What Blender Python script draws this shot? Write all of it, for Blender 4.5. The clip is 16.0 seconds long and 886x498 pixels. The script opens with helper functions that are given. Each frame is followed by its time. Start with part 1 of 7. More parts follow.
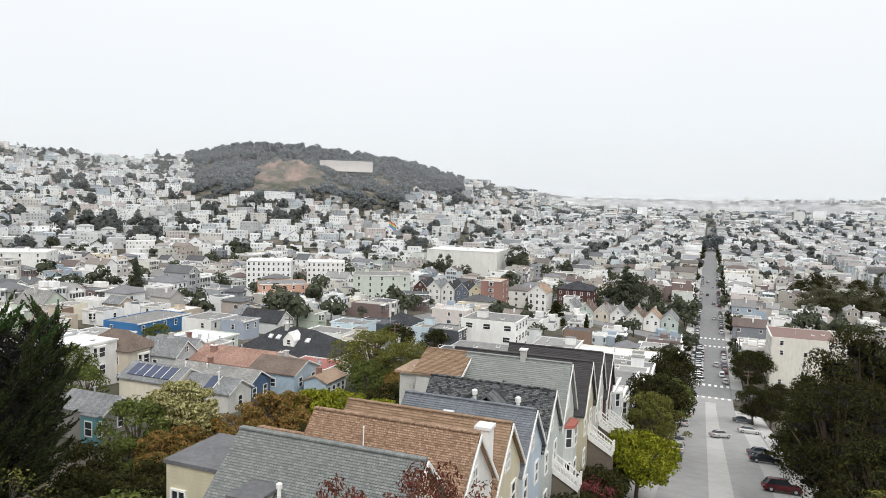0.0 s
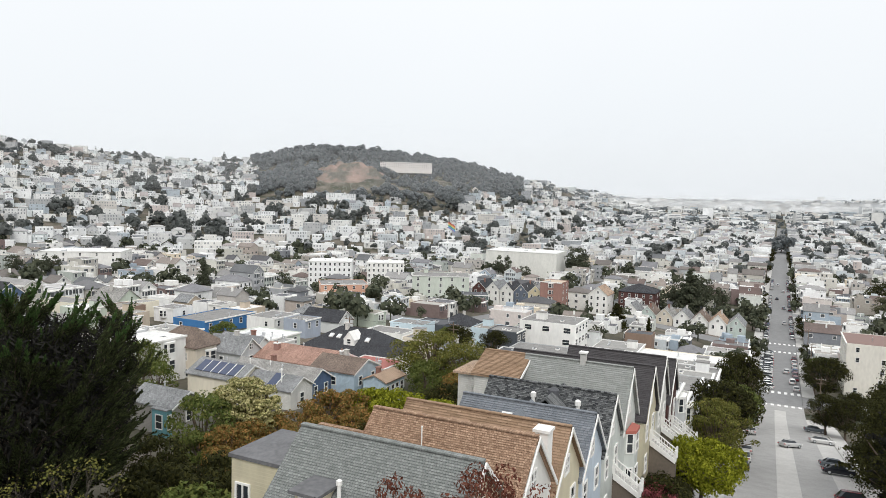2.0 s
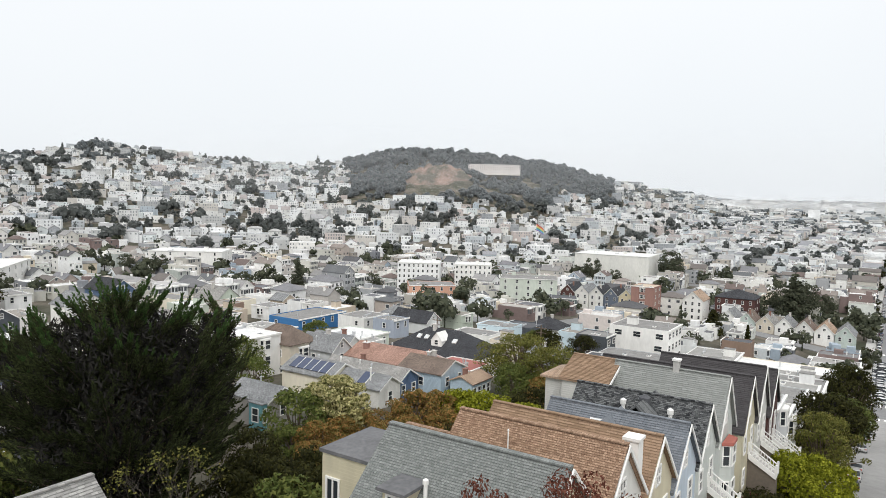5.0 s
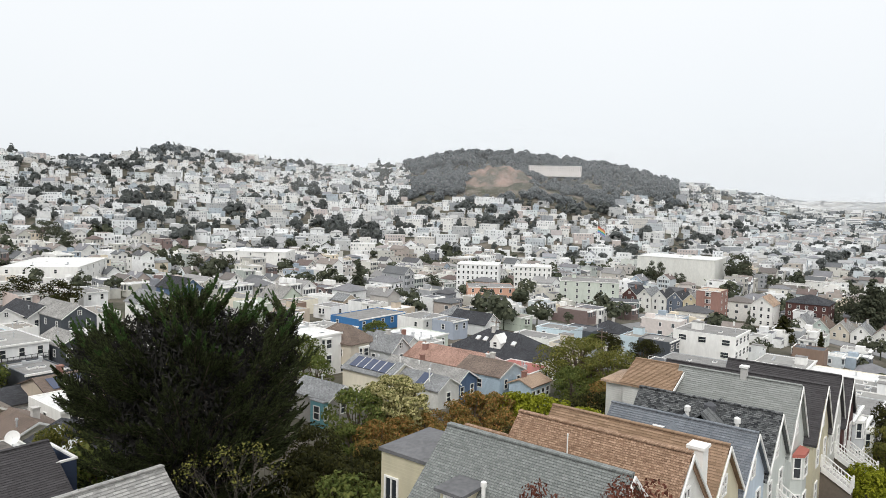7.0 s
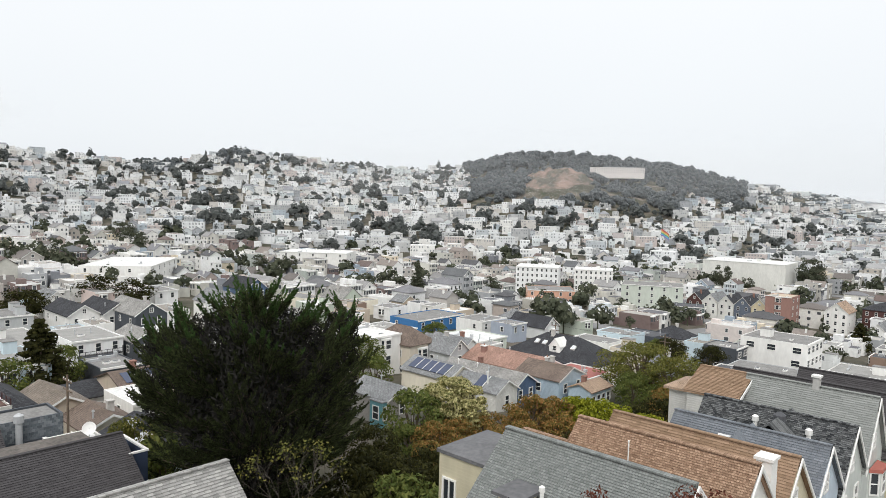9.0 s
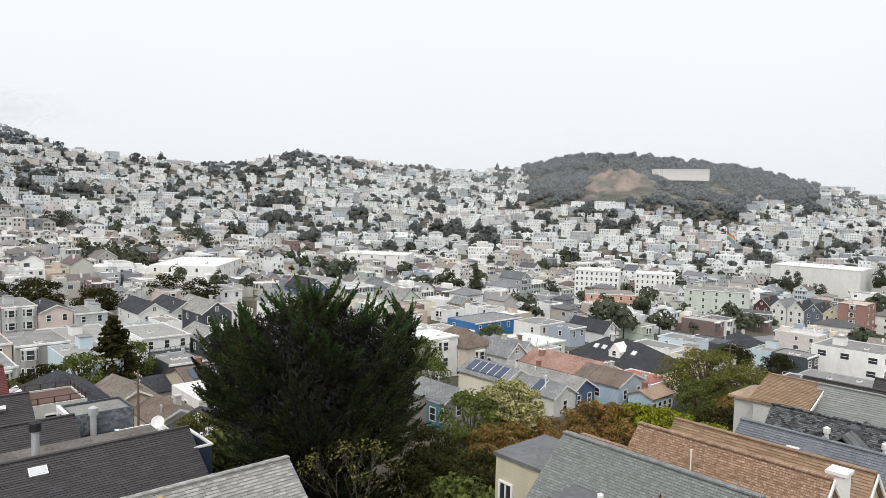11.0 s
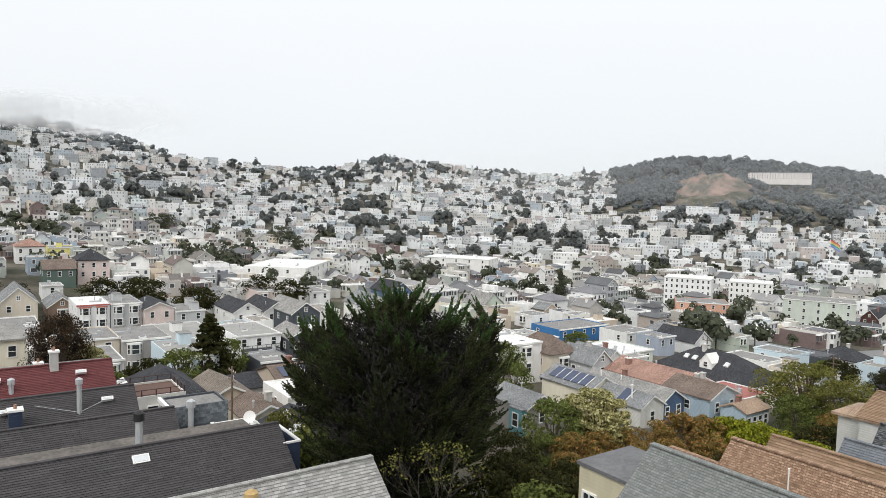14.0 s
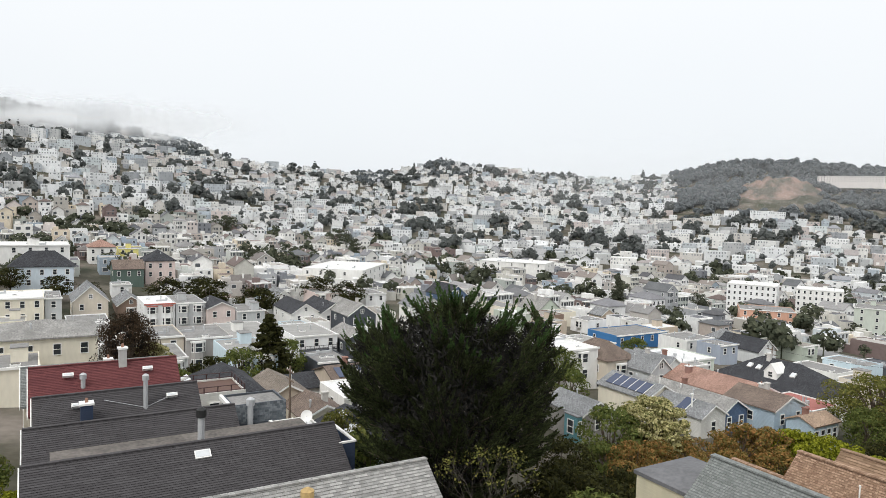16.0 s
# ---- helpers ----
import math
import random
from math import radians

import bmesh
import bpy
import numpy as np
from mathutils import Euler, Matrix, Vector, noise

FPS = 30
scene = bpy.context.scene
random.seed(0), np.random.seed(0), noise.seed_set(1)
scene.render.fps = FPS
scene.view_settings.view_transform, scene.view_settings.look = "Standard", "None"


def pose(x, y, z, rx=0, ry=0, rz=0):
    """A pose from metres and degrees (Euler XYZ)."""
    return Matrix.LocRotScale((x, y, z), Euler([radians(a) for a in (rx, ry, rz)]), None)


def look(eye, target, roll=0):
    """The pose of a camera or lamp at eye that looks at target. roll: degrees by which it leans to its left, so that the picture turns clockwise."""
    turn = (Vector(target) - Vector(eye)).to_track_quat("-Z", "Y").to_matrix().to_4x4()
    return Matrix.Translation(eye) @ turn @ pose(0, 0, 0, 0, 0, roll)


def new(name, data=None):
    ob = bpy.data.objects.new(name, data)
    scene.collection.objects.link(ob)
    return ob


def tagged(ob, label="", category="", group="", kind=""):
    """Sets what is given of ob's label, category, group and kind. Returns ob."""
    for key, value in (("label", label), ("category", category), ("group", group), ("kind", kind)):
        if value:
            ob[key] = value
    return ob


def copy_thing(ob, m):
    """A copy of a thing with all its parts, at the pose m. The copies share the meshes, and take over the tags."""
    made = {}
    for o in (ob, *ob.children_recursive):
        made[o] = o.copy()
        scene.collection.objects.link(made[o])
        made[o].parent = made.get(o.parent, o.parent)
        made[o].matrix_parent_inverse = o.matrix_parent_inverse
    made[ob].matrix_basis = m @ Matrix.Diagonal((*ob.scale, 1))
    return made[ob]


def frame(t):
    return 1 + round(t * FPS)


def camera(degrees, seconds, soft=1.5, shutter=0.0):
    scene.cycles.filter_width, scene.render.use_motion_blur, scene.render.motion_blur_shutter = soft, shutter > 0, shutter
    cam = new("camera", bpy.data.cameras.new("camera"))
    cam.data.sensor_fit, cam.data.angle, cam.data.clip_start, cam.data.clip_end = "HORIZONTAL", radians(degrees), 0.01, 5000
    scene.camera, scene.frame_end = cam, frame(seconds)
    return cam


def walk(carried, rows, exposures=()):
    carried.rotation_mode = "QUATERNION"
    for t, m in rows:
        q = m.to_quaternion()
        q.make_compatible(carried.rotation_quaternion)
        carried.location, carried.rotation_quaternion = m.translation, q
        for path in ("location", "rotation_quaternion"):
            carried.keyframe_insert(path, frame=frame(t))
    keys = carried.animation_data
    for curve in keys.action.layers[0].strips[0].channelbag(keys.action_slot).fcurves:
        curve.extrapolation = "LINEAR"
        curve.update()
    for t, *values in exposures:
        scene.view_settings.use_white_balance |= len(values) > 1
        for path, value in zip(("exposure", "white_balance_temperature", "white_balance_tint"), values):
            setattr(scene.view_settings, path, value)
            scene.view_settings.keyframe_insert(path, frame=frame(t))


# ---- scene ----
from collections import defaultdict
from itertools import product

# ---- the camera: a slow turn to the left on one spot high over the street ----
cam = camera(65.23, 16.0, soft=0.7)
EYE = (0.0, 0.0, 56.0)
PATH = (
    (0.0, 21.00, -4.26, 1.67), (0.5, 22.20, -4.28, 1.63), (1.0, 23.42, -4.29, 1.59), (1.5, 24.64, -4.30, 1.56),
    (2.0, 25.88, -4.31, 1.53), (2.5, 27.09, -4.31, 1.50), (3.0, 28.30, -4.32, 1.48), (3.5, 29.52, -4.32, 1.46),
    (4.0, 30.72, -4.32, 1.44), (6.5, 36.83, -4.31, 1.37), (7.0, 38.06, -4.30, 1.36), (7.5, 39.29, -4.29, 1.36),
    (8.0, 40.51, -4.27, 1.36), (8.5, 41.75, -4.26, 1.36), (9.0, 42.97, -4.24, 1.36), (11.5, 48.96, -4.13, 1.42),
    (12.0, 50.14, -4.10, 1.44), (12.5, 51.31, -4.08, 1.46), (13.0, 52.46, -4.04, 1.48), (13.5, 53.61, -4.01, 1.50),
    (14.0, 54.75, -3.98, 1.53), (14.5, 55.88, -3.94, 1.56), (15.0, 57.04, -3.90, 1.59), (15.5, 58.19, -3.86, 1.63),
    (16.0, 59.35, -3.82, 1.67))


def gaze(yaw, pitch, roll):
    a, p = radians(yaw), radians(pitch)
    way = Vector((-math.sin(a) * math.cos(p), math.cos(a) * math.cos(p), math.sin(p)))
    return look(EYE, Vector(EYE) + way * 10, roll)


walk(cam, [(t, gaze(yaw, pitch, roll)) for t, yaw, pitch, roll in PATH], exposures=((0.0, 0.0, 6390.0, 9.5), (16.0, 0.0, 6390.0, 9.5)))

# ---- overcast daylight ----
world = bpy.data.worlds.new("overcast")
scene.world = world
world.use_nodes = True
wn, wl = world.node_tree.nodes, world.node_tree.links
wn.clear()
w_out, w_bg = wn.new("ShaderNodeOutputWorld"), wn.new("ShaderNodeBackground")
w_sky, w_mix = wn.new("ShaderNodeTexSky"), wn.new("ShaderNodeMix")
w_sky.sky_type, w_sky.sun_disc = "NISHITA", False
w_sky.sun_elevation, w_sky.sun_rotation = radians(48), radians(150)
w_sky.dust_density, w_sky.air_density = 4.0, 1.0
w_dim = wn.new("ShaderNodeVectorMath")
w_dim.operation, w_dim.inputs[3].default_value = "SCALE", 0.1
# the cloud deck: bright above, a little greyer down at the horizon, with faint billows
w_co, w_sep, w_ramp = wn.new("ShaderNodeTexCoord"), wn.new("ShaderNodeSeparateXYZ"), wn.new("ShaderNodeValToRGB")
w_noise, w_add = wn.new("ShaderNodeTexNoise"), wn.new("ShaderNodeMath")
w_noise.inputs["Scale"].default_value, w_noise.inputs["Detail"].default_value = 2.2, 3.0
w_add.operation = "MULTIPLY_ADD"
w_add.inputs[1].default_value = 0.16
for pos, col in ((0.0, (0.66, 0.685, 0.705, 1)), (0.16, (0.735, 0.755, 0.77, 1)), (0.36, (0.80, 0.81, 0.815, 1)), (0.7, (0.97, 0.975, 0.975, 1))):
    e = w_ramp.color_ramp.elements[0] if pos == 0 else w_ramp.color_ramp.elements[len(w_ramp.color_ramp.elements) - 1] if pos == 0.7 else w_ramp.color_ramp.elements.new(pos)
    e.position, e.color = pos, col
w_mix.data_type = "RGBA"
w_mix.inputs[0].default_value = 0.94
wl.new(w_co.outputs["Generated"], w_sep.inputs[0])
wl.new(w_co.outputs["Generated"], w_noise.inputs["Vector"])
wl.new(w_noise.outputs["Fac"], w_add.inputs[0])
wl.new(w_sep.outputs["Z"], w_add.inputs[2])
wl.new(w_add.outputs[0], w_ramp.inputs[0])
wl.new(w_sky.outputs[0], w_dim.inputs[0])
wl.new(w_dim.outputs[0], w_mix.inputs[6])
wl.new(w_ramp.outputs[0], w_mix.inputs[7])
wl.new(w_mix.outputs[2], w_bg.inputs[0])
wl.new(w_bg.outputs[0], w_out.inputs[0])
w_bg.inputs[1].default_value = 1.26
sun = new("sun", bpy.data.lights.new("sun", "SUN"))
sun.data.energy, sun.data.angle, sun.data.color = 1.65, radians(25), (1.0, 0.97, 0.93)
sun.matrix_world = look((46, -78, 100), (0, 0, 0))


# ---- materials ----
def nodes_of(name, rough, spec=0.3):
    m = bpy.data.materials.new(name)
    m.use_nodes = True
    n, l = m.node_tree.nodes, m.node_tree.links
    p = n["Principled BSDF"]
    p.inputs["Roughness"].default_value = rough
    p.inputs["Specular IOR Level"].default_value = spec
    return m, n, l, p


def varied(n, l, colour_out, scale_fine, scale_big, amount, vec=None, stretch=(1, 1, 1)):
    """Multiplies a colour by two scales of noise; returns the colour's output and the fine noise."""
    co = n.new("ShaderNodeTexCoord")
    mp = n.new("ShaderNodeMapping")
    mp.inputs["Scale"].default_value = stretch
    l.new(co.outputs["Object"] if vec is None else vec, mp.inputs[0])
    fine, big = n.new("ShaderNodeTexNoise"), n.new("ShaderNodeTexNoise")
    fine.inputs["Scale"].default_value, big.inputs["Scale"].default_value = scale_fine, scale_big
    fine.inputs["Detail"].default_value, big.inputs["Detail"].default_value = 6, 3
    both = n.new("ShaderNodeMath")
    both.operation = "ADD"
    for t in (fine, big):
        l.new(mp.outputs[0], t.inputs["Vector"])
    l.new(fine.outputs["Fac"], both.inputs[0])
    l.new(big.outputs["Fac"], both.inputs[1])
    rng = n.new("ShaderNodeMapRange")
    rng.inputs["From Min"].default_value, rng.inputs["From Max"].default_value = 0.6, 1.4
    rng.inputs["To Min"].default_value, rng.inputs["To Max"].default_value = 1 - amount, 1 + amount
    l.new(both.outputs[0], rng.inputs[0])
    mul = n.new("ShaderNodeVectorMath")
    mul.operation = "SCALE"
    l.new(colour_out, mul.inputs[0])
    l.new(rng.outputs[0], mul.inputs[3])
    return mul.outputs[0], fine.outputs["Fac"]


def rgb(n, c):
    r = n.new("ShaderNodeRGB")
    r.outputs[0].default_value = (*c, 1)
    return r.outputs[0]


def bump(n, l, p, height, strength, distance=0.02):
    b = n.new("ShaderNodeBump")
    b.inputs["Strength"].default_value, b.inputs["Distance"].default_value = strength, distance
    l.new(height, b.inputs["Height"])
    l.new(b.outputs[0], p.inputs["Normal"])


MATS = {}


def paint(name, c, rough=0.75, amount=0.13, boards=False):
    """Painted stucco or lap siding, with rain streaks and grime."""
    if name in MATS:
        return MATS[name]
    m, n, l, p = nodes_of(name, rough)
    out, fine = varied(n, l, rgb(n, c), 1.6, 0.25, amount, stretch=(1, 1, 0.35))
    l.new(out, p.inputs["Base Color"])
    if boards:
        co, w = n.new("ShaderNodeTexCoord"), n.new("ShaderNodeTexWave")
        w.wave_type, w.bands_direction, w.wave_profile = "BANDS", "Z", "SAW"
        w.inputs["Scale"].default_value = 1.6
        l.new(co.outputs["Object"], w.inputs["Vector"])
        bump(n, l, p, w.outputs["Fac"], 0.9, 0.05)
    else:
        bump(n, l, p, fine, 0.25, 0.02)
    MATS[name] = m
    return m


def shingle(name, c, c2, width=0.35, row=0.16, amount=0.36):
    """Roof shingles: tabs of mixed tone laid in courses."""
    if name in MATS:
        return MATS[name]
    m, n, l, p = nodes_of(name, 0.9, 0.2)
    co, mp, br = n.new("ShaderNodeTexCoord"), n.new("ShaderNodeMapping"), n.new("ShaderNodeTexBrick")
    l.new(co.outputs["Object"], mp.inputs[0])
    l.new(mp.outputs[0], br.inputs["Vector"])
    br.inputs["Scale"].default_value = 1.0
    br.inputs["Brick Width"].default_value, br.inputs["Row Height"].default_value = width, row
    br.inputs["Mortar Size"].default_value, br.inputs["Bias"].default_value = 0.012, 0.0
    br.inputs["Color1"].default_value, br.inputs["Color2"].default_value = (*c, 1), (*c2, 1)
    br.inputs["Mortar"].default_value = (*[v * 0.45 for v in c], 1)
    out, fine = varied(n, l, br.outputs["Color"], 4.0, 0.4, amount)
    l.new(out, p.inputs["Base Color"])
    bump(n, l, p, br.outputs["Fac"], -0.5, 0.02)
    MATS[name] = m
    return m


def tabs(name, c, c2, width=0.3, amount=0.25):
    """One course of shingles: tabs of two tones, their joints shifted from course to course."""
    if name in MATS:
        return MATS[name]
    m, n, l, p = nodes_of(name, 0.92, 0.15)
    co, oi, sh, add, br = [n.new("ShaderNode" + k) for k in ("TexCoord", "ObjectInfo", "CombineXYZ", "VectorMath", "TexBrick")]
    k = n.new("ShaderNodeMath")
    k.operation, k.inputs[1].default_value = "MULTIPLY", 57.0
    l.new(oi.outputs["Random"], k.inputs[0])
    l.new(k.outputs[0], sh.inputs[0])
    l.new(k.outputs[0], sh.inputs[2])
    l.new(co.outputs["Object"], add.inputs[0])
    l.new(sh.outputs[0], add.inputs[1])
    l.new(add.outputs[0], br.inputs["Vector"])
    br.inputs["Scale"].default_value, br.inputs["Brick Width"].default_value, br.inputs["Row Height"].default_value = 1.0, width, 3.0
    br.inputs["Mortar Size"].default_value, br.offset = 0.006, 0.0
    br.inputs["Color1"].default_value, br.inputs["Color2"].default_value = (*c, 1), (*c2, 1)
    br.inputs["Mortar"].default_value = (*[v * 0.5 for v in c], 1)
    out, fine = varied(n, l, br.outputs["Color"], 2.5, 0.35, amount, vec=add.outputs[0])
    l.new(out, p.inputs["Base Color"])
    bump(n, l, p, fine, 0.3, 0.01)
    MATS[name] = m
    return m


def tone_mat(name, colours, rough=0.8, amount=0.15, fine=1.2, big=0.15, spec=0.3):
    """One material for many joined houses: each house carries a tone that picks its paint."""
    m, n, l, p = nodes_of(name, rough, spec)
    g, r = n.new("ShaderNodeAttribute"), n.new("ShaderNodeValToRGB")
    g.attribute_name = "tone"
    r.color_ramp.interpolation = "CONSTANT"
    els = r.color_ramp.elements
    while len(els) < len(colours):
        els.new(0.5)
    for i, c in enumerate(colours):
        els[i].position = i / len(colours)
    for i, c in enumerate(colours):
        els[i].color = (*c, 1)
    l.new(g.outputs["Fac"], r.inputs[0])
    out, f = varied(n, l, r.outputs[0], fine, big, amount)
    l.new(out, p.inputs["Base Color"])
    MATS[name] = m
    return m


def leaf_mat(name, c, c2, c3, dusty=0.0, through_light=0.25):
    """Foliage: every leaf or clump has its own tone, and lets a little light through; dusty adds a pale sheen that
    stands in for haze.
    """
    m, n, l, p = nodes_of(name, 0.75, 0.06)
    g, r = n.new("ShaderNodeNewGeometry"), n.new("ShaderNodeValToRGB")
    r.color_ramp.elements.new(0.5)
    for e, (pos, col) in zip(r.color_ramp.elements, ((0, c), (0.5, c2), (1, c3))):
        e.position, e.color = pos, (*col, 1)
    l.new(g.outputs["Random Per Island"], r.inputs[0])
    out, f = varied(n, l, r.outputs[0], 0.9, 0.2, 0.25)
    l.new(out, p.inputs["Base Color"])
    # pale sheen that brightens far leaves as haze would
    p.inputs["Sheen Weight"].default_value = dusty
    p.inputs["Sheen Roughness"].default_value = 0.6
    tr, mx = n.new("ShaderNodeBsdfTranslucent"), n.new("ShaderNodeMixShader")
    l.new(out, tr.inputs[0])
    mx.inputs[0].default_value = through_light
    l.new(p.outputs[0], mx.inputs[1])
    l.new(tr.outputs[0], mx.inputs[2])
    l.new(mx.outputs[0], n["Material Output"].inputs[0])
    MATS[name] = m
    return m


def plain(name, c, rough=0.6, metal=0.0, amount=0.08, spec=0.4):
    if name in MATS:
        return MATS[name]
    m, n, l, p = nodes_of(name, rough, spec)
    p.inputs["Metallic"].default_value = metal
    out, f = varied(n, l, rgb(n, c), 4.0, 0.5, amount)
    l.new(out, p.inputs["Base Color"])
    MATS[name] = m
    return m


WHITE = paint("white_stucco", (0.78, 0.77, 0.74))
TRIM = plain("white_trim", (0.80, 0.79, 0.76), 0.5)
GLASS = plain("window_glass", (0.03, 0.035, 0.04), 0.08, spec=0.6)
GREYROOF = plain("grey_tar_roof", (0.225, 0.22, 0.212), 0.9, amount=0.34)
WHITEROOF = plain("white_coated_roof", (0.68, 0.68, 0.665), 0.8, amount=0.22)
DARKROOF = plain("dark_tar_roof", (0.09, 0.092, 0.1), 0.9, amount=0.25)
METAL = plain("galvanised_metal", (0.50, 0.51, 0.52), 0.45, 0.25)
WALLS = tone_mat("house_paints", (
    (0.78, 0.78, 0.77), (0.62, 0.60, 0.55), (0.80, 0.80, 0.80), (0.46, 0.44, 0.40), (0.72, 0.71, 0.68), (0.36, 0.37, 0.38), (0.79, 0.78, 0.75), (0.54, 0.53, 0.48), (0.56, 0.60, 0.62),
    (0.78, 0.77, 0.75), (0.46, 0.40, 0.36), (0.22, 0.23, 0.25), (0.66, 0.58, 0.46), (0.80, 0.80, 0.79), (0.42, 0.45, 0.42), (0.20, 0.15, 0.14), (0.74, 0.73, 0.70), (0.34, 0.40, 0.46),
    (0.64, 0.58, 0.55), (0.80, 0.80, 0.78), (0.50, 0.47, 0.44), (0.70, 0.69, 0.66), (0.38, 0.35, 0.31), (0.77, 0.76, 0.74), (0.60, 0.62, 0.58), (0.76, 0.75, 0.71)), 0.75, 0.14)
FLATROOFS = tone_mat("flat_roofs", (
    (0.64, 0.64, 0.62), (0.30, 0.29, 0.275), (0.58, 0.58, 0.57), (0.19, 0.19, 0.19), (0.40, 0.38, 0.35), (0.14, 0.14, 0.15), (0.68, 0.67, 0.65), (0.34, 0.32, 0.295), (0.27, 0.255, 0.24),
    (0.52, 0.51, 0.49), (0.21, 0.165, 0.15), (0.42, 0.41, 0.40), (0.22, 0.215, 0.21)), 0.9, 0.28)
PITCHROOFS = tone_mat("pitched_roofs", (
    (0.16, 0.16, 0.165), (0.23, 0.225, 0.22), (0.10, 0.10, 0.105), (0.28, 0.275, 0.27), (0.16, 0.145, 0.135), (0.13, 0.135, 0.14), (0.24, 0.21, 0.19), (0.20, 0.20, 0.21), (0.15, 0.118, 0.108)), 0.9, 0.22)
# far walls and roofs: haze put into paler, cooler versions of the house colours
HILLWALLS = tone_mat("hazed_hillside_paints", (
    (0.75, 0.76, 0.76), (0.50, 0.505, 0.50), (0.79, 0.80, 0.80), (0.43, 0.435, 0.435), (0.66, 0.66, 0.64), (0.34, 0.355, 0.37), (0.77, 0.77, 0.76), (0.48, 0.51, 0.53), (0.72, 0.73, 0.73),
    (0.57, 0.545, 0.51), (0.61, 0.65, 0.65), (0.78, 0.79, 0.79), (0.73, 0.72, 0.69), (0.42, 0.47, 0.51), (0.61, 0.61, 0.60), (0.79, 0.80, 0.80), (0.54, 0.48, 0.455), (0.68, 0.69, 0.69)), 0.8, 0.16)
HILLROOFS = tone_mat("hazed_hillside_flat_roofs", ((0.67, 0.67, 0.66), (0.49, 0.50, 0.50), (0.59, 0.59, 0.58), (0.36, 0.365, 0.38), (0.65, 0.65, 0.64), (0.42, 0.42, 0.41)), 0.9, 0.25)
HILLPITCH = tone_mat("hazed_hillside_pitched_roofs", ((0.28, 0.285, 0.30), (0.34, 0.34, 0.34), (0.25, 0.255, 0.27), (0.40, 0.40, 0.39), (0.31, 0.285, 0.275)), 0.9, 0.2)
WALL_TABS = leaf_mat("blue_grey_wall_shingles", (0.11, 0.125, 0.14), (0.17, 0.19, 0.205), (0.25, 0.27, 0.285), 0.0, 0.0)
LEAF_BROWN = leaf_mat("leaves_brown", (0.022, 0.017, 0.011), (0.045, 0.032, 0.020), (0.085, 0.055, 0.034))
LEAF_PINK = leaf_mat("leaves_crimson", (0.10, 0.03, 0.035), (0.18, 0.05, 0.055), (0.30, 0.10, 0.10))
BARK = plain("bark", (0.10, 0.075, 0.055), 0.95, amount=0.3)
# window glass paler with distance: haze and reflected sky put into its base colour
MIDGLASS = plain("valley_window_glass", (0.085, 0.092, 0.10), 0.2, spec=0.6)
FARGLASS = plain("far_hazed_window_glass", (0.235, 0.25, 0.26), 0.35, spec=0.5)
LEAF_DARK = leaf_mat("leaves_dark", (0.020, 0.021, 0.009), (0.034, 0.036, 0.012), (0.066, 0.064, 0.020))
LEAF_MID = leaf_mat("leaves_mid", (0.066, 0.088, 0.026), (0.11, 0.138, 0.038), (0.175, 0.185, 0.054))
LEAF_BRIGHT = leaf_mat("leaves_bright", (0.09, 0.102, 0.010), (0.20, 0.22, 0.018), (0.34, 0.345, 0.035))
LEAF_OLIVE = leaf_mat("leaves_olive", (0.080, 0.088, 0.024), (0.132, 0.137, 0.036), (0.21, 0.19, 0.052))
LEAF_DRAB = leaf_mat("leaves_drab_olive", (0.070, 0.074, 0.044), (0.100, 0.100, 0.058), (0.145, 0.135, 0.080))
LEAF_RED = leaf_mat("leaves_red", (0.09, 0.032, 0.024), (0.15, 0.058, 0.040), (0.23, 0.10, 0.07))
LEAF_RUST = leaf_mat("leaves_rust", (0.10, 0.10, 0.030), (0.22, 0.155, 0.048), (0.38, 0.19, 0.07))
LEAF_CREAM = leaf_mat("leaves_cream", (0.09, 0.11, 0.03), (0.42, 0.38, 0.17), (0.62, 0.57, 0.30))
LEAF_CYPRESS = leaf_mat("leaves_cypress", (0.022, 0.025, 0.014), (0.040, 0.047, 0.022), (0.080, 0.100, 0.038))
LEAF_TIPS = leaf_mat("leaves_cypress_tips", (0.030, 0.050, 0.018), (0.050, 0.090, 0.028), (0.075, 0.125, 0.040))
# far foliage: haze put into paler, greyer leaf colours, strongest on the hills
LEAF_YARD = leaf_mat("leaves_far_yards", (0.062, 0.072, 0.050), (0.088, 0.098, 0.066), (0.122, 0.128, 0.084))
LEAF_SLOPE_HAZE = leaf_mat("leaves_hillside_haze", (0.100, 0.113, 0.108), (0.125, 0.138, 0.130), (0.136, 0.146, 0.134), 0.4, 0.5)
LEAF_HILL_HAZE = leaf_mat("leaves_hill_haze", (0.135, 0.156, 0.164), (0.150, 0.170, 0.177), (0.165, 0.185, 0.188), 0.5, 0.5)


# ---- the lie of the land: a steep street down into a flat valley, hills all round ----
CAM_Z = 56.0
RIDGE_AZ = (-180, -95, -88, -84, -78.5, -76, -66, -59.5, -53, -45, -40, -37, -31.5, -25, -19.5, -14, -11, 0, 10, 60, 180)
RIDGE_EL = (5.0, 5.0, 4.4, 3.7, 3.3, 2.6, 2.0, 3.15, 2.6, 2.05, 2.65, 3.4, 3.2, 2.6, 1.45, 0.55, 0.1, 0.2, 0.5, 1.0, 5.0)
RIDGE_R = (1250, 1250, 1250, 1250, 1250, 1250, 1350, 1250, 1350, 1400, 1400, 1400, 1350, 1400, 1500, 1900, 2500, 3000, 3000, 3000, 1250)
FOOT_R = (420, 420, 420, 420, 430, 440, 470, 480, 490, 500, 520, 540, 560, 580, 600, 700, 800, 900, 900, 700, 420)


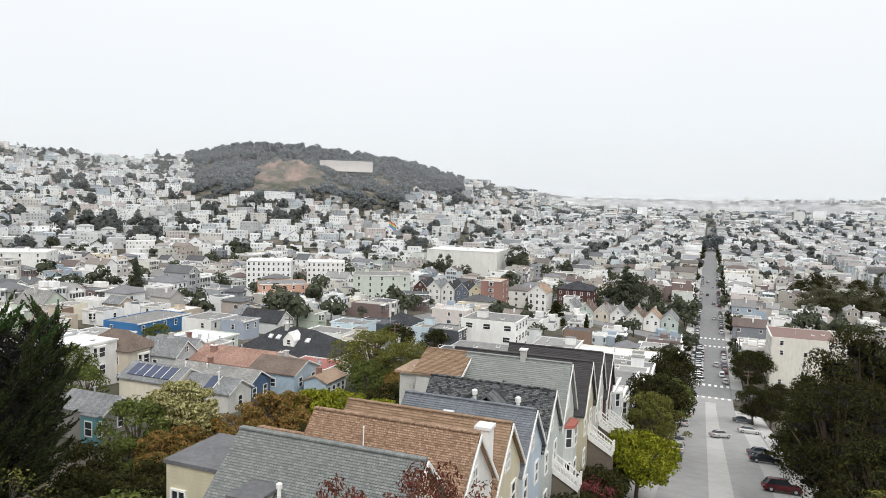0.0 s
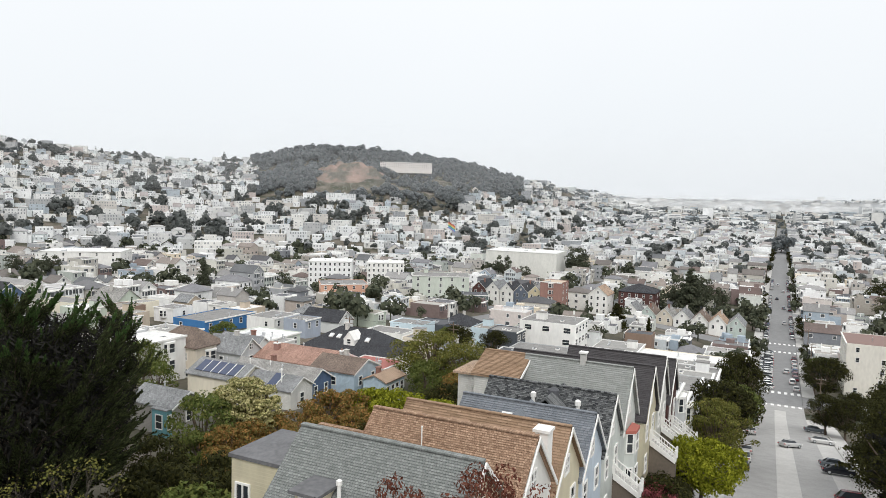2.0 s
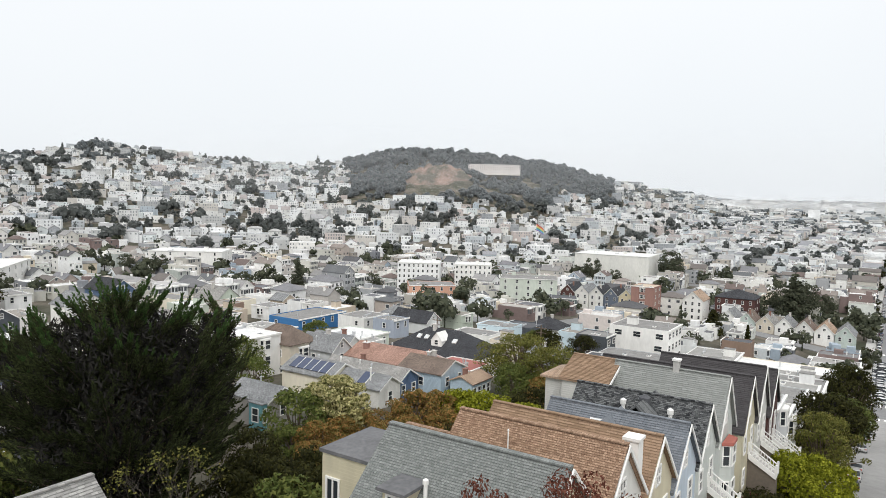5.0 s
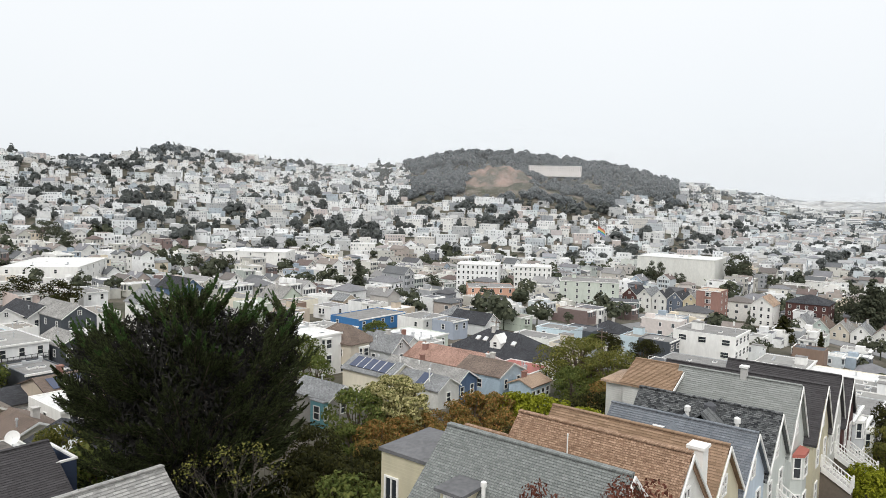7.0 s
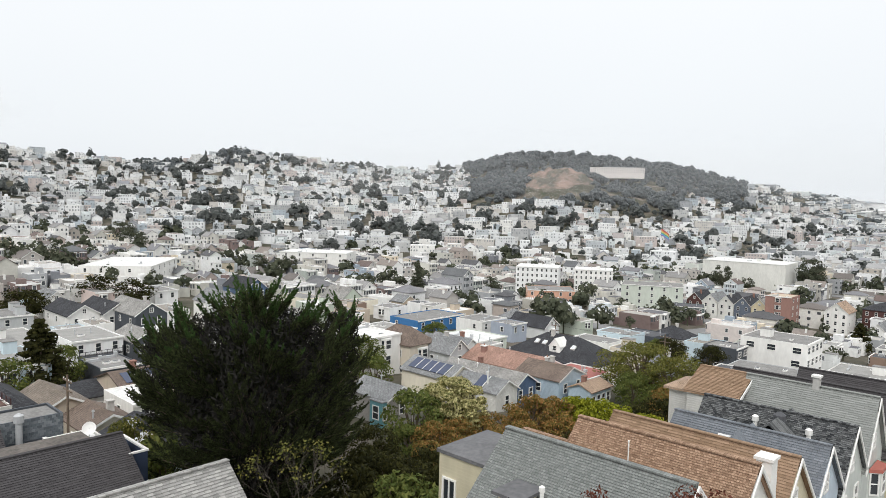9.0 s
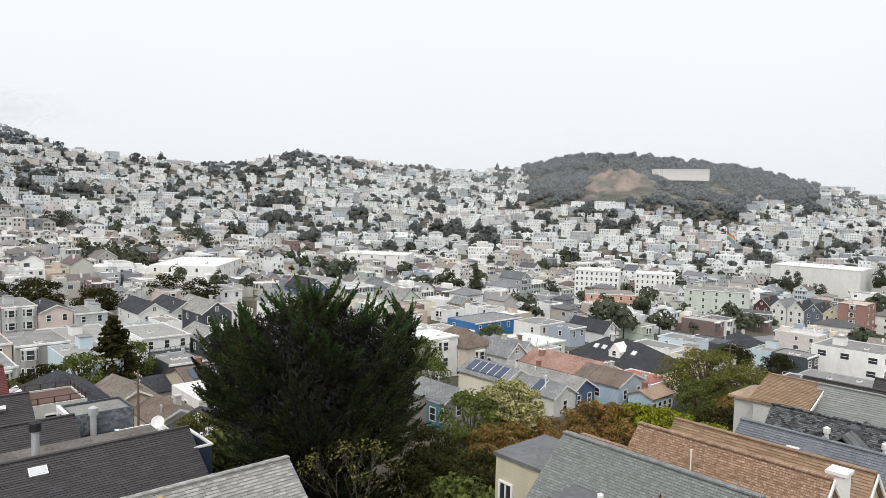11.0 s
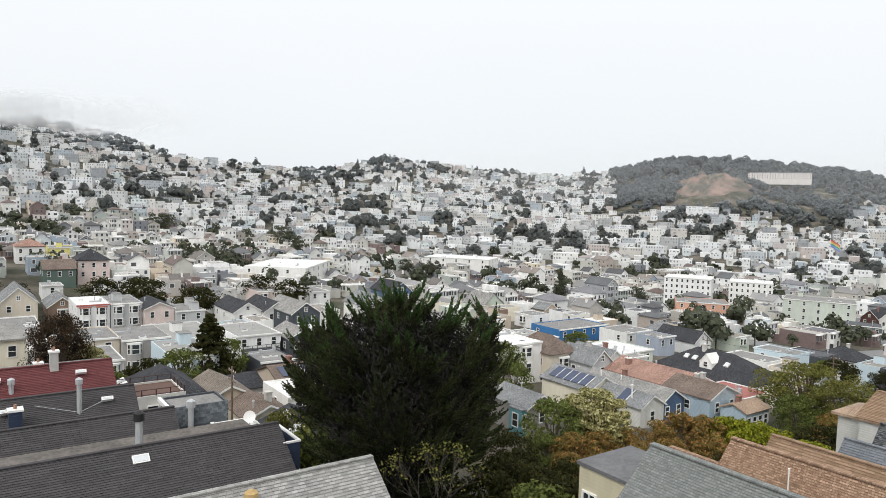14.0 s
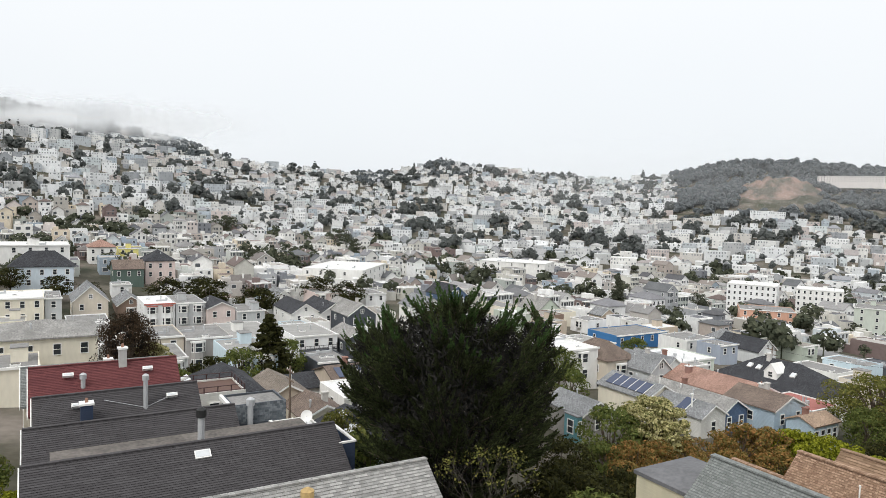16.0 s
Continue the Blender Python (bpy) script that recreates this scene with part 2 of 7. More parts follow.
def soft_max(a, b, k):
    return 0.5 * (a + b + math.sqrt((a - b) ** 2 + k * k))


def land(x, y):
    """Height of the ground at x, y."""
    s = min(max((-12.0 - x) / 40.0, 0.0), 1.0)
    s = s * s * (3 - 2 * s)
    street = soft_max(-soft_max(-(39.8 - 0.196 * y), -48.0, 4.0), 0.0, 3.0) - 0.4
    bench = soft_max(-soft_max(-(30.0 - 0.085 * y), -42.0, 4.0), 0.0, 3.0) - 0.4
    z = street * (1 - s) + bench * s
    z -= 8.0 * math.exp(-((x + 190) ** 2 + (y - 30) ** 2) / (2 * 45.0 ** 2))
    r = math.hypot(x, y)
    az = math.degrees(math.atan2(x, y))
    top = CAM_Z + float(np.interp(az, RIDGE_AZ, RIDGE_R)) * math.tan(radians(float(np.interp(az, RIDGE_AZ, RIDGE_EL))))
    foot, crest = float(np.interp(az, RIDGE_AZ, FOOT_R)), float(np.interp(az, RIDGE_AZ, RIDGE_R))
    s = (r - foot) / (crest - foot)
    if s > 0:
        rise = min(s, 1.0) ** 1.35
        if s > 1:
            rise = 1.0 - 0.25 * min(s - 1.0, 1.0)
        z += top * rise
        z += 5.0 * min(s, 1.0) * noise.noise((x * 0.006, y * 0.006, 3.0))
    # the bare rocky knoll in front of the wooded hill
    for kx, ky, kh, kw in ((-584, 872, 25, 46), (-560, 925, 7, 110)):
        z += kh * math.exp(-((x - kx) ** 2 + (y - ky) ** 2) / (2 * kw * kw))
    return z


# ---- mesh building ----
class Geo:
    """Collects boxes, prisms and sheets, with a material slot each, for one mesh."""

    def __init__(self):
        self.v, self.f, self.m = [], [], []
        self.tone, self.tones = 0.0, []

    def add(self, verts, faces, mat=0, at=None):
        b = len(self.v)
        self.v += verts if at is None else [tuple(at @ Vector(p)) for p in verts]
        self.f += [tuple(b + i for i in q) for q in faces]
        self.m += [mat] * len(faces)
        self.tones += [self.tone] * len(faces)
        return self

    def box(self, x0, y0, z0, x1, y1, z1, mat=0, at=None):
        v = [(x, y, z) for z in (z0, z1) for x, y in ((x0, y0), (x1, y0), (x1, y1), (x0, y1))]
        f = [(3, 2, 1, 0), (4, 5, 6, 7), (0, 1, 5, 4), (1, 2, 6, 5), (2, 3, 7, 6), (3, 0, 4, 7)]
        return self.add(v, f, mat, at)

    def quad(self, a, b, c, d, mat=0, at=None):
        return self.add([a, b, c, d], [(0, 1, 2, 3)], mat, at)

    def tube(self, a, b, r0, r1, n=8, mat=0):
        a, b = Vector(a), Vector(b)
        q = (b - a).to_track_quat("Z", "Y")
        v, f = [], []
        for p, r in ((a, r0), (b, r1)):
            v += [tuple(p + q @ Vector((r * math.cos(2 * math.pi * i / n), r * math.sin(2 * math.pi * i / n), 0))) for i in range(n)]
        f += [(i, (i + 1) % n, n + (i + 1) % n, n + i) for i in range(n)]
        f += [tuple(range(n - 1, -1, -1)), tuple(range(n, 2 * n))]
        return self.add(v, f, mat)

    def mesh(self, name, mats):
        me = bpy.data.meshes.new(name)
        me.from_pydata(self.v, [], self.f)
        for m in mats:
            me.materials.append(m)
        me.polygons.foreach_set("material_index", self.m)
        if any(self.tones) and len(self.tones) == len(self.f):
            me.attributes.new("tone", "FLOAT", "FACE").data.foreach_set("value", self.tones)
        me.update()
        return me


def part(name, geo, mats, parent=None, label="", at=None):
    data = geo.mesh(name, mats if isinstance(mats, (list, tuple)) else [mats]) if isinstance(geo, Geo) else geo
    ob = new(name, data)
    if parent is not None:
        ob.parent = parent
    if at is not None:
        ob.matrix_basis = at
    if label:
        tagged(ob, label)
    return ob


def thing(name, x, y, z, turn=0.0, label="", category="", group="", kind=""):
    ob = new(name)
    ob.empty_display_size = 0.5
    ob.matrix_basis = pose(x, y, z, 0, 0, turn)
    return tagged(ob, label, category, group, kind)


# ---- windows, shared meshes ----
WIN = {}


def window_mesh(w, h, kind="sash"):
    """A window that looks to -y in one piece: casing, sashes, and panes set back in them."""
    key = (round(w, 1), round(h, 1), kind)
    if key in WIN:
        return WIN[key]
    w, h = key[0], key[1]
    c, b = 0.11, 0.035
    xs = [-w / 2 - c, -w / 2, w / 2, w / 2 + c]
    zs = [-c, 0, h, h + c]
    if kind in ("pair", "slider"):
        xs[2:2] = [-b, b]
    if kind in ("pair", "sash"):
        zs[2:2] = [h / 2 - b, h / 2 + b]
    g, ids = Geo(), {}

    def vert(x, y, z):
        k = (round(x, 4), round(y, 4), round(z, 4))
        if k not in ids:
            ids[k] = len(g.v)
            g.v.append(k)
        return ids[k]

    def face(p, mat):
        g.f.append(tuple(vert(*q) for q in p))
        g.m.append(mat)

    for i, j in product(range(len(xs) - 1), range(len(zs) - 1)):
        x0, x1, z0, z1 = xs[i], xs[i + 1], zs[j], zs[j + 1]
        if i % 2 and j % 2:
            y = -0.02
            face([(x0, y, z0), (x1, y, z0), (x1, y, z1), (x0, y, z1)], 1)
            f = -0.09
            face([(x0, f, z0), (x1, f, z0), (x1, y, z0), (x0, y, z0)], 0)
            face([(x0, f, z1), (x0, y, z1), (x1, y, z1), (x1, f, z1)], 0)
            face([(x0, f, z0), (x0, y, z0), (x0, y, z1), (x0, f, z1)], 0)
            face([(x1, f, z0), (x1, f, z1), (x1, y, z1), (x1, y, z0)], 0)
        else:
            face([(x0, -0.09, z0), (x1, -0.09, z0), (x1, -0.09, z1), (x0, -0.09, z1)], 0)
    X0, X1, Z0, Z1 = xs[0], xs[-1], zs[0], zs[-1]
    face([(X0, -0.09, Z1), (X1, -0.09, Z1), (X1, 0.03, Z1), (X0, 0.03, Z1)], 0)
    face([(X0, -0.09, Z0), (X0, 0.03, Z0), (X1, 0.03, Z0), (X1, -0.09, Z0)], 0)
    face([(X0, -0.09, Z0), (X0, -0.09, Z1), (X0, 0.03, Z1), (X0, 0.03, Z0)], 0)
    face([(X1, -0.09, Z0), (X1, 0.03, Z0), (X1, 0.03, Z1), (X1, -0.09, Z1)], 0)
    WIN[key] = g.mesh("window", [TRIM, GLASS])
    return WIN[key]


SIDE = {"front": (0, -1, 0), "back": (0, 1, 180), "left": (-1, 0, -90), "right": (1, 0, 90)}


def put_window(parent, side, u, z, w, d, ww=1.0, wh=1.6, kind="sash", proud=0.0):
    """A window on a wall of a house of width w and depth d; u runs along the wall as seen from outside."""
    sx, sy, a = SIDE[side]
    if sx == 0:
        at = pose(u * (-sy), sy * (d / 2 + proud), z, 0, 0, a)
    else:
        at = pose(sx * (w / 2 + proud), u * sx, z, 0, 0, a)
    return part("window", window_mesh(ww, wh, kind), None, parent, at=at)


# ---- roofs and bodies of houses; local x is the width, the front looks to -y ----
def flat_body(w, d, h, par=0.25):
    g = Geo()
    x, y = w / 2, d / 2
    t = 0.16
    o = [(-x, -y), (x, -y), (x, y), (-x, y)]
    i = [(-x + t, -y + t), (x - t, -y + t), (x - t, y - t), (-x + t, y - t)]
    v = [(*p, -3.0) for p in o] + [(*p, h) for p in o] + [(*p, h) for p in i] + [(*p, h - par) for p in i]
    f = []
    for k in range(4):
        n = (k + 1) % 4
        f += [(k, n, 4 + n, 4 + k), (4 + k, 4 + n, 8 + n, 8 + k), (8 + k, 8 + n, 12 + n, 12 + k)]
    f += [(12, 13, 14, 15), (3, 2, 1, 0)]
    return g.add(v, f)


def gable_body(w, d, h, rise, along="y"):
    """Ridge along y (gable over the front) or along x."""
    g = Geo()
    x, y = w / 2, d / 2
    v = [(-x, -y, -3.0), (x, -y, -3.0), (x, y, -3.0), (-x, y, -3.0), (-x, -y, h), (x, -y, h), (x, y, h), (-x, y, h)]
    if along == "y":
        v += [(0, -y, h + rise), (0, y, h + rise)]
        f = [(0, 1, 5, 8, 4), (2, 3, 7, 9, 6), (1, 2, 6, 5), (3, 0, 4, 7), (4, 8, 9, 7), (8, 5, 6, 9)]
    else:
        v += [(-x, 0, h + rise), (x, 0, h + rise)]
        f = [(0, 1, 5, 4), (2, 3, 7, 6), (1, 2, 6, 9, 5), (3, 0, 4, 8, 7), (4, 5, 9, 8), (8, 9, 6, 7)]
    f += [(3, 2, 1, 0)]
    return g.add(v, f)


def gable_roof(length, span, rise, over=0.35, thick=0.18):
    """Two slabs over a ridge along x, its eave line at z = 0."""
    g = Geo()
    s = span / 2
    k = rise / s
    e = s + over
    L = length / 2 + over
    for sy in (-1, 1):
        lo, hi = -k * over, rise
        v = [(-L, sy * e, lo), (L, sy * e, lo), (L, 0, hi), (-L, 0, hi)]
        v += [(px, py, pz + thick) for px, py, pz in v]
        f = [(0, 1, 2, 3), (7, 6, 5, 4), (1, 0, 4, 5), (2, 1, 5, 6), (0, 3, 7, 4)]
        if sy > 0:
            f = [q[::-1] for q in f]
        f = [q[::-1] for q in f]
        g.add(v, f)
    return g


def hip_roof(w, d, rise, over=0.4):
    g = Geo()
    x, y = w / 2 + over, d / 2 + over
    if x > y:
        r = [(-(x - y), 0, rise), (x - y, 0, rise)]
    else:
        r = [(0, -(y - x) - 0.01, rise), (0, y - x + 0.01, rise)]
    v = [(-x, -y, 0), (x, -y, 0), (x, y, 0), (-x, y, 0), (-x, -y, -0.2), (x, -y, -0.2), (x, y, -0.2), (-x, y, -0.2)] + r
    if x > y:
        f = [(0, 1, 9, 8), (1, 2, 9), (2, 3, 8, 9), (3, 0, 8)]
    else:
        f = [(0, 1, 8), (1, 2, 9, 8), (2, 3, 9), (3, 0, 8, 9)]
    f += [(4, 5, 1, 0), (5, 6, 2, 1), (6, 7, 3, 2), (7, 4, 0, 3), (7, 6, 5, 4)]
    return g.add(v, f)


def lay_courses(slab, length, span, rise, over, mat, exposure=0.24):
    """Courses of shingles on both slopes, each one lapping the one below."""
    s, k = span / 2, rise / (span / 2)
    ang = math.degrees(math.atan(k))
    run = math.hypot(s + over, k * (s + over))
    n = int(run / exposure)
    e = run / n
    L = length / 2 + over + 0.03
    g = Geo()
    g.add([(-L, -0.02, 0.0), (L, -0.02, 0.0), (L, e, -0.012), (-L, e, -0.012), (-L, -0.02, 0.045), (L, -0.02, 0.045), (L, e, 0.012), (-L, e, 0.012)],
          [(3, 2, 1, 0), (4, 5, 6, 7), (0, 1, 5, 4), (1, 2, 6, 5), (2, 3, 7, 6), (3, 0, 4, 7)])
    data = g.mesh("shingle_course", [mat])
    for side in (0, 180):
        for i in range(n):
            t = i * e
            y, z = -(s + over) + t * math.cos(radians(ang)), -k * over + t * math.sin(radians(ang)) + 0.18
            part("shingle_course", data, None, slab, at=pose(0, 0, 0, 0, 0, side) @ pose(0, y, z, ang, 0, 0))
    part("ridge_cap", Geo().box(-L, -0.16, rise + 0.17, L, 0.16, rise + 0.25), mat, slab)


FOOT = []        # footprints taken: x, y, half width, half depth


def claim(x, y, hx, hy):
    FOOT.append((x, y, hx, hy))


def free(x, y, hx, hy, gap=0.0):
    return all(abs(x - a) > hx + c + gap or abs(y - b) > hy + e + gap for a, b, c, e in FOOT)


def house(x, y, w, d, h, turn=0, roof="flat", wall=None, roof_mat=None, rise=2.5, label="", rows=None, cap=None, sides=("front", "back", "left", "right"),
          bays=0, base=None, boards=False, trim=None, clutter=3, group="", kind="house", seed=None, ww=0.95, wh=1.5, count=None, door=True, over=0.35, courses=None, exposure=0.18, lower=3.0):
    """A city house as one thing with its wall, roof, windows, bays and roof gear."""
    rnd = random.Random(seed if seed is not None else int(x * 31 + y * 17))
    z = land(x, y) if base is None else base
    th = thing(kind, x, y, z, turn, label, "house" if kind == "house" else "building", group)
    wall = wall or WHITE
    q = abs(round(math.cos(radians(turn)) * 100)) > 70
    claim(x, y, (w if q else d) / 2 + 0.05, (d if q else w) / 2 + 0.05)
    if roof == "flat":
        part("wall", flat_body(w, d, h), wall, th)
        part("roof", Geo().box(-w / 2 + 0.17, -d / 2 + 0.17, h - 0.24, w / 2 - 0.17, d / 2 - 0.17, h - 0.17), roof_mat or GREYROOF, th)
        part("cornice", Geo().box(-w / 2 - 0.15, -d / 2 - 0.28, h - 0.3, w / 2 + 0.15, -d / 2 - 0.003, h + 0.04), trim or TRIM, th)
        top = h - 0.17
        for k in range(clutter):
            cx, cy, kind_of = rnd.uniform(-w * 0.34, w * 0.34), rnd.uniform(-d * 0.38, d * 0.38), rnd.random()
            if kind_of < 0.4:
                part("vent", Geo().tube((cx, cy, top - 0.02), (cx, cy, top + 0.9), 0.12, 0.12).tube((cx, cy, top + 0.9), (cx, cy, top + 1.05), 0.2, 0.2), METAL, th)
            elif kind_of < 0.72:
                part("skylight", Geo().box(cx - 0.6, cy - 0.4, top - 0.02, cx + 0.6, cy + 0.4, top + 0.28, 0).box(cx - 0.5, cy - 0.3, top + 0.27, cx + 0.5, cy + 0.3, top + 0.31, 1), [TRIM, GLASS], th)
            elif kind_of < 0.86:
                part("stair_head", Geo().box(cx - 1.0, cy - 1.3, top - 0.02, cx + 1.0, cy + 1.3, top + 1.9, 0).box(cx - 1.1, cy - 1.4, top + 1.9, cx + 1.1, cy + 1.4, top + 2.0, 1), [wall, GREYROOF], th)
            else:
                part("duct", Geo().box(cx - 1.4, cy - 0.2, top - 0.02, cx + 1.4, cy + 0.2, top + 0.4).box(cx + 1.0, cy - 0.3, top + 0.4, cx + 1.5, cy + 0.3, top + 0.9), METAL, th)
    elif roof in ("gable_y", "gable_x"):
        part("wall", gable_body(w, d, h, rise - 0.02, roof[-1]), wall, th)
        L, S = (d, w) if roof == "gable_y" else (w, d)
        slab = part("roof", gable_roof(L, S, rise, over), roof_mat or shingle("grey_shingles", (0.20, 0.205, 0.208), (0.27, 0.275, 0.278)), th, at=pose(0, 0, h, 0, 0, 90 if roof == "gable_y" else 0))
        if courses:
            lay_courses(slab, L, S, rise, over, courses, exposure)
        if roof == "gable_y":
            k = math.hypot(w / 2 + 0.35, rise)
            for s in (-1, 1):
                g = Geo()
                g.add([(s * (w / 2 + over), -d / 2 - 0.38, h - rise * 2 * over / w - 0.1), (0, -d / 2 - 0.38, h + rise - 0.1), (0, -d / 2 - 0.38, h + rise + 0.16), (s * (w / 2 + over), -d / 2 - 0.38, h - rise * 2 * over / w + 0.16),
                       (s * (w / 2 + over), -d / 2 - 0.3, h - rise * 2 * over / w - 0.1), (0, -d / 2 - 0.3, h + rise - 0.1), (0, -d / 2 - 0.3, h + rise + 0.16), (s * (w / 2 + over), -d / 2 - 0.3, h - rise * 2 * over / w + 0.16)],
                      [(0, 1, 2, 3), (7, 6, 5, 4), (3, 2, 6, 7), (0, 4, 5, 1), (0, 3, 7, 4)])
                part("bargeboard", g, trim or TRIM, th)
    else:
        part("wall", Geo().box(-w / 2, -d / 2, -3.0, w / 2, d / 2, h), wall, th)
        part("roof", hip_roof(w, d, rise, 0.12 if over < 0.2 else 0.4), roof_mat or shingle("grey_shingles", (0.20, 0.205, 0.208), (0.27, 0.275, 0.278)), th, at=pose(0, 0, h + 0.2))
    if roof != "flat" and clutter and not courses and kind == "house":
        k = rise * 0.5
        if rnd.random() < 0.8:
            s, u = rnd.choice((-1, 1)), rnd.uniform(-0.3, 0.3)
            cx, cy = (s * w * 0.25, u * d) if roof == "gable_y" else (u * w * 0.5, s * d * 0.25)
            part("vent", Geo().tube((cx, cy, h + k - 0.6), (cx, cy, h + k + 0.9), 0.11, 0.11, 8).tube((cx, cy, h + k + 0.9), (cx, cy, h + k + 1.1), 0.19, 0.12, 8), METAL, th)
        if rnd.random() < 0.4:
            cx, cy = (w * 0.12, rnd.uniform(-0.3, 0.3) * d) if roof == "gable_y" else (rnd.uniform(-0.2, 0.2) * w, d * 0.1)
            part("chimney", Geo().box(cx - 0.35, cy - 0.35, h, cx + 0.35, cy + 0.35, h + rise + 0.9).box(cx - 0.43, cy - 0.43, h + rise + 0.9, cx + 0.43, cy + 0.43, h + rise + 1.05), plain("chimney_brick", (0.26, 0.14, 0.11), 0.9, amount=0.25) if rnd.random() < 0.5 else plain("chimney_render", (0.52, 0.50, 0.47), 0.9, amount=0.2), th)
    floors = rows if rows is not None else max(1, int((h + 0.4) // 3.1))
    for s in sides:
        span = w if s in ("front", "back") else d
        n = count if count and s == "front" else max(1, min(5, int(span // 2.9))) if s in ("front", "back") else max(1, int(span // 5.0))
        for r in range(floors):
            zz = h - 2.35 - r * 3.05
            if zz < 0.5:
                continue
            if s == "front" and bays and r < floors:
                continue
            for i in range(n):
                if s in ("left", "right") and rnd.random() < 0.3:
                    continue
                u = (i + 0.5) / n * span - span / 2 + (rnd.uniform(-0.4, 0.4) if s != "front" else 0)
                put_window(th, s, u, zz, w, d, ww if s != "back" else rnd.choice((0.9, 1.2, 1.6)), wh if s == "front" else 1.3, rnd.choice(("sash", "pair", "slider")) if s == "back" else "sash")
        if s == "front" and roof == "gable_y" and rise > 2.2:
            put_window(th, s, 0, h + rise * 0.18, w, d, 0.8, 1.0, "pair")
    if bays:
        for b in range(bays):
            u = (b + 0.5) / bays * w - w / 2
            bh = h - 0.9 - (h - floors * 3.05 if h - floors * 3.05 > 0.4 else 0.4)
            bw = min(2.6, w / bays - 0.5)
            z0 = h - 0.7 - bh
            g = Geo()
            o = [(u - bw / 2, -d / 2 + 0.003), (u - bw / 2 + 0.55, -d / 2 - 0.8), (u + bw / 2 - 0.55, -d / 2 - 0.8), (u + bw / 2, -d / 2 + 0.003)]
            v = [(*p, z0) for p in o] + [(*p, z0 + bh) for p in o]
            g.add(v, [(0, 1, 5, 4), (1, 2, 6, 5), (2, 3, 7, 6), (4, 5, 6, 7), (3, 2, 1, 0)])
            bay = part("bay", g, wall, th)
            part("bay_cap", Geo().add([(px * 1.0 + (0.12 if px > u else -0.12), py - 0.1, z0 + bh + k) for k in (-0.06, 0.2) for px, py in o], [(0, 1, 5, 4), (1, 2, 6, 5), (2, 3, 7, 6), (4, 5, 6, 7), (3, 2, 1, 0)]), cap or trim or TRIM, bay)
            for r in range(floors):
                zz = h - 2.45 - r * 3.05
                if zz < z0:
                    continue
                part("window", window_mesh(bw - 1.4, 1.6), None, bay, at=pose(u, -d / 2 - 0.8, zz))
                ang = math.degrees(math.atan2(0.8, 0.55))
                part("window", window_mesh(0.5, 1.6), None, bay, at=pose(u - bw / 2 + 0.275, -d / 2 - 0.4, zz, 0, 0, -ang))
                part("window", window_mesh(0.5, 1.6), None, bay, at=pose(u + bw / 2 - 0.275, -d / 2 - 0.4, zz, 0, 0, ang))
    return th


# ---- trees ----
def leaf_cloud(rnd, clumps, per, size, droop=0.0, slim=0.7, tilt=0.35):
    """Small bent leaves over the skin of many uneven clumps."""
    g = Geo()
    for cx, cy, cz, rx, rz in clumps:
        for _ in range(per):
            a, b = rnd.uniform(0, 6.283), 1.0 - 1.7 * rnd.random() ** 1.25
            c = math.sqrt(max(0.0, 1 - b * b))
            rr = rnd.uniform(0.82, 1.08)
            n = Vector((c * math.cos(a), c * math.sin(a), b))
            p = Vector((cx + n.x * rx * rr, cy + n.y * rx * rr, cz + n.z * rz * rr))
            up = Vector((rnd.gauss(0, 1), rnd.gauss(0, 1), rnd.gauss(0, 0.7) - droop))
            t = n.cross(up)
            if t.length < 0.01:
                continue
            t.normalize()
            f = (n + tilt * Vector((rnd.gauss(0, 1), rnd.gauss(0, 1), rnd.gauss(0, 1)))).normalized()
            t = (t - f * t.dot(f)).normalized()
            s = f.cross(t).normalized()
            k = size * rnd.uniform(0.6, 1.4)
            q = f * k * -0.2
            g.v += [tuple(p - t * k), tuple(p - s * k * slim + q), tuple(p + t * k), tuple(p + s * k * slim + q)]
            m = len(g.v)
            g.f.append((m - 4, m - 3, m - 2, m - 1))
            g.m.append(0)
    return g


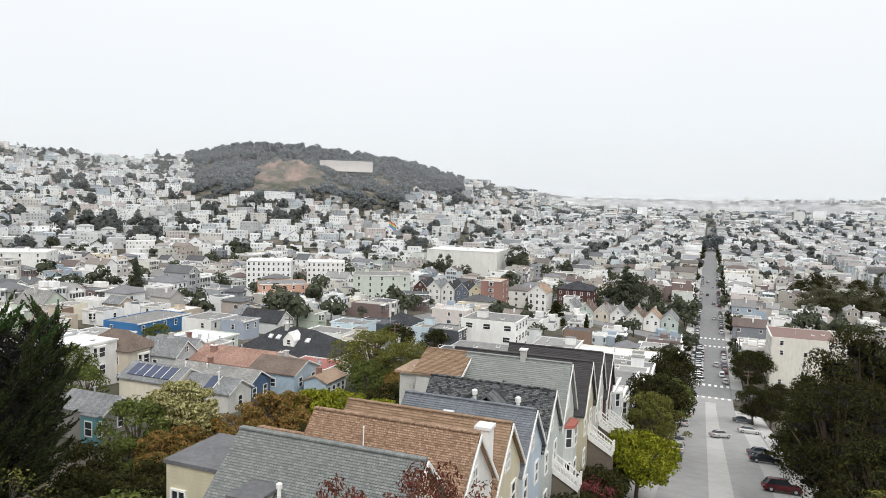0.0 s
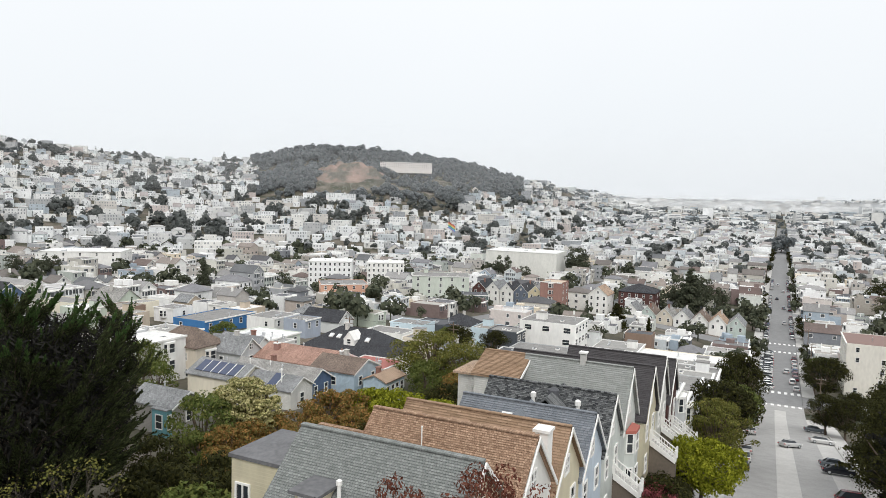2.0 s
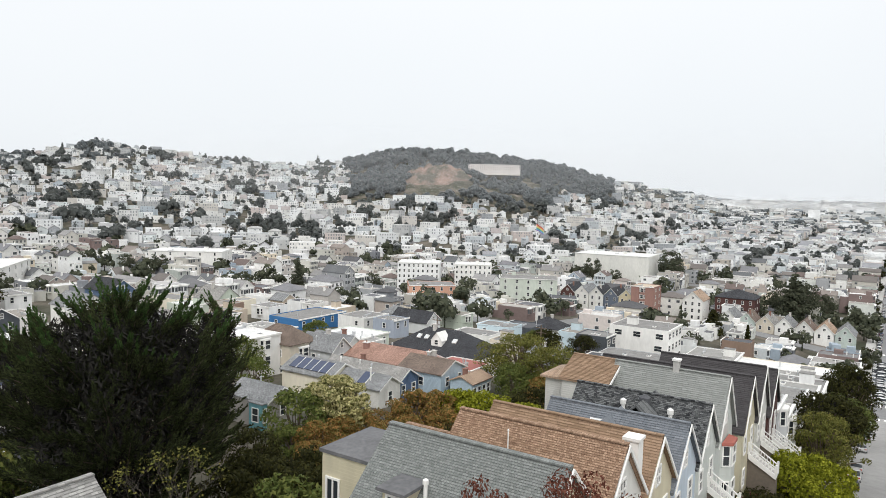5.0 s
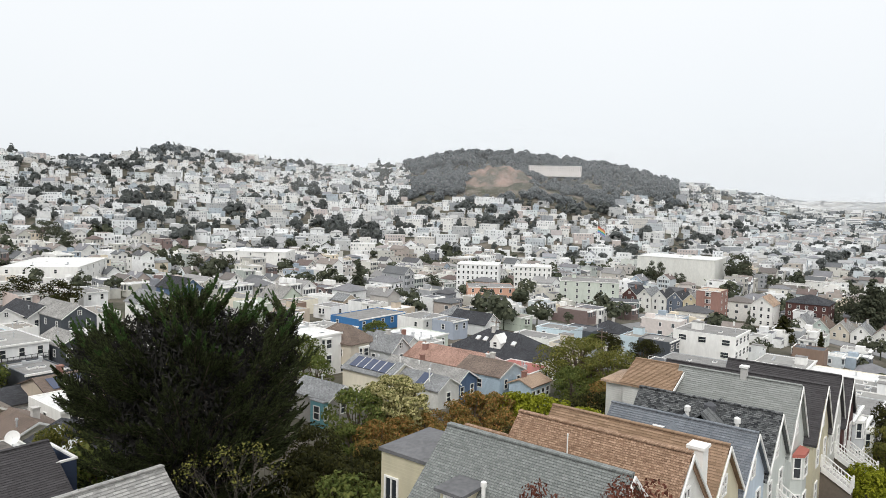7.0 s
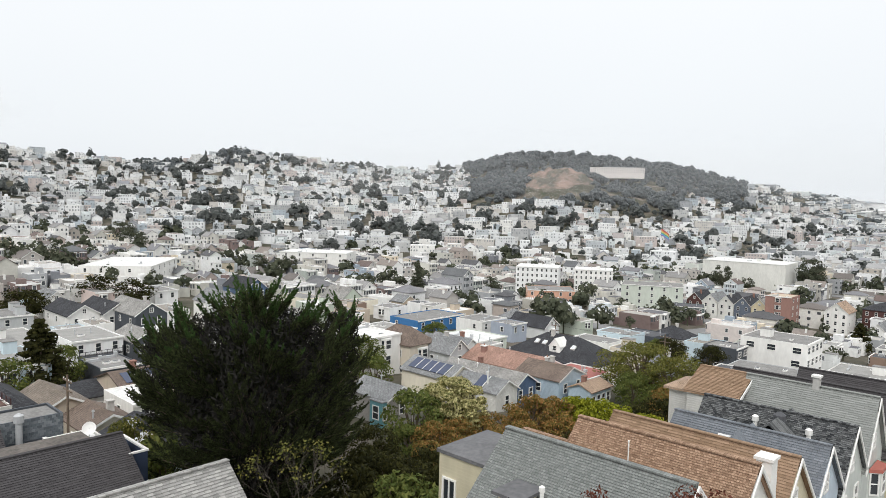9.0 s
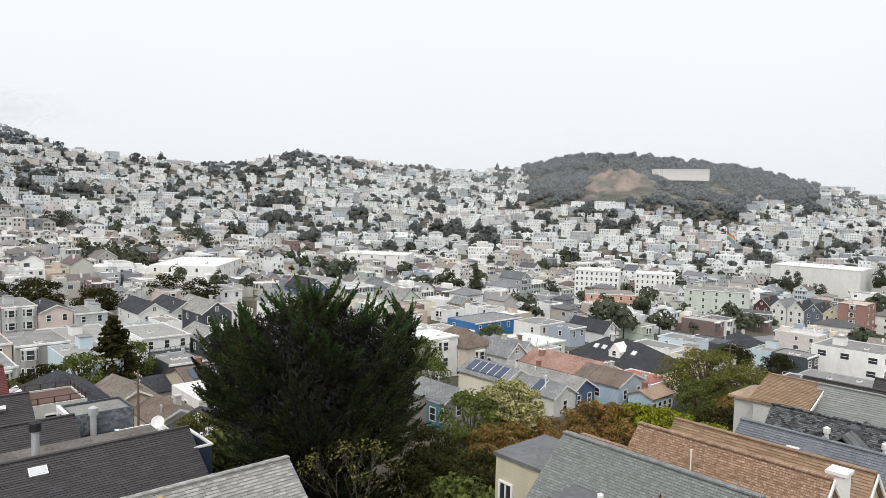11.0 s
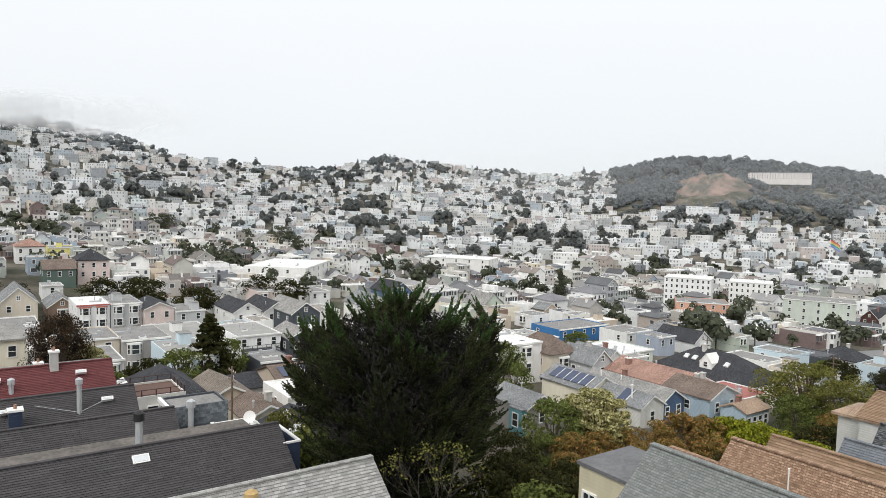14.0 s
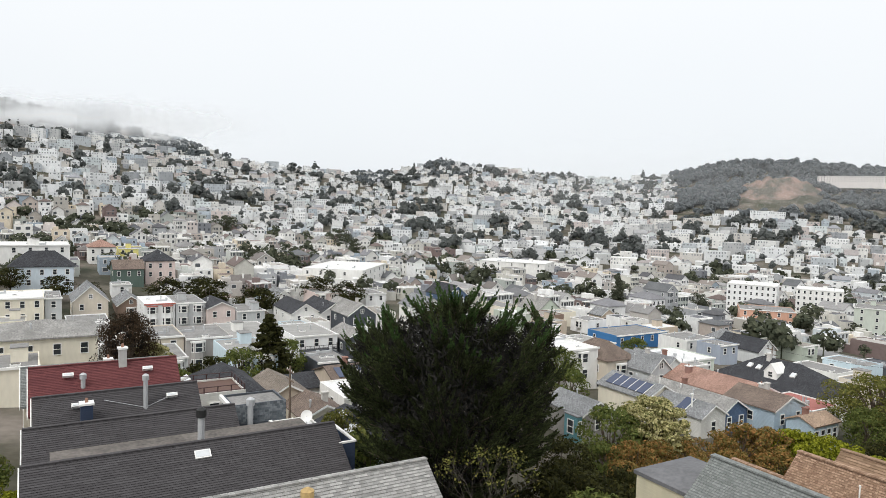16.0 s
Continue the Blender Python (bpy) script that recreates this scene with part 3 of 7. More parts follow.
def tree_proto(name, seed, height, radius, leaf, label, clumps=26, knob=0.31, per=90, size=0.22, trunk_h=0.35, flat=0.75, top=0.0, group="", slim=0.55, jag=0.5, core=0):
    """A broad-leaved tree: tapered trunk, limbs, and a crown of clumps with gaps."""
    rnd = random.Random(seed)
    th = thing(name, 0, 0, -500, 0, label, "tree", group)
    crown_h = height * (1 - trunk_h)
    cs = []
    for i in range(clumps):
        a, u = rnd.uniform(0, 6.283), rnd.uniform(0.2, 0.75) if i % 5 == 0 else rnd.uniform(0.8, 1.0)
        v = rnd.uniform(-0.95, 1)
        rim = math.sqrt(max(0.05, 1 - abs(v) ** 2.2)) * (1 - top * max(0, v))
        r = radius * 0.86 * u * rim * rnd.uniform(1 - jag * 0.3, 1 + jag * 0.3)
        s = radius * knob * rnd.uniform(0.75, 1.25)
        cs.append((r * math.cos(a), r * math.sin(a), height * trunk_h + crown_h * (0.5 + 0.42 * v), s, s * flat))
    g = Geo()
    r0 = 0.035 * height
    fork = Vector((rnd.uniform(-.2, .2), rnd.uniform(-.2, .2), height * trunk_h))
    g.tube((0, 0, -1.0), fork, r0, r0 * 0.7, 8)
    for c in cs[::2]:
        mid = fork.lerp(Vector(c[:3]), 0.5) + Vector((0, 0, 0.05 * height))
        g.tube(fork, mid, r0 * 0.45, r0 * 0.28, 5)
        g.tube(mid, c[:3], r0 * 0.28, r0 * 0.08, 5)
    part("trunk", g, BARK, th)
    crown = leaf_cloud(rnd, cs, per, size, slim=slim)
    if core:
        # small trees keep inner leaves in the crown, great ones get near-black painted shade
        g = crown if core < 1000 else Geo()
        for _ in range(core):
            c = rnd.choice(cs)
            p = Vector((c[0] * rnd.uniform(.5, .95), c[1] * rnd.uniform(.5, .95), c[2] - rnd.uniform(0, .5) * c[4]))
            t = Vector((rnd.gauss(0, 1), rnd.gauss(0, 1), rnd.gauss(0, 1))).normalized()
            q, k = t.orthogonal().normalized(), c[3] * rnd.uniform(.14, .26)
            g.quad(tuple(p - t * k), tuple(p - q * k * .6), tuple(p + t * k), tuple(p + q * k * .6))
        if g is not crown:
            part("heartwood", g, plain("crown_shade", (0.012, 0.011, 0.009), 0.95, amount=0.3), th, "near-black core painted as shade inside the crown")
    part("crown", crown, leaf, th)
    return th


def conifer_proto(name, seed, height, radius, leaf, label, size=0.3, per=26, group=""):
    """A pointed evergreen: whorls of drooping boughs."""
    rnd = random.Random(seed)
    th = thing(name, 0, 0, -500, 0, label, "tree", group)
    g = Geo()
    g.tube((0, 0, -1), (0, 0, height * 0.97), 0.025 * height, 0.03, 8)
    cs = []
    z = height * 0.1
    while z < height * 0.98:
        k = (1 - z / height) ** 0.8
        for i in range(7):
            a, L = rnd.uniform(0, 6.283), radius * k * rnd.uniform(0.7, 1.15)
            for u in (0.35, 0.7, 1.0):
                cs.append((L * u * math.cos(a), L * u * math.sin(a), z + 0.12 * L * u * rnd.uniform(-1, 1.2), max(0.25, L * 0.28), max(0.16, L * 0.16)))
            g.tube((0, 0, z), (L * 0.9 * math.cos(a), L * 0.9 * math.sin(a), z), 0.01 * height, 0.02, 4)
        z += height * 0.055
    part("trunk", g, BARK, th)
    part("crown", leaf_cloud(rnd, cs, per, size, droop=0.5), leaf, th)
    return th


def plant(proto, x, y, scale=1.0, turn=0.0, label="", z=None, wide=1.0):
    """A tree of a kind at a place of its own."""
    m = Matrix.LocRotScale((x, y, land(x, y) if z is None else z), Euler((0, 0, radians(turn))), (scale * wide, scale * wide, scale))
    ob = copy_thing(proto, m)
    if label:
        tagged(ob, label)
    return ob


# ---- ground: one sheet out to the horizon ----
def ground_sheet():
    g = Geo()
    rings, segs = [0.0], 200
    r = 4.0
    while r < 4600:
        rings.append(r)
        r = r + max(5.0, r * 0.03)
    for r in rings:
        for k in range(segs):
            a = 2 * math.pi * k / segs
            x, y = r * math.sin(a), r * math.cos(a)
            g.v.append((x, y, land(x, y) - 0.35))
    for i in range(len(rings) - 1):
        for k in range(segs):
            n = (k + 1) % segs
            g.f.append((i * segs + k, i * segs + n, (i + 1) * segs + n, (i + 1) * segs + k)[::-1])
            g.m.append(0)
    m, n, l, p = nodes_of("yard_ground", 0.95, 0.15)
    ramp = n.new("ShaderNodeValToRGB")
    for e, (pos, c) in zip((ramp.color_ramp.elements[0], ramp.color_ramp.elements.new(0.5), ramp.color_ramp.elements[2] if len(ramp.color_ramp.elements) > 2 else ramp.color_ramp.elements[1]),
                           ((0.35, (0.055, 0.060, 0.040)), (0.5, (0.10, 0.092, 0.07)), (0.68, (0.19, 0.165, 0.14)))):
        e.position, e.color = pos, (*c, 1)
    tx, co = n.new("ShaderNodeTexNoise"), n.new("ShaderNodeTexCoord")
    tx.inputs["Scale"].default_value, tx.inputs["Detail"].default_value = 0.06, 6
    l.new(co.outputs["Object"], tx.inputs["Vector"])
    l.new(tx.outputs["Fac"], ramp.inputs[0])
    out, f = varied(n, l, ramp.outputs[0], 0.8, 0.02, 0.3)
    l.new(out, p.inputs["Base Color"])
    bump(n, l, p, f, 0.5, 0.3)
    tagged(part("ground", g, m), "earth and weeds between the houses of the valley", "ground", kind="structure")


ground_sheet()

# ---- roads: the steep street, cross streets and parallel streets ----
ASPHALT = plain("asphalt", (0.21, 0.21, 0.21), 0.92, amount=0.18)
STREET = plain("pale_worn_asphalt", (0.33, 0.325, 0.315), 0.92, amount=0.16)
CONCRETE = plain("concrete", (0.47, 0.46, 0.44), 0.9, amount=0.14)
KERB = plain("kerb_concrete", (0.45, 0.44, 0.42), 0.9, amount=0.12)
ROADPAINT = plain("road_paint", (0.74, 0.74, 0.72), 0.7, amount=0.15)
LONG_X = [2.4, -105, -205, -300, -395, -490, 105, 200, 300]
CROSS_Y = [220, 303, 398, 490, 585, 680, 775, 870]


def strip(name, x0, y0, x1, y1, half, up, mat, label, kind="structure", category="road", step=4.0, thick=0.5):
    """A strip of paving draped on the land from one end to the other, with its own thickness."""
    g = Geo()
    n = max(1, int(math.hypot(x1 - x0, y1 - y0) / step))
    dx, dy = x1 - x0, y1 - y0
    L = math.hypot(dx, dy)
    px, py = -dy / L * half, dx / L * half
    for i in range(n + 1):
        cx, cy = x0 + dx * i / n, y0 + dy * i / n
        z = land(cx, cy)
        for s in (1, -1):
            zz = 0.5 * z + 0.5 * land(cx + s * px, cy + s * py) if half > 3 else land(cx + s * px, cy + s * py)
            g.v += [(cx + s * px, cy + s * py, zz + up), (cx + s * px, cy + s * py, zz + up - thick)]
    for i in range(n):
        a, b = 4 * i, 4 * (i + 1)
        g.f += [(a, b, b + 2, a + 2)[::-1], (a + 1, b + 1, b, a)[::-1], (a + 2, b + 2, b + 3, a + 3)[::-1]]
        g.m += [0, 0, 0]
    g.f += [(0, 1, 3, 2), (4 * n + 2, 4 * n + 3, 4 * n + 1, 4 * n)]
    g.m += [0, 0]
    return tagged(part(name, g, mat), label, category, kind=kind)


strip("road", 2.4, -60, 2.4, 213.5, 6.4, 0.0, STREET, "grey asphalt street running steeply downhill", thick=0.8)
strip("road", 2.4, 213.5, 2.4, 1500, 6.2, 0.0, ASPHALT, "grey asphalt street running straight across the valley", thick=0.8, step=8)
strip("parking_bay", 10.4, 70, 10.4, 196, 1.6, 0.0, CONCRETE, "pale concrete parking bay beside the steep street", thick=0.8)
strip("concrete_panel", 2.9, 15, 2.9, 205, 1.35, 0.02, CONCRETE, "pale concrete strip down the middle of the street", thick=0.1)
for cy in CROSS_Y:
    for a, b in ((-520 if cy < 600 else -260, -3.9), (8.7, 320)):
        strip("cross_road", a, cy, b, cy, 5.8, -0.02, ASPHALT, "grey asphalt cross street in the valley", thick=0.8, step=8)
for lx in LONG_X[1:]:
    for a, b in zip([CROSS_Y[0]] + CROSS_Y[1:6], CROSS_Y[1:7]):
        strip("side_road", lx, a + 5.8, lx, b - 5.8, 4.5, -0.02, ASPHALT, "grey asphalt side street between terraces", thick=0.8, step=8)
for side, x in (("west", -5.55), ("east", 13.4)):
    strip("pavement", x, -40, x, 205, 1.5 if side == "west" else 1.3, 0.15, CONCRETE, "pale concrete pavement along the steep street", category="pavement", thick=0.8)
    strip("kerb", x + (1.56 if side == "west" else -1.36), -40, x + (1.56 if side == "west" else -1.36), 205, 0.08, 0.16, KERB, "grey concrete kerb stone", category="kerb", thick=0.5)
for side, x in (("west", -5.6), ("east", 10.4)):
    for a, b in zip([226] + [c + 6 for c in CROSS_Y[1:6]], [c - 6 for c in CROSS_Y[1:7]]):
        strip("pavement", x, a, x, b, 1.7, 0.15, CONCRETE, "pale concrete pavement along the valley street", category="pavement", thick=0.8, step=8)
for cy, ys in ((220, (211.5, 228.5)), (303, (294.5, 311.5))):
    for yy in ys:
        for k in range(7):
            x = -3.0 + k * 1.75
            tagged(part("crossing_stripe", Geo().box(x, yy - 1.3, land(x, yy) - 0.05, x + 0.85, yy + 1.3, land(x, yy) + 0.03), ROADPAINT),
                   "worn white zebra stripe across the street", "road marking", "zebra crossing stripes", "structure")


# ---- the bare rocky knoll ----
def rock_mat():
    m, n, l, p = nodes_of("brown_rock_and_scree", 0.95, 0.1)
    co, tx, ramp = n.new("ShaderNodeTexCoord"), n.new("ShaderNodeTexNoise"), n.new("ShaderNodeValToRGB")
    tx.inputs["Scale"].default_value, tx.inputs["Detail"].default_value = 0.05, 8
    l.new(co.outputs["Object"], tx.inputs["Vector"])
    l.new(tx.outputs["Fac"], ramp.inputs[0])
    ramp.color_ramp.elements[0].position, ramp.color_ramp.elements[0].color = 0.42, (0.115, 0.108, 0.088, 1)
    ramp.color_ramp.elements[1].position, ramp.color_ramp.elements[1].color = 0.60, (0.28, 0.20, 0.168, 1)
    out, f = varied(n, l, ramp.outputs[0], 0.4, 0.02, 0.2)
    l.new(out, p.inputs["Base Color"])
    return m


ROCK = rock_mat()
def knoll(cx, cy, radius):
    g = Geo()
    n, m = 26, 60
    for i in range(n + 1):
        for k in range(m):
            a = 2 * math.pi * k / m
            r = radius * i / n * (1 + 0.18 * noise.noise((math.cos(a) * 1.5, math.sin(a) * 1.5, 2.0)))
            x, y = cx + r * math.cos(a), cy + r * math.sin(a)
            fall = 1 - (i / n) ** 2
            bumpy = fall * (3.0 * abs(noise.noise((x * 0.022, y * 0.03, 7.0))) + 11.0 * abs(noise.noise((x * 0.06, y * 0.05, 4.0)))) + 5.0 * fall * noise.noise((x * 0.09, y * 0.1, 1.0))
            g.v.append((x, y, land(x, y) + 0.8 - 2.5 * (i / n) ** 6 + bumpy))
    for i in range(n):
        for k in range(m):
            q = (k + 1) % m
            g.f.append((i * m + k, (i + 1) * m + k, (i + 1) * m + q, i * m + q))
            g.m.append(0)
    ob = part("rocky_knoll", g, ROCK)
    tagged(ob, "bare brown rocky knoll above the wooded slope", "hill", kind="structure")


knoll(-584, 872, 60)
strip("playing_field", -292, 150, -318, 196, 16, 0.25, plain("mown_grass", (0.10, 0.16, 0.05), 0.95, amount=0.2), "mown green playing field among the houses", category="lawn")


# ---- the fog bank that lies on the western ridge, and sheets added for haze ----
def fog_bank(az0, az1, away, z0, z1, low_at, high_at, side_at, dense, billow, name, label):
    g = Geo()
    n, m = 52, 14
    for i in range(n + 1):
        az = radians(az0 + (az1 - az0) * i / n)
        r = away + 20 * noise.noise((i * 0.2, 0.0, 5.0))
        x, y = r * math.sin(az), r * math.cos(az)
        for k in range(m + 1):
            g.v.append((x, y, z0 + (z1 - z0) * k / m))
    for i in range(n):
        for k in range(m):
            a = i * (m + 1) + k
            g.f.append((a, a + 1, a + m + 2, a + m + 1))
            g.m.append(0)
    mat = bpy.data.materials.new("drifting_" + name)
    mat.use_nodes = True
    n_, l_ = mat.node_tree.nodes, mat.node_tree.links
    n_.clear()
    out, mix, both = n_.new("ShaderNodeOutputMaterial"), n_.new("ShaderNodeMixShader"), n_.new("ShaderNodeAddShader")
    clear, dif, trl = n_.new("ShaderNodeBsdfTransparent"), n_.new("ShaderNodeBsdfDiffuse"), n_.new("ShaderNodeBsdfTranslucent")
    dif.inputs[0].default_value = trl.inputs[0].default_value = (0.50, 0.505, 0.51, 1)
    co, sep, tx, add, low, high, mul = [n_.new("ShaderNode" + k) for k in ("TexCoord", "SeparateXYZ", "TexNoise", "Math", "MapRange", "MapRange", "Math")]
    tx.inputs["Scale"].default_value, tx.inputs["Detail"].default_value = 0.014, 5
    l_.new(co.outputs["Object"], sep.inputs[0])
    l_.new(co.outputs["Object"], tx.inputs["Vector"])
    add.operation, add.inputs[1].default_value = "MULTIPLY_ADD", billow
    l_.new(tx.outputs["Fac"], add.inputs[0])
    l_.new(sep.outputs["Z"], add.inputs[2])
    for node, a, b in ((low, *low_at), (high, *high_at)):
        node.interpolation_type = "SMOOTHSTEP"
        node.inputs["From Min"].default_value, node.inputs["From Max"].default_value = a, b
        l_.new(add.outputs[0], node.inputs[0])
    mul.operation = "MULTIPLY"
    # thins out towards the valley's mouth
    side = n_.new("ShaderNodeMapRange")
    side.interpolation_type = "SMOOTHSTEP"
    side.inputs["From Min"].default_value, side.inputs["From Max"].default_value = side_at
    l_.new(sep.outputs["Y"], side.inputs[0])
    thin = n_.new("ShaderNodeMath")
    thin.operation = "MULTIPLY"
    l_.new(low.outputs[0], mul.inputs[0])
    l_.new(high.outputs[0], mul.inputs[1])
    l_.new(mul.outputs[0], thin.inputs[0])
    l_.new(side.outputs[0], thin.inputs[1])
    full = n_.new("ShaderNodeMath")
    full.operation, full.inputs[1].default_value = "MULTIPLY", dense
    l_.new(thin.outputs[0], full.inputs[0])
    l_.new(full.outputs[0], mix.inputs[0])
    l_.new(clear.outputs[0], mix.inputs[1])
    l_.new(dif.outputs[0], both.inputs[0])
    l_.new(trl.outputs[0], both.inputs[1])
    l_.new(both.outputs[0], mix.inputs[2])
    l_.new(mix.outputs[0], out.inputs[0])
    ob = part(name, g, mat)
    ob.visible_shadow = False
    tagged(ob, label, "fog", kind="structure")


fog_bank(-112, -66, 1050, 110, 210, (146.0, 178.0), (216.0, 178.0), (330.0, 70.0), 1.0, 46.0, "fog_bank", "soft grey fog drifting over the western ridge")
# two translucent sheets added to veil the plain and the hill like haze
fog_bank(-24, 36, 2150, -8, 130, (-40.0, -20.0), (104.0, 52.0), (1700.0, 1900.0), 0.62, 24.0, "mist_bank", "thin pale sheet added as haze over the far plain")
fog_bank(-64, 36, 860, 30, 170, (58.0, 92.0), (160.0, 108.0), (380.0, 620.0), 0.12, 26.0, "thin_mist", "thin grey sheet added as haze before the wooded hill")


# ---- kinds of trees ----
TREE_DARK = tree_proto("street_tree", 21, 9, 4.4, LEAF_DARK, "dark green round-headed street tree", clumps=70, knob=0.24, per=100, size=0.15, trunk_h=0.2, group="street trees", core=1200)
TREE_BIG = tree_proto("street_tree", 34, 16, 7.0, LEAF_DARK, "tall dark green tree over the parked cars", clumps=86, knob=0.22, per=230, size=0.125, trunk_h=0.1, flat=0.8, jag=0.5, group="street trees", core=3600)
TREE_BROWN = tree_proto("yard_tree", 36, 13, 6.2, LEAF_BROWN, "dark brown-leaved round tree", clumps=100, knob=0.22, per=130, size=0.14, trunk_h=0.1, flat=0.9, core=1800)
TREE_MID = tree_proto("yard_tree", 22, 8, 3.8, LEAF_MID, "leafy mid-green tree in a yard", clumps=64, knob=0.25, per=90, size=0.17, trunk_h=0.18, group="yard trees")
TREE_BRIGHT = tree_proto("street_tree", 23, 6.8, 4.3, LEAF_BRIGHT, "dense bright yellow-green street tree with a flattened dome", clumps=130, knob=0.17, per=110, size=0.14, trunk_h=0.3, flat=0.85, group="street trees")
TREE_OLIVE = tree_proto("yard_tree", 24, 11, 6.5, LEAF_OLIVE, "broad feathery olive-green tree behind the row", clumps=120, knob=0.17, per=90, size=0.16, trunk_h=0.18, flat=0.5, jag=1.3)
BUSH_RUST = tree_proto("hedge_bush", 25, 6, 3.4, LEAF_RUST, "rust-brown overgrown hedge bush behind the gardens", clumps=50, knob=0.26, per=62, size=0.19, trunk_h=0.05, group="garden bushes")
BUSH_GREEN = tree_proto("garden_bush", 26, 6, 3.4, LEAF_MID, "dense mid-green garden bush", clumps=50, knob=0.26, per=62, size=0.19, trunk_h=0.05, group="garden bushes")
BUSH_OLIVE = tree_proto("garden_bush", 47, 6, 3.0, LEAF_OLIVE, "yellow-green garden shrub", clumps=70, knob=0.2, per=110, size=0.1, trunk_h=0.05, group="garden bushes")
BUSH_RED = tree_proto("garden_bush", 35, 5, 2.6, LEAF_PINK, "crimson-leaved garden shrub", clumps=40, knob=0.24, per=60, size=0.12, trunk_h=0.05, group="garden bushes")
BUSH_DARK = tree_proto("garden_bush", 32, 6, 3.6, LEAF_DARK, "dark green shaggy garden shrub", clumps=50, knob=0.26, per=62, size=0.2, trunk_h=0.05, group="garden bushes")
BUSH_LIME = tree_proto("hedge_bush", 27, 5, 3.2, LEAF_BRIGHT, "bright lime-green hedge bush", clumps=60, knob=0.22, per=75, size=0.16, trunk_h=0.05, group="garden bushes")
BUSH_CREAM = tree_proto("flowering_shrub", 28, 8, 3.8, LEAF_CREAM, "tall garden shrub thick with cream-yellow blossom", clumps=150, knob=0.17, per=90, size=0.17, trunk_h=0.08)
PLUM = tree_proto("plum_tree", 29, 7, 2.4, LEAF_RED, "purple-leaved plum tree with sparse crown", clumps=46, knob=0.2, per=95, size=0.06, trunk_h=0.4, jag=1.6, group="plum trees")
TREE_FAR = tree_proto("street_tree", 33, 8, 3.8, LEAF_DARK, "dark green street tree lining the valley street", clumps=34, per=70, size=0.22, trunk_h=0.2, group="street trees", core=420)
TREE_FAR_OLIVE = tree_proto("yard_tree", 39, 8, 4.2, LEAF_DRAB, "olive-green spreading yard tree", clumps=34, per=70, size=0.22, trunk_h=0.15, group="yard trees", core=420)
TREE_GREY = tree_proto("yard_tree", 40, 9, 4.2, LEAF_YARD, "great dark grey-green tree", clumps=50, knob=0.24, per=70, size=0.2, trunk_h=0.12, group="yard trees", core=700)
TREE_HILL = tree_proto("hill_tree", 44, 9, 4.2, LEAF_HILL_HAZE, "great haze-greyed green hill tree", clumps=20, knob=0.32, per=30, size=0.6, trunk_h=0.12, group="hill trees")
PINE_GREY = conifer_proto("conifer", 38, 11, 3.6, LEAF_YARD, "great grey-green evergreen", per=22, size=0.22, group="conifers")
PINE = conifer_proto("conifer", 30, 11, 3.6, LEAF_DARK, "dark pointed evergreen conifer", per=16, size=0.26, group="conifers")
SLIM = conifer_proto("conifer", 31, 9, 1.5, LEAF_DARK, "slim dark columnar evergreen", per=10, size=0.25, group="conifers")


CYPRESS_UP = (0.0, 0.22, 0.33, 0.45, 0.58, 0.74, 0.85, 0.92, 0.96, 1.0)
CYPRESS_OUT = (0.36, 0.60, 0.82, 0.95, 1.0, 0.98, 0.88, 0.72, 0.55, 0.2)


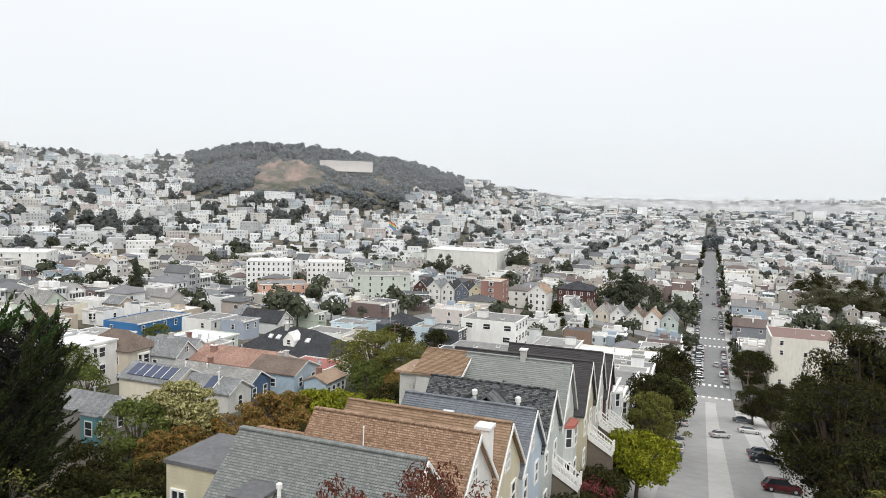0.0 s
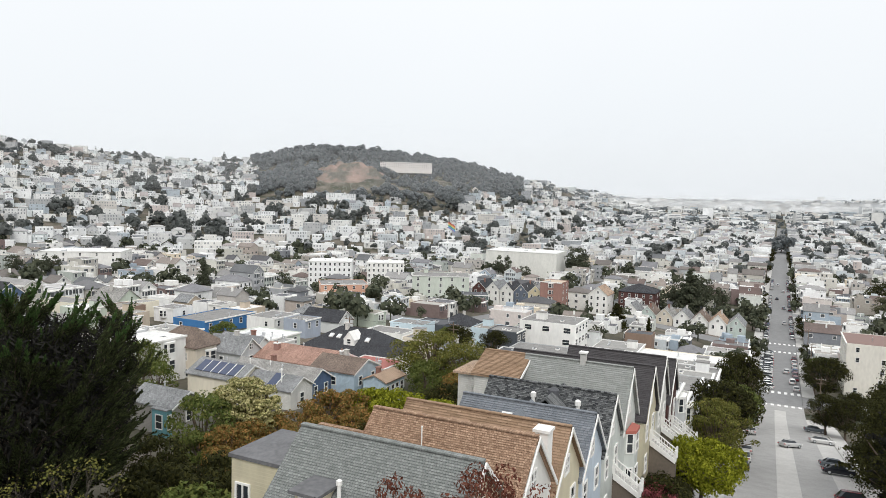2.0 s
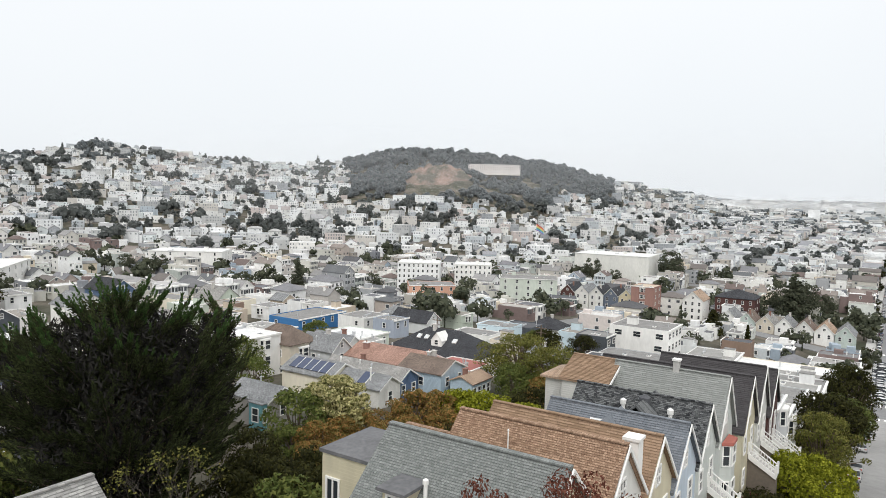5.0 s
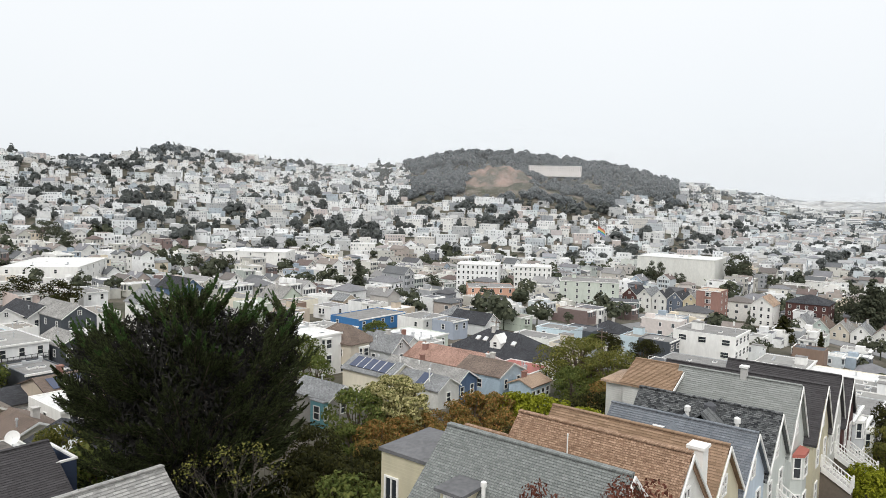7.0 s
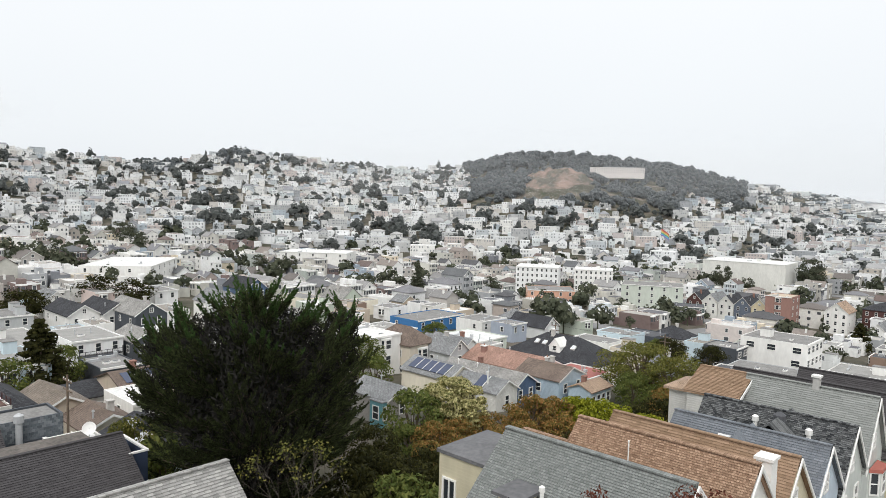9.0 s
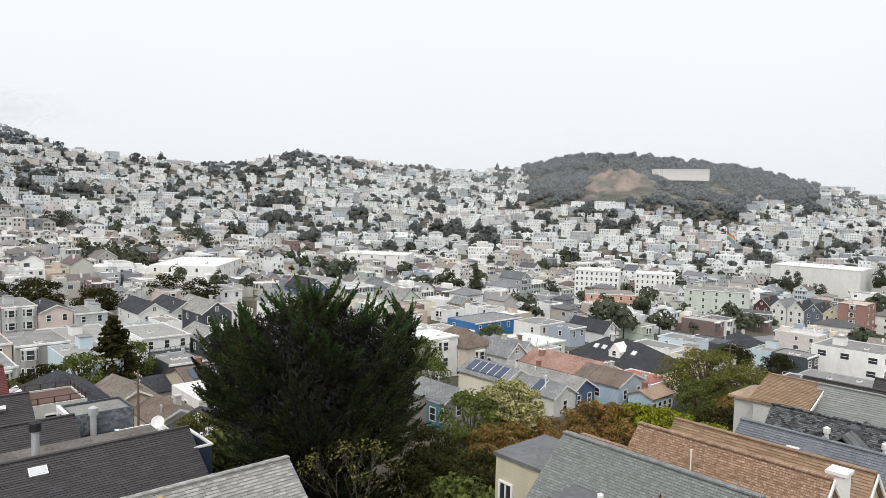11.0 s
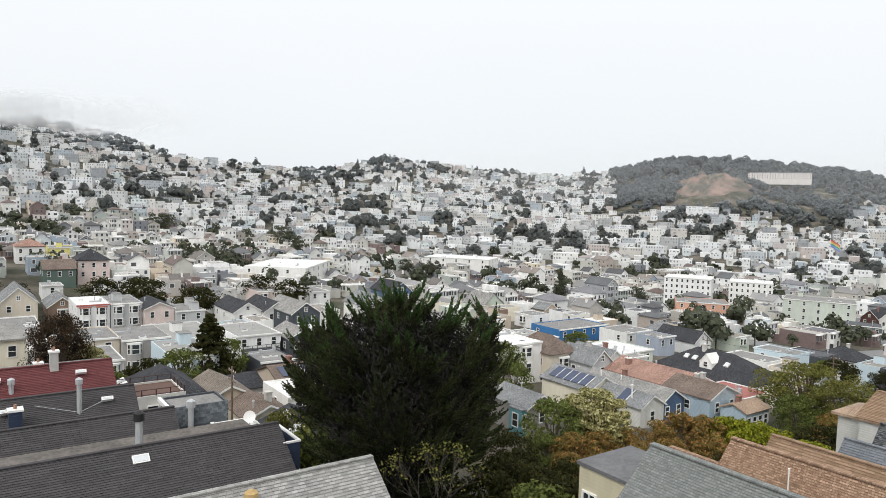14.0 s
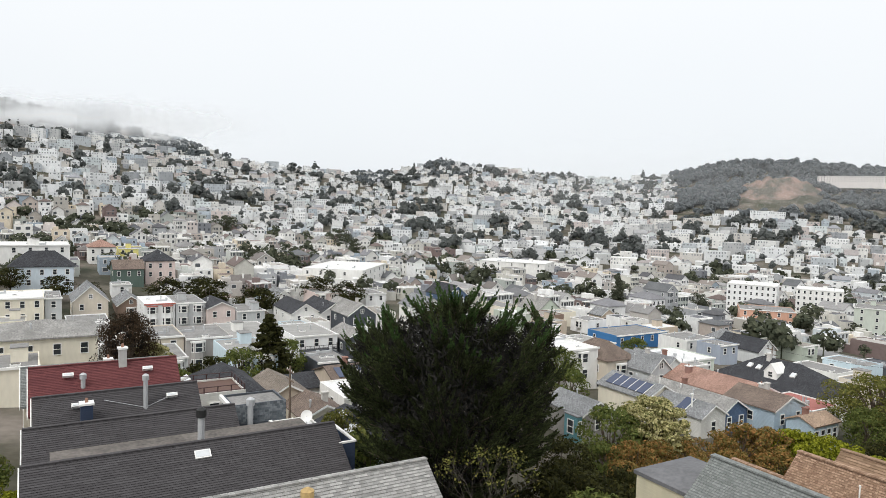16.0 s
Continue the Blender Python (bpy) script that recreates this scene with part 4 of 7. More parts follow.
def cypress(x, y, height=21.6, radius=8.6, limbs=122, seed=41, label="huge dark spreading cypress with feathery upswept sprays"):
    """The huge old cypress: rising limbs that end in flat shelves of feathery sprays, swept up at the tip."""
    rnd = random.Random(seed)
    th = thing("cypress_tree", x, y, land(x, y), 0, label, "tree")
    wood, g, young, inner = Geo(), Geo(), Geo(), Geo()
    wood.tube((0, 0, -1), (0, 0, height * 0.3), 0.8, 0.55, 10)

    def blade(to, p, way, side, L, w):
        q = p + way * L * .5
        b = len(to.v)
        to.v += [tuple(p), tuple(q - side * w), tuple(p + way * L), tuple(q + side * w)]
        to.f.append((b, b + 1, b + 2, b + 3))
        to.m.append(0)

    def spray(root, axis, L, lift, green):
        across = axis.orthogonal().normalized()
        sweep = Vector((rnd.gauss(0, .1), rnd.gauss(0, .1), lift))
        thick = L * rnd.uniform(.15, .21)
        for j in range(24):
            u = (j + rnd.random()) / 24
            p = root + axis * L * u + Vector((0, 0, -.2 * L * u)) + sweep * L * u * u
            along = (axis + Vector((0, 0, -.2)) + sweep * 2 * u).normalized()
            for _ in range(5):
                spin = Matrix.Rotation(rnd.uniform(0, 6.283), 3, along) @ across
                way = (along + spin * rnd.uniform(.1, .5)).normalized()
                side = way.cross(spin + .6 * Vector((rnd.gauss(0, 1), rnd.gauss(0, 1), rnd.gauss(0, 1)))).normalized()
                blade(young if green * u > .45 else g, p + spin * thick * (1.05 - u) * rnd.uniform(.15, 1.0), way, side, rnd.uniform(.2, .4) * (1.15 - .4 * u), .046)

    for i in range(limbs):
        # limbs spread evenly round the trunk and up it, no two alike
        a, v = i * 2.39996 + rnd.gauss(0, .25), ((i + rnd.random()) / limbs) ** 0.68
        r = radius * float(np.interp(v, CYPRESS_UP, CYPRESS_OUT)) * rnd.uniform(.84, 1.09)
        out = Vector((math.cos(a), math.sin(a), 0))
        rise = radians(12 + 40 * v ** 1.6 + rnd.gauss(0, 7))
        axis = (out * math.cos(rise) + Vector((0, 0, math.sin(rise)))).normalized()
        tip = out * r + Vector((0, 0, v * height))
        reach = min(5.6, r + 1.0) * rnd.uniform(.8, 1.0)
        wood.tube((0, 0, max(1.0, tip.z - r * .8)), tip - axis * reach, 0.13, 0.08, 5)
        wood.tube(tip - axis * reach, tip - axis * 1.2, 0.08, 0.03, 4)
        beside = axis.cross(Vector((0, 0, 1))).normalized()
        n = rnd.randint(10, 13)
        for k in range(n):
            u = (k + rnd.uniform(.2, .8)) / n
            s = (-1, 1, 0)[k % 3] * rnd.uniform(.35, .85) * (1.12 - u)
            way = (axis + beside * s + Vector((0, 0, rnd.gauss(0, .08)))).normalized()
            L = rnd.uniform(1.5, 2.5) * (1.1 - .3 * u)
            p = tip - axis * reach * (1 - u) - axis * L * .6 + beside * s * reach * .3
            spray(p, way, L, rnd.uniform(.3, .55), u * max(0.0, v - .62) * 3.2)
    # near-black slivers inside stand in for shade and keep the crown dark and closed
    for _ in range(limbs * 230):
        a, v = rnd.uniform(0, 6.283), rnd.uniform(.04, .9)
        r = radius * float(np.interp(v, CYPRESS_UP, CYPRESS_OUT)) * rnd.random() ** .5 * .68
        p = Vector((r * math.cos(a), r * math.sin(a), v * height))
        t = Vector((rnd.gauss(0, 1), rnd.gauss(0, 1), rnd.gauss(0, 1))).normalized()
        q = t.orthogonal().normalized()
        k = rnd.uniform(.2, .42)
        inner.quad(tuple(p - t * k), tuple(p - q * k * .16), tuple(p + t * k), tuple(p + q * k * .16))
    part("trunk", wood, BARK, th)
    part("crown", g, LEAF_CYPRESS, th)
    part("young_growth", young, LEAF_TIPS, th, "fresh green spray tips at the top")
    part("heartwood", inner, plain("crown_shade", (0.012, 0.011, 0.009), 0.95, amount=0.3), th, "near-black slivers painted as shade inside the crown")


cypress(-46.7, 29.0)
cypress(-67.0, 32.6, 17.0, 5.2, 36, 42, "dark shaggy cypress crowding the huge one")
cypress(-66.4, 53.1, 18.6, 3.6, 26, 43, "narrow dark cypress behind the huge one")
plant(PINE, -115.0, 34.4, 1.12, 50, "pointed dark green fir in a back yard", wide=1.1)
plant(TREE_BROWN, -105.5, 11.0, 0.94, 30, "big dark brown-leaved round tree among back yards", wide=0.78)
plant(BUSH_CREAM, -109.0, 14.7, 0.95, 10, "shrub with yellow blossom by a back wall")

# trees along the steep street
plant(TREE_BRIGHT, -5.7, 73.0, 1.05, 0)
plant(TREE_OLIVE, -6.3, 97.0, 0.92, 40, "dense olive-green street tree on the steep pavement", wide=0.8)
plant(TREE_DARK, -6.6, 106.0, 1.35, 70, wide=1.0)
plant(TREE_DARK, -6.3, 118.0, 1.2, 130)
plant(TREE_MID, -6.0, 135.0, 1.35, 200, "green street tree below the row houses")
plant(TREE_DARK, -5.8, 158.0, 1.75, 260, wide=0.8)
plant(TREE_DARK, -5.8, 172.0, 1.6, 20, wide=0.75)
plant(TREE_BIG, 13.4, 78.0, 0.95, 15)
plant(TREE_DARK, 14.4, 65.0, 1.2, 85, "dark green tree over the parked cars")
plant(TREE_OLIVE, 17.0, 60.0, 0.75, 140, "dark olive tree leaning over the parked cars")
plant(TREE_BIG, 18.0, 90.0, 1.32, 185, wide=0.85)
plant(TREE_BIG, 21.0, 104.0, 1.12, 250)
plant(PINE, 14.6, 112.0, 1.35, 40, "dark ragged pine rising beside the round trees", wide=1.0)
plant(TREE_BIG, 22.5, 66.0, 1.05, 290)
plant(TREE_DARK, 19.5, 130.0, 1.3, 200)
plant(TREE_DARK, 19.0, 200.0, 0.9, 130)
plant(TREE_DARK, 34.0, 190.0, 1.4, 80)
plant(TREE_DARK, 11.6, 170.0, 1.0, 10)
plant(TREE_DARK, 15.0, 166.0, 0.95, 70)
plant(TREE_DARK, 14.5, 224.0, 1.45, 70, "round dark street tree by the utility pole")
plant(TREE_DARK, 12.3, 236.0, 1.05, 100)
plant(TREE_MID, 14.5, 246.0, 1.1, 30, "green street tree at the corner")
k = 0
for y in (252, 268, 287, 322, 341, 362, 380, 418, 437, 460, 510, 535, 556, 604, 640):
    for x, s in ((-6.2, 0.7), (11.2, 0.85)):
        k += 1
        if (k * 7) % 10 < 7:
            plant(TREE_FAR, x, y + (k * 13) % 7, s * (0.75 + 0.06 * (k % 6)), k * 47)

for y in range(668, 860, 32):
    for x in (-6.6, 11.6):
        k += 1
        if k % 3:
            plant(TREE_FAR, x, y + (k * 13) % 9, 0.8 + 0.08 * (k % 6), k * 47)
for x, y, sc in ((-5, 905, 1.9), (10, 912, 2.0), (3, 930, 2.3), (-10, 925, 1.8), (14, 935, 2.0)):
    plant(TREE_HILL, x, y, sc, x * 31, "great dark tree closing the end of the street")
# leafy back yards east of the valley street
GREEN_YARDS = ((54, 408), (67, 437), (71, 412), (85, 437), (86, 408), (55, 466), (94, 504), (73, 522))
for i, (x, y) in enumerate(GREEN_YARDS):
    for j in range(3):
        a = i * 1.7 + j * 2.1
        plant((TREE_FAR, TREE_FAR_OLIVE, TREE_FAR_OLIVE)[(i + j) % 3], x + 6.5 * math.cos(a), y + 6.5 * math.sin(a), 1.25 + 0.12 * ((i + 2 * j) % 4), i * 57 + j * 90, "leafy tree in the yards beside the valley street")

# gardens behind the row
for x, y, sc, pr in ((-54.8, 58.3, 0.85, BUSH_RUST), (-55.4, 63.1, 0.8, BUSH_RUST), (-55.9, 68.0, 0.75, BUSH_RUST), (-55.4, 73.4, 0.85, BUSH_RUST), (-54.7, 77.7, 1.0, BUSH_RUST), (-53.2, 81.1, 0.95, BUSH_RUST),
                     (-50, 64, 0.8, BUSH_RUST), (-50, 70, 0.8, BUSH_RUST), (-48, 75, 0.85, BUSH_RUST), (-47, 58, 0.85, BUSH_RUST), (-44, 64, 0.8, BUSH_DARK), (-42, 70, 0.85, BUSH_DARK), (-50, 53, 0.8, BUSH_RUST),
                     (-51.1, 84.6, 1.15, BUSH_LIME), (-47.1, 83.4, 1.25, BUSH_LIME), (-43, 81.5, 1.3, BUSH_LIME), (-54.0, 86.5, 1.0, BUSH_LIME), (-39, 79.5, 1.3, BUSH_LIME),
                     (-46.7, 40.8, 1.1, BUSH_DARK), (-43.5, 41.3, 1.1, BUSH_DARK), (-46.0, 47.4, 1.0, BUSH_DARK), (-43.4, 35.5, 1.1, BUSH_DARK), (-40, 46, 1.0, BUSH_DARK), (-38, 40, 1.1, BUSH_DARK),
                     (-36, 35, 1.1, BUSH_GREEN), (-31, 34, 1.0, BUSH_GREEN), (-33, 29, 0.95, BUSH_GREEN), (-29, 25, 0.95, BUSH_GREEN), (-37, 52, 0.9, BUSH_DARK), (-32, 44, 0.9, BUSH_RUST), (-28, 40, 0.9, BUSH_DARK),
                     (-27, 50, 0.9, BUSH_DARK), (-30, 58, 0.9, BUSH_RUST), (-33, 66, 0.95, BUSH_RUST), (-29, 74, 1.0, BUSH_DARK), (-34, 86, 1.2, BUSH_GREEN), (-30, 92, 1.1, BUSH_DARK), (-43, 92, 1.1, BUSH_DARK),
                     (-60.5, 60.2, 1.25, BUSH_GREEN), (-57.5, 57.0, 0.7, BUSH_GREEN), (-66, 50, 0.6, BUSH_DARK), (-57, 50, 0.9, BUSH_DARK),
                     (-60.0, -3.5, 0.9, BUSH_LIME), (-66, -4, 0.8, BUSH_GREEN), (-54, -3.5, 0.9, BUSH_GREEN), (-68.5, 22.2, 1.05, BUSH_LIME), (-61.1, 25.1, 1.0, BUSH_LIME), (-56.5, 23.6, 1.0, BUSH_GREEN), (-51, 23, 1.1, BUSH_GREEN),
                     (-44.5, 20.5, 1.0, BUSH_GREEN), (-98.4, 15.0, 1.0, BUSH_GREEN), (-104, 22, 1.0, BUSH_DARK), (-109, 28, 1.1, BUSH_GREEN), (-122, 40, 1.1, BUSH_GREEN), (-129, 34, 1.0, BUSH_DARK),
                     (-100, 55, 1.2, BUSH_LIME), (-88, 78, 1.0, BUSH_GREEN), (-84, 62, 1.1, BUSH_DARK), (-93, 70, 1.1, BUSH_GREEN), (-107, 52, 1.0, BUSH_LIME), (-116, 60, 1.1, BUSH_GREEN), (-104, 75, 1.1, BUSH_DARK)):
    k += 1
    plant(pr, x, y, sc, k * 61)
plant(BUSH_OLIVE, -57.6, 23.6, 1.6, 70, "tall yellow-green shrub behind the navy house", wide=0.75)
plant(BUSH_GREEN, -54.0, 25.4, 1.4, 10, "mid-green shrub behind the navy house")
plant(BUSH_CREAM, -59.6, 66.6, 1.12, 30, wide=1.1)
for x, y, sc in ((-222.2, 35.1, 1.3), (-220.1, 46.7, 1.35), (-207.2, 57.5, 1.3), (-213, 61, 1.1), (-326.9, 45, 0.9), (-235, -6, 0.9), (-230, 5.6, 0.9), (-228, 14, 0.8), (-240, 48, 0.9), (-214, 90, 1.2), (-226, 84, 1.2), (-172, 100, 1.0), (-160, 92, 1.0)):
    k += 1
    plant(TREE_FAR, x, y, sc, k * 37, "dark rounded tree standing above the back yards", wide=1.35)
plant(TREE_OLIVE, -56.5, 113.5, 1.05, 0, wide=1.2)
plant(TREE_OLIVE, -48.5, 109.5, 0.95, 120, wide=1.15)
plant(TREE_MID, -52.0, 103.0, 0.95, 60)
plant(BUSH_RUST, -47.0, 103.0, 1.0, 60, "red-brown shrub under the broad tree")
plant(TREE_DARK, -66.0, 145.0, 1.0, 60)
plant(TREE_DARK, -59.0, 150.0, 0.9, 160)
plant(TREE_MID, -76, 160, 0.8, 10)
plant(TREE_MID, -112, 118, 0.9, 10, "yellow-green tree beside the white house")
plant(TREE_MID, -98, 84, 1.0, 70, "yellow-green tree beside the brown-roofed house")
plant(PLUM, -10.0, 17.3, 1.60, 0, z=36.4, wide=0.55)
plant(PLUM, -9.3, 23.0, 1.58, 60, z=35.0, wide=0.8)
plant(PLUM, -8.9, 25.4, 1.45, 150, z=34.4, wide=0.55)
plant(PLUM, -8.6, 44.0, 0.8, 200)
plant(BUSH_RED, -8.6, 60.5, 0.85, 20, "red-leaved shrub at the foot of the steps")
plant(BUSH_RED, -8.6, 65.0, 0.8, 80, "red-leaved shrub at the foot of the steps")
plant(BUSH_DARK, -9.0, 52.0, 0.7, 20)
plant(BUSH_DARK, -8.3, 56.5, 0.6, 90)
plant(BUSH_DARK, -8.4, 62.6, 0.75, 30)
plant(BUSH_DARK, -8.2, 66.8, 0.7, 120)
plant(BUSH_DARK, -8.4, 72.5, 0.7, 200)
plant(BUSH_DARK, -8.2, 69.5, 0.6, 150)
plant(BUSH_GREEN, -8.6, 48.5, 0.6, 10)
plant(TREE_GREY, -41.5, 360, 2.35, 10, "great grey-green evergreen rising above terraces", wide=0.8)
plant(TREE_GREY, -33.5, 362, 2.45, 70, "great grey-green evergreen rising above terraces", wide=0.75)
plant(PINE_GREY, -37, 352, 2.3, 170, "great grey-green evergreen rising above terraces", wide=1.0)
plant(TREE_GREY, -27, 366, 1.8, 30, "great grey-green evergreen rising above terraces", wide=0.9)
plant(PINE, -53.8, 264.6, 0.95, 40, wide=1.3)
plant(SLIM, -41.5, 261.7, 0.85, 0)
plant(TREE_GREY, -176, 462, 1.9, 0, "dark green tree before the white theatre", wide=0.8)
plant(TREE_GREY, -160, 462, 1.1, 40, "low green tree before the white theatre")
plant(TREE_GREY, -133, 500, 2.7, 50, "tall dark tree behind the white theatre", wide=0.8)
plant(TREE_GREY, -127, 492, 2.0, 90, "tall dark tree behind the white theatre", wide=0.9)
plant(TREE_HILL, -508, 959, 1.9, 20, "great haze-greyed green tree before the pinkish block", wide=1.1)
plant(TREE_HILL, -494, 965, 1.6, 120, "great haze-greyed green tree before the pinkish block", wide=1.1)
plant(PINE_GREY, -238, 238, 1.5, 20, "dark slender conifer among the terraces", wide=0.7)
plant(TREE_GREY, -213, 264, 1.3, 120, "flat-topped eucalyptus among the terraces")
plant(TREE_GREY, -338, 232, 1.3, 60, "round dark tree beside the playing field")
plant(TREE_GREY, -352, 222, 1.2, 150, "round dark tree beside the playing field")
plant(TREE_GREY, -372, 196, 1.35, 20, "round dark tree beside the playing field")
plant(TREE_GREY, -362, 205, 1.2, 80, "round dark tree beside the playing field")
plant(TREE_GREY, -392, 172, 1.6, 200, "round dark tree beside the playing field")
plant(TREE_GREY, -300, 275, 1.1, 10, "round dark tree behind the school hall")
plant(TREE_GREY, -330, 108, 1.5, 70, "round dark tree behind the long school")
plant(TREE_GREY, -322, 90, 1.2, 170, "round dark tree behind the long school")
plant(TREE_GREY, -452, 190, 1.9, 30, "great dark tree on the lower slope", wide=1.2)
plant(TREE_GREY, -505, 205, 2.1, 130, "great dark tree on the lower slope", wide=1.2)
plant(TREE_GREY, -520, 118, 1.9, 90, "great dark tree on the lower slope", wide=1.1)
plant(TREE_GREY, -540, 128, 1.7, 10, "great dark tree on the lower slope", wide=1.1)


def bare_tree(x, y, height, z):
    """A half-bare small tree: forking grey limbs with a few leaves at the tips."""
    rnd = random.Random(9)
    th = thing("bare_tree", x, y, z, 0, "half-bare grey-limbed tree with sparse yellowing leaves", "tree")
    g, cs = Geo(), []

    def grow(p, way, L, r, n):
        q = p + way * L
        g.tube(p, q, r, r * 0.65, 5)
        if n == 0:
            cs.append((*q, 0.5, 0.4))
            return
        for _ in range(3):
            w = (way + Vector((rnd.gauss(0, .5), rnd.gauss(0, .5), rnd.uniform(-.1, .5)))).normalized()
            grow(q, w, L * (0.22 if n == 4 else 0.74), r * 0.55, n - 1)

    for _ in range(2):
        grow(Vector((rnd.gauss(0, .3), rnd.gauss(0, .3), -0.5)), Vector((rnd.gauss(0, .09), rnd.gauss(0, .09), 1)).normalized(), height * 0.62, 0.07, 4)
    part("trunk", g, plain("grey_bark", (0.075, 0.064, 0.052), 0.95, amount=0.25), th)
    part("crown", leaf_cloud(rnd, cs[::3], 9, 0.075), LEAF_OLIVE, th)


bare_tree(-33.2, 22.4, 11.6, 30.6)

# ---- the row of gabled houses on the steep street ----
SH = {"grey": tabs("grey_tabs", (0.172, 0.184, 0.176), (0.248, 0.26, 0.25), 0.14), "orange": tabs("orange_tabs", (0.21, 0.13, 0.085), (0.41, 0.28, 0.195), 0.14),
      "brown": tabs("brown_tabs", (0.23, 0.155, 0.10), (0.32, 0.22, 0.15), 0.7), "blue": tabs("blue_grey_tabs", (0.15, 0.165, 0.185), (0.20, 0.215, 0.235)),
      "slate": tabs("mottled_slate_tabs", (0.025, 0.027, 0.03), (0.18, 0.185, 0.185), 0.26, 0.4), "pale": tabs("pale_grey_tabs", (0.235, 0.245, 0.232), (0.285, 0.295, 0.28), 0.9, 0.15),
      "dark": tabs("dark_tabs", (0.062, 0.058, 0.06), (0.08, 0.076, 0.078), 0.9, 0.2), "red": tabs("red_tabs", (0.12, 0.043, 0.045), (0.155, 0.055, 0.055), 0.9, 0.2),
      "light": tabs("light_tabs", (0.235, 0.232, 0.222), (0.37, 0.362, 0.345), 0.34, 0.28)}
SIDING = {"cream": paint("cream_siding", (0.70, 0.64, 0.47), boards=True), "white": paint("white_siding", (0.78, 0.77, 0.73), boards=True), "pearl": paint("pearl_green_siding", (0.68, 0.71, 0.67), boards=True), "haze": paint("haze_blue_stucco", (0.58, 0.65, 0.70)), "blue": paint("powder_blue_siding", (0.60, 0.68, 0.76), boards=True),
          "mint": paint("mint_siding", (0.55, 0.62, 0.58), boards=True), "tan": paint("tan_siding", (0.64, 0.58, 0.48), boards=True), "navy": paint("navy_siding", (0.05, 0.07, 0.12), boards=True),
          "teal": paint("teal_siding", (0.17, 0.38, 0.43), boards=True), "sky": paint("sky_blue_siding", (0.52, 0.64, 0.74), boards=True), "denim": paint("denim_siding", (0.11, 0.165, 0.27), boards=True),
          "cobalt": paint("cobalt_wall", (0.05, 0.17, 0.38)), "maroon": paint("maroon_siding", (0.105, 0.05, 0.045), boards=True), "slate": paint("slate_siding", (0.09, 0.10, 0.115), boards=True),
          "yellow": paint("yellow_stucco", (0.75, 0.68, 0.25)), "butter": paint("butter_siding", (0.70, 0.62, 0.42), boards=True), "dusk": paint("dusk_blue_siding", (0.14, 0.165, 0.21), boards=True), "brick": paint("red_brick_wall", (0.30, 0.175, 0.145)), "green": paint("pale_green_stucco", (0.56, 0.60, 0.53)), "salmon": paint("salmon_stucco", (0.62, 0.36, 0.26))}


def row_house(front, back, y, apex, rise, shingles, wall, label, base, w=6.6, bays=0, trim=None, cap=None, exposure=0.18):
    """A narrow gabled house whose front looks at the steep street."""
    d = front - back
    return house((front + back) / 2, y, w, d, apex - rise - base, 90, "gable_y", wall, shingles, rise, label, bays=bays, base=base, cap=cap, over=0.22, courses=shingles,
                 sides=("front", "back"), group="gabled row houses", trim=trim, seed=int(y), exposure=exposure)


TAN_ROOF = shingle("tan_shingles", (0.34, 0.245, 0.175), (0.42, 0.31, 0.23))
row_house(-11, -20.1, 26.8, 44.6, 3.3, SH["grey"], SIDING["cream"], "cream cottage with grey shingle roof and small dormer", 33.8, 7.2, exposure=0.13)
row_house(-11, -20.6, 34.3, 43.4, 3.4, SH["orange"], SIDING["white"], "white cottage with mottled orange shingle roof and chimney", 32.4, exposure=0.13)
row_house(-11, -22.0, 40.9, 42.0, 3.4, SH["brown"], SIDING["cream"], "cream cottage with streaked brown shingle roof", 31.1)
row_house(-11, -20.7, 47.5, 41.0, 3.4, SH["blue"], SIDING["blue"], "powder-blue cottage with blue-grey shingle roof", 29.9)
row_house(-11, -21.3, 54.2, 40.7, 3.7, SH["slate"], SIDING["pearl"], "mint Victorian with mottled black slate roof", 28.6, exposure=0.14)
row_house(-11, -20.4, 60.9, 41.4, 4.6, SH["pale"], SIDING["pearl"], "pearl-green Victorian with pale grey roof and red-tiled bay", 27.3, bays=1, cap=plain("red_tile", (0.40, 0.13, 0.10)))
row_house(-20.43, -24.6, 61.3, 41.3, 1.5, SH["brown"], SIDING["white"], "white rear wing under a brown shingle roof", 27.3)
row_house(-10.2, -24.0, 67.7, 40.2, 4.2, SH["dark"], SIDING["cream"], "cream Victorian with black shingle roof and bay", 26.0)
row_house(-10.1, -20.0, 74.4, 39.8, 4.4, SH["dark"], SIDING["white"], "white Victorian with black shingle roof and long steps", 24.7)
row_house(-9.9, -16.0, 81.1, 38.2, 4.0, SH["dark"], SIDING["maroon"], "dark maroon house with black shingle roof", 23.4)
house(-26.0, 62.2, 4.0, 2.4, 11.6, 90, "hip", SIDING["white"], TAN_ROOF, 0.6, "white clapboard back porch wing with a tan roof", base=27.5, sides=("back", "right"), clutter=0)
house(-19, 88.5, 7.6, 18, 11.5, 90, "flat", paint("grey_stucco", (0.50, 0.51, 0.51)), plain("pale_gravel_roof", (0.30, 0.295, 0.28), 0.95, amount=0.2), label="grey stucco house with a pale flat roof", base=21.5, bays=1)
house(-17, 97.5, 9, 14, 9.5, 90, "flat", SIDING["white"], GREYROOF, label="white house with flat roof beside the street trees", base=20.0, bays=1)
house(-20, 112, 16, 20, 10.5, 90, "flat", paint("grey_stucco", (0.50, 0.51, 0.51)), GREYROOF, label="long grey apartment block with flat roof", base=17.0)
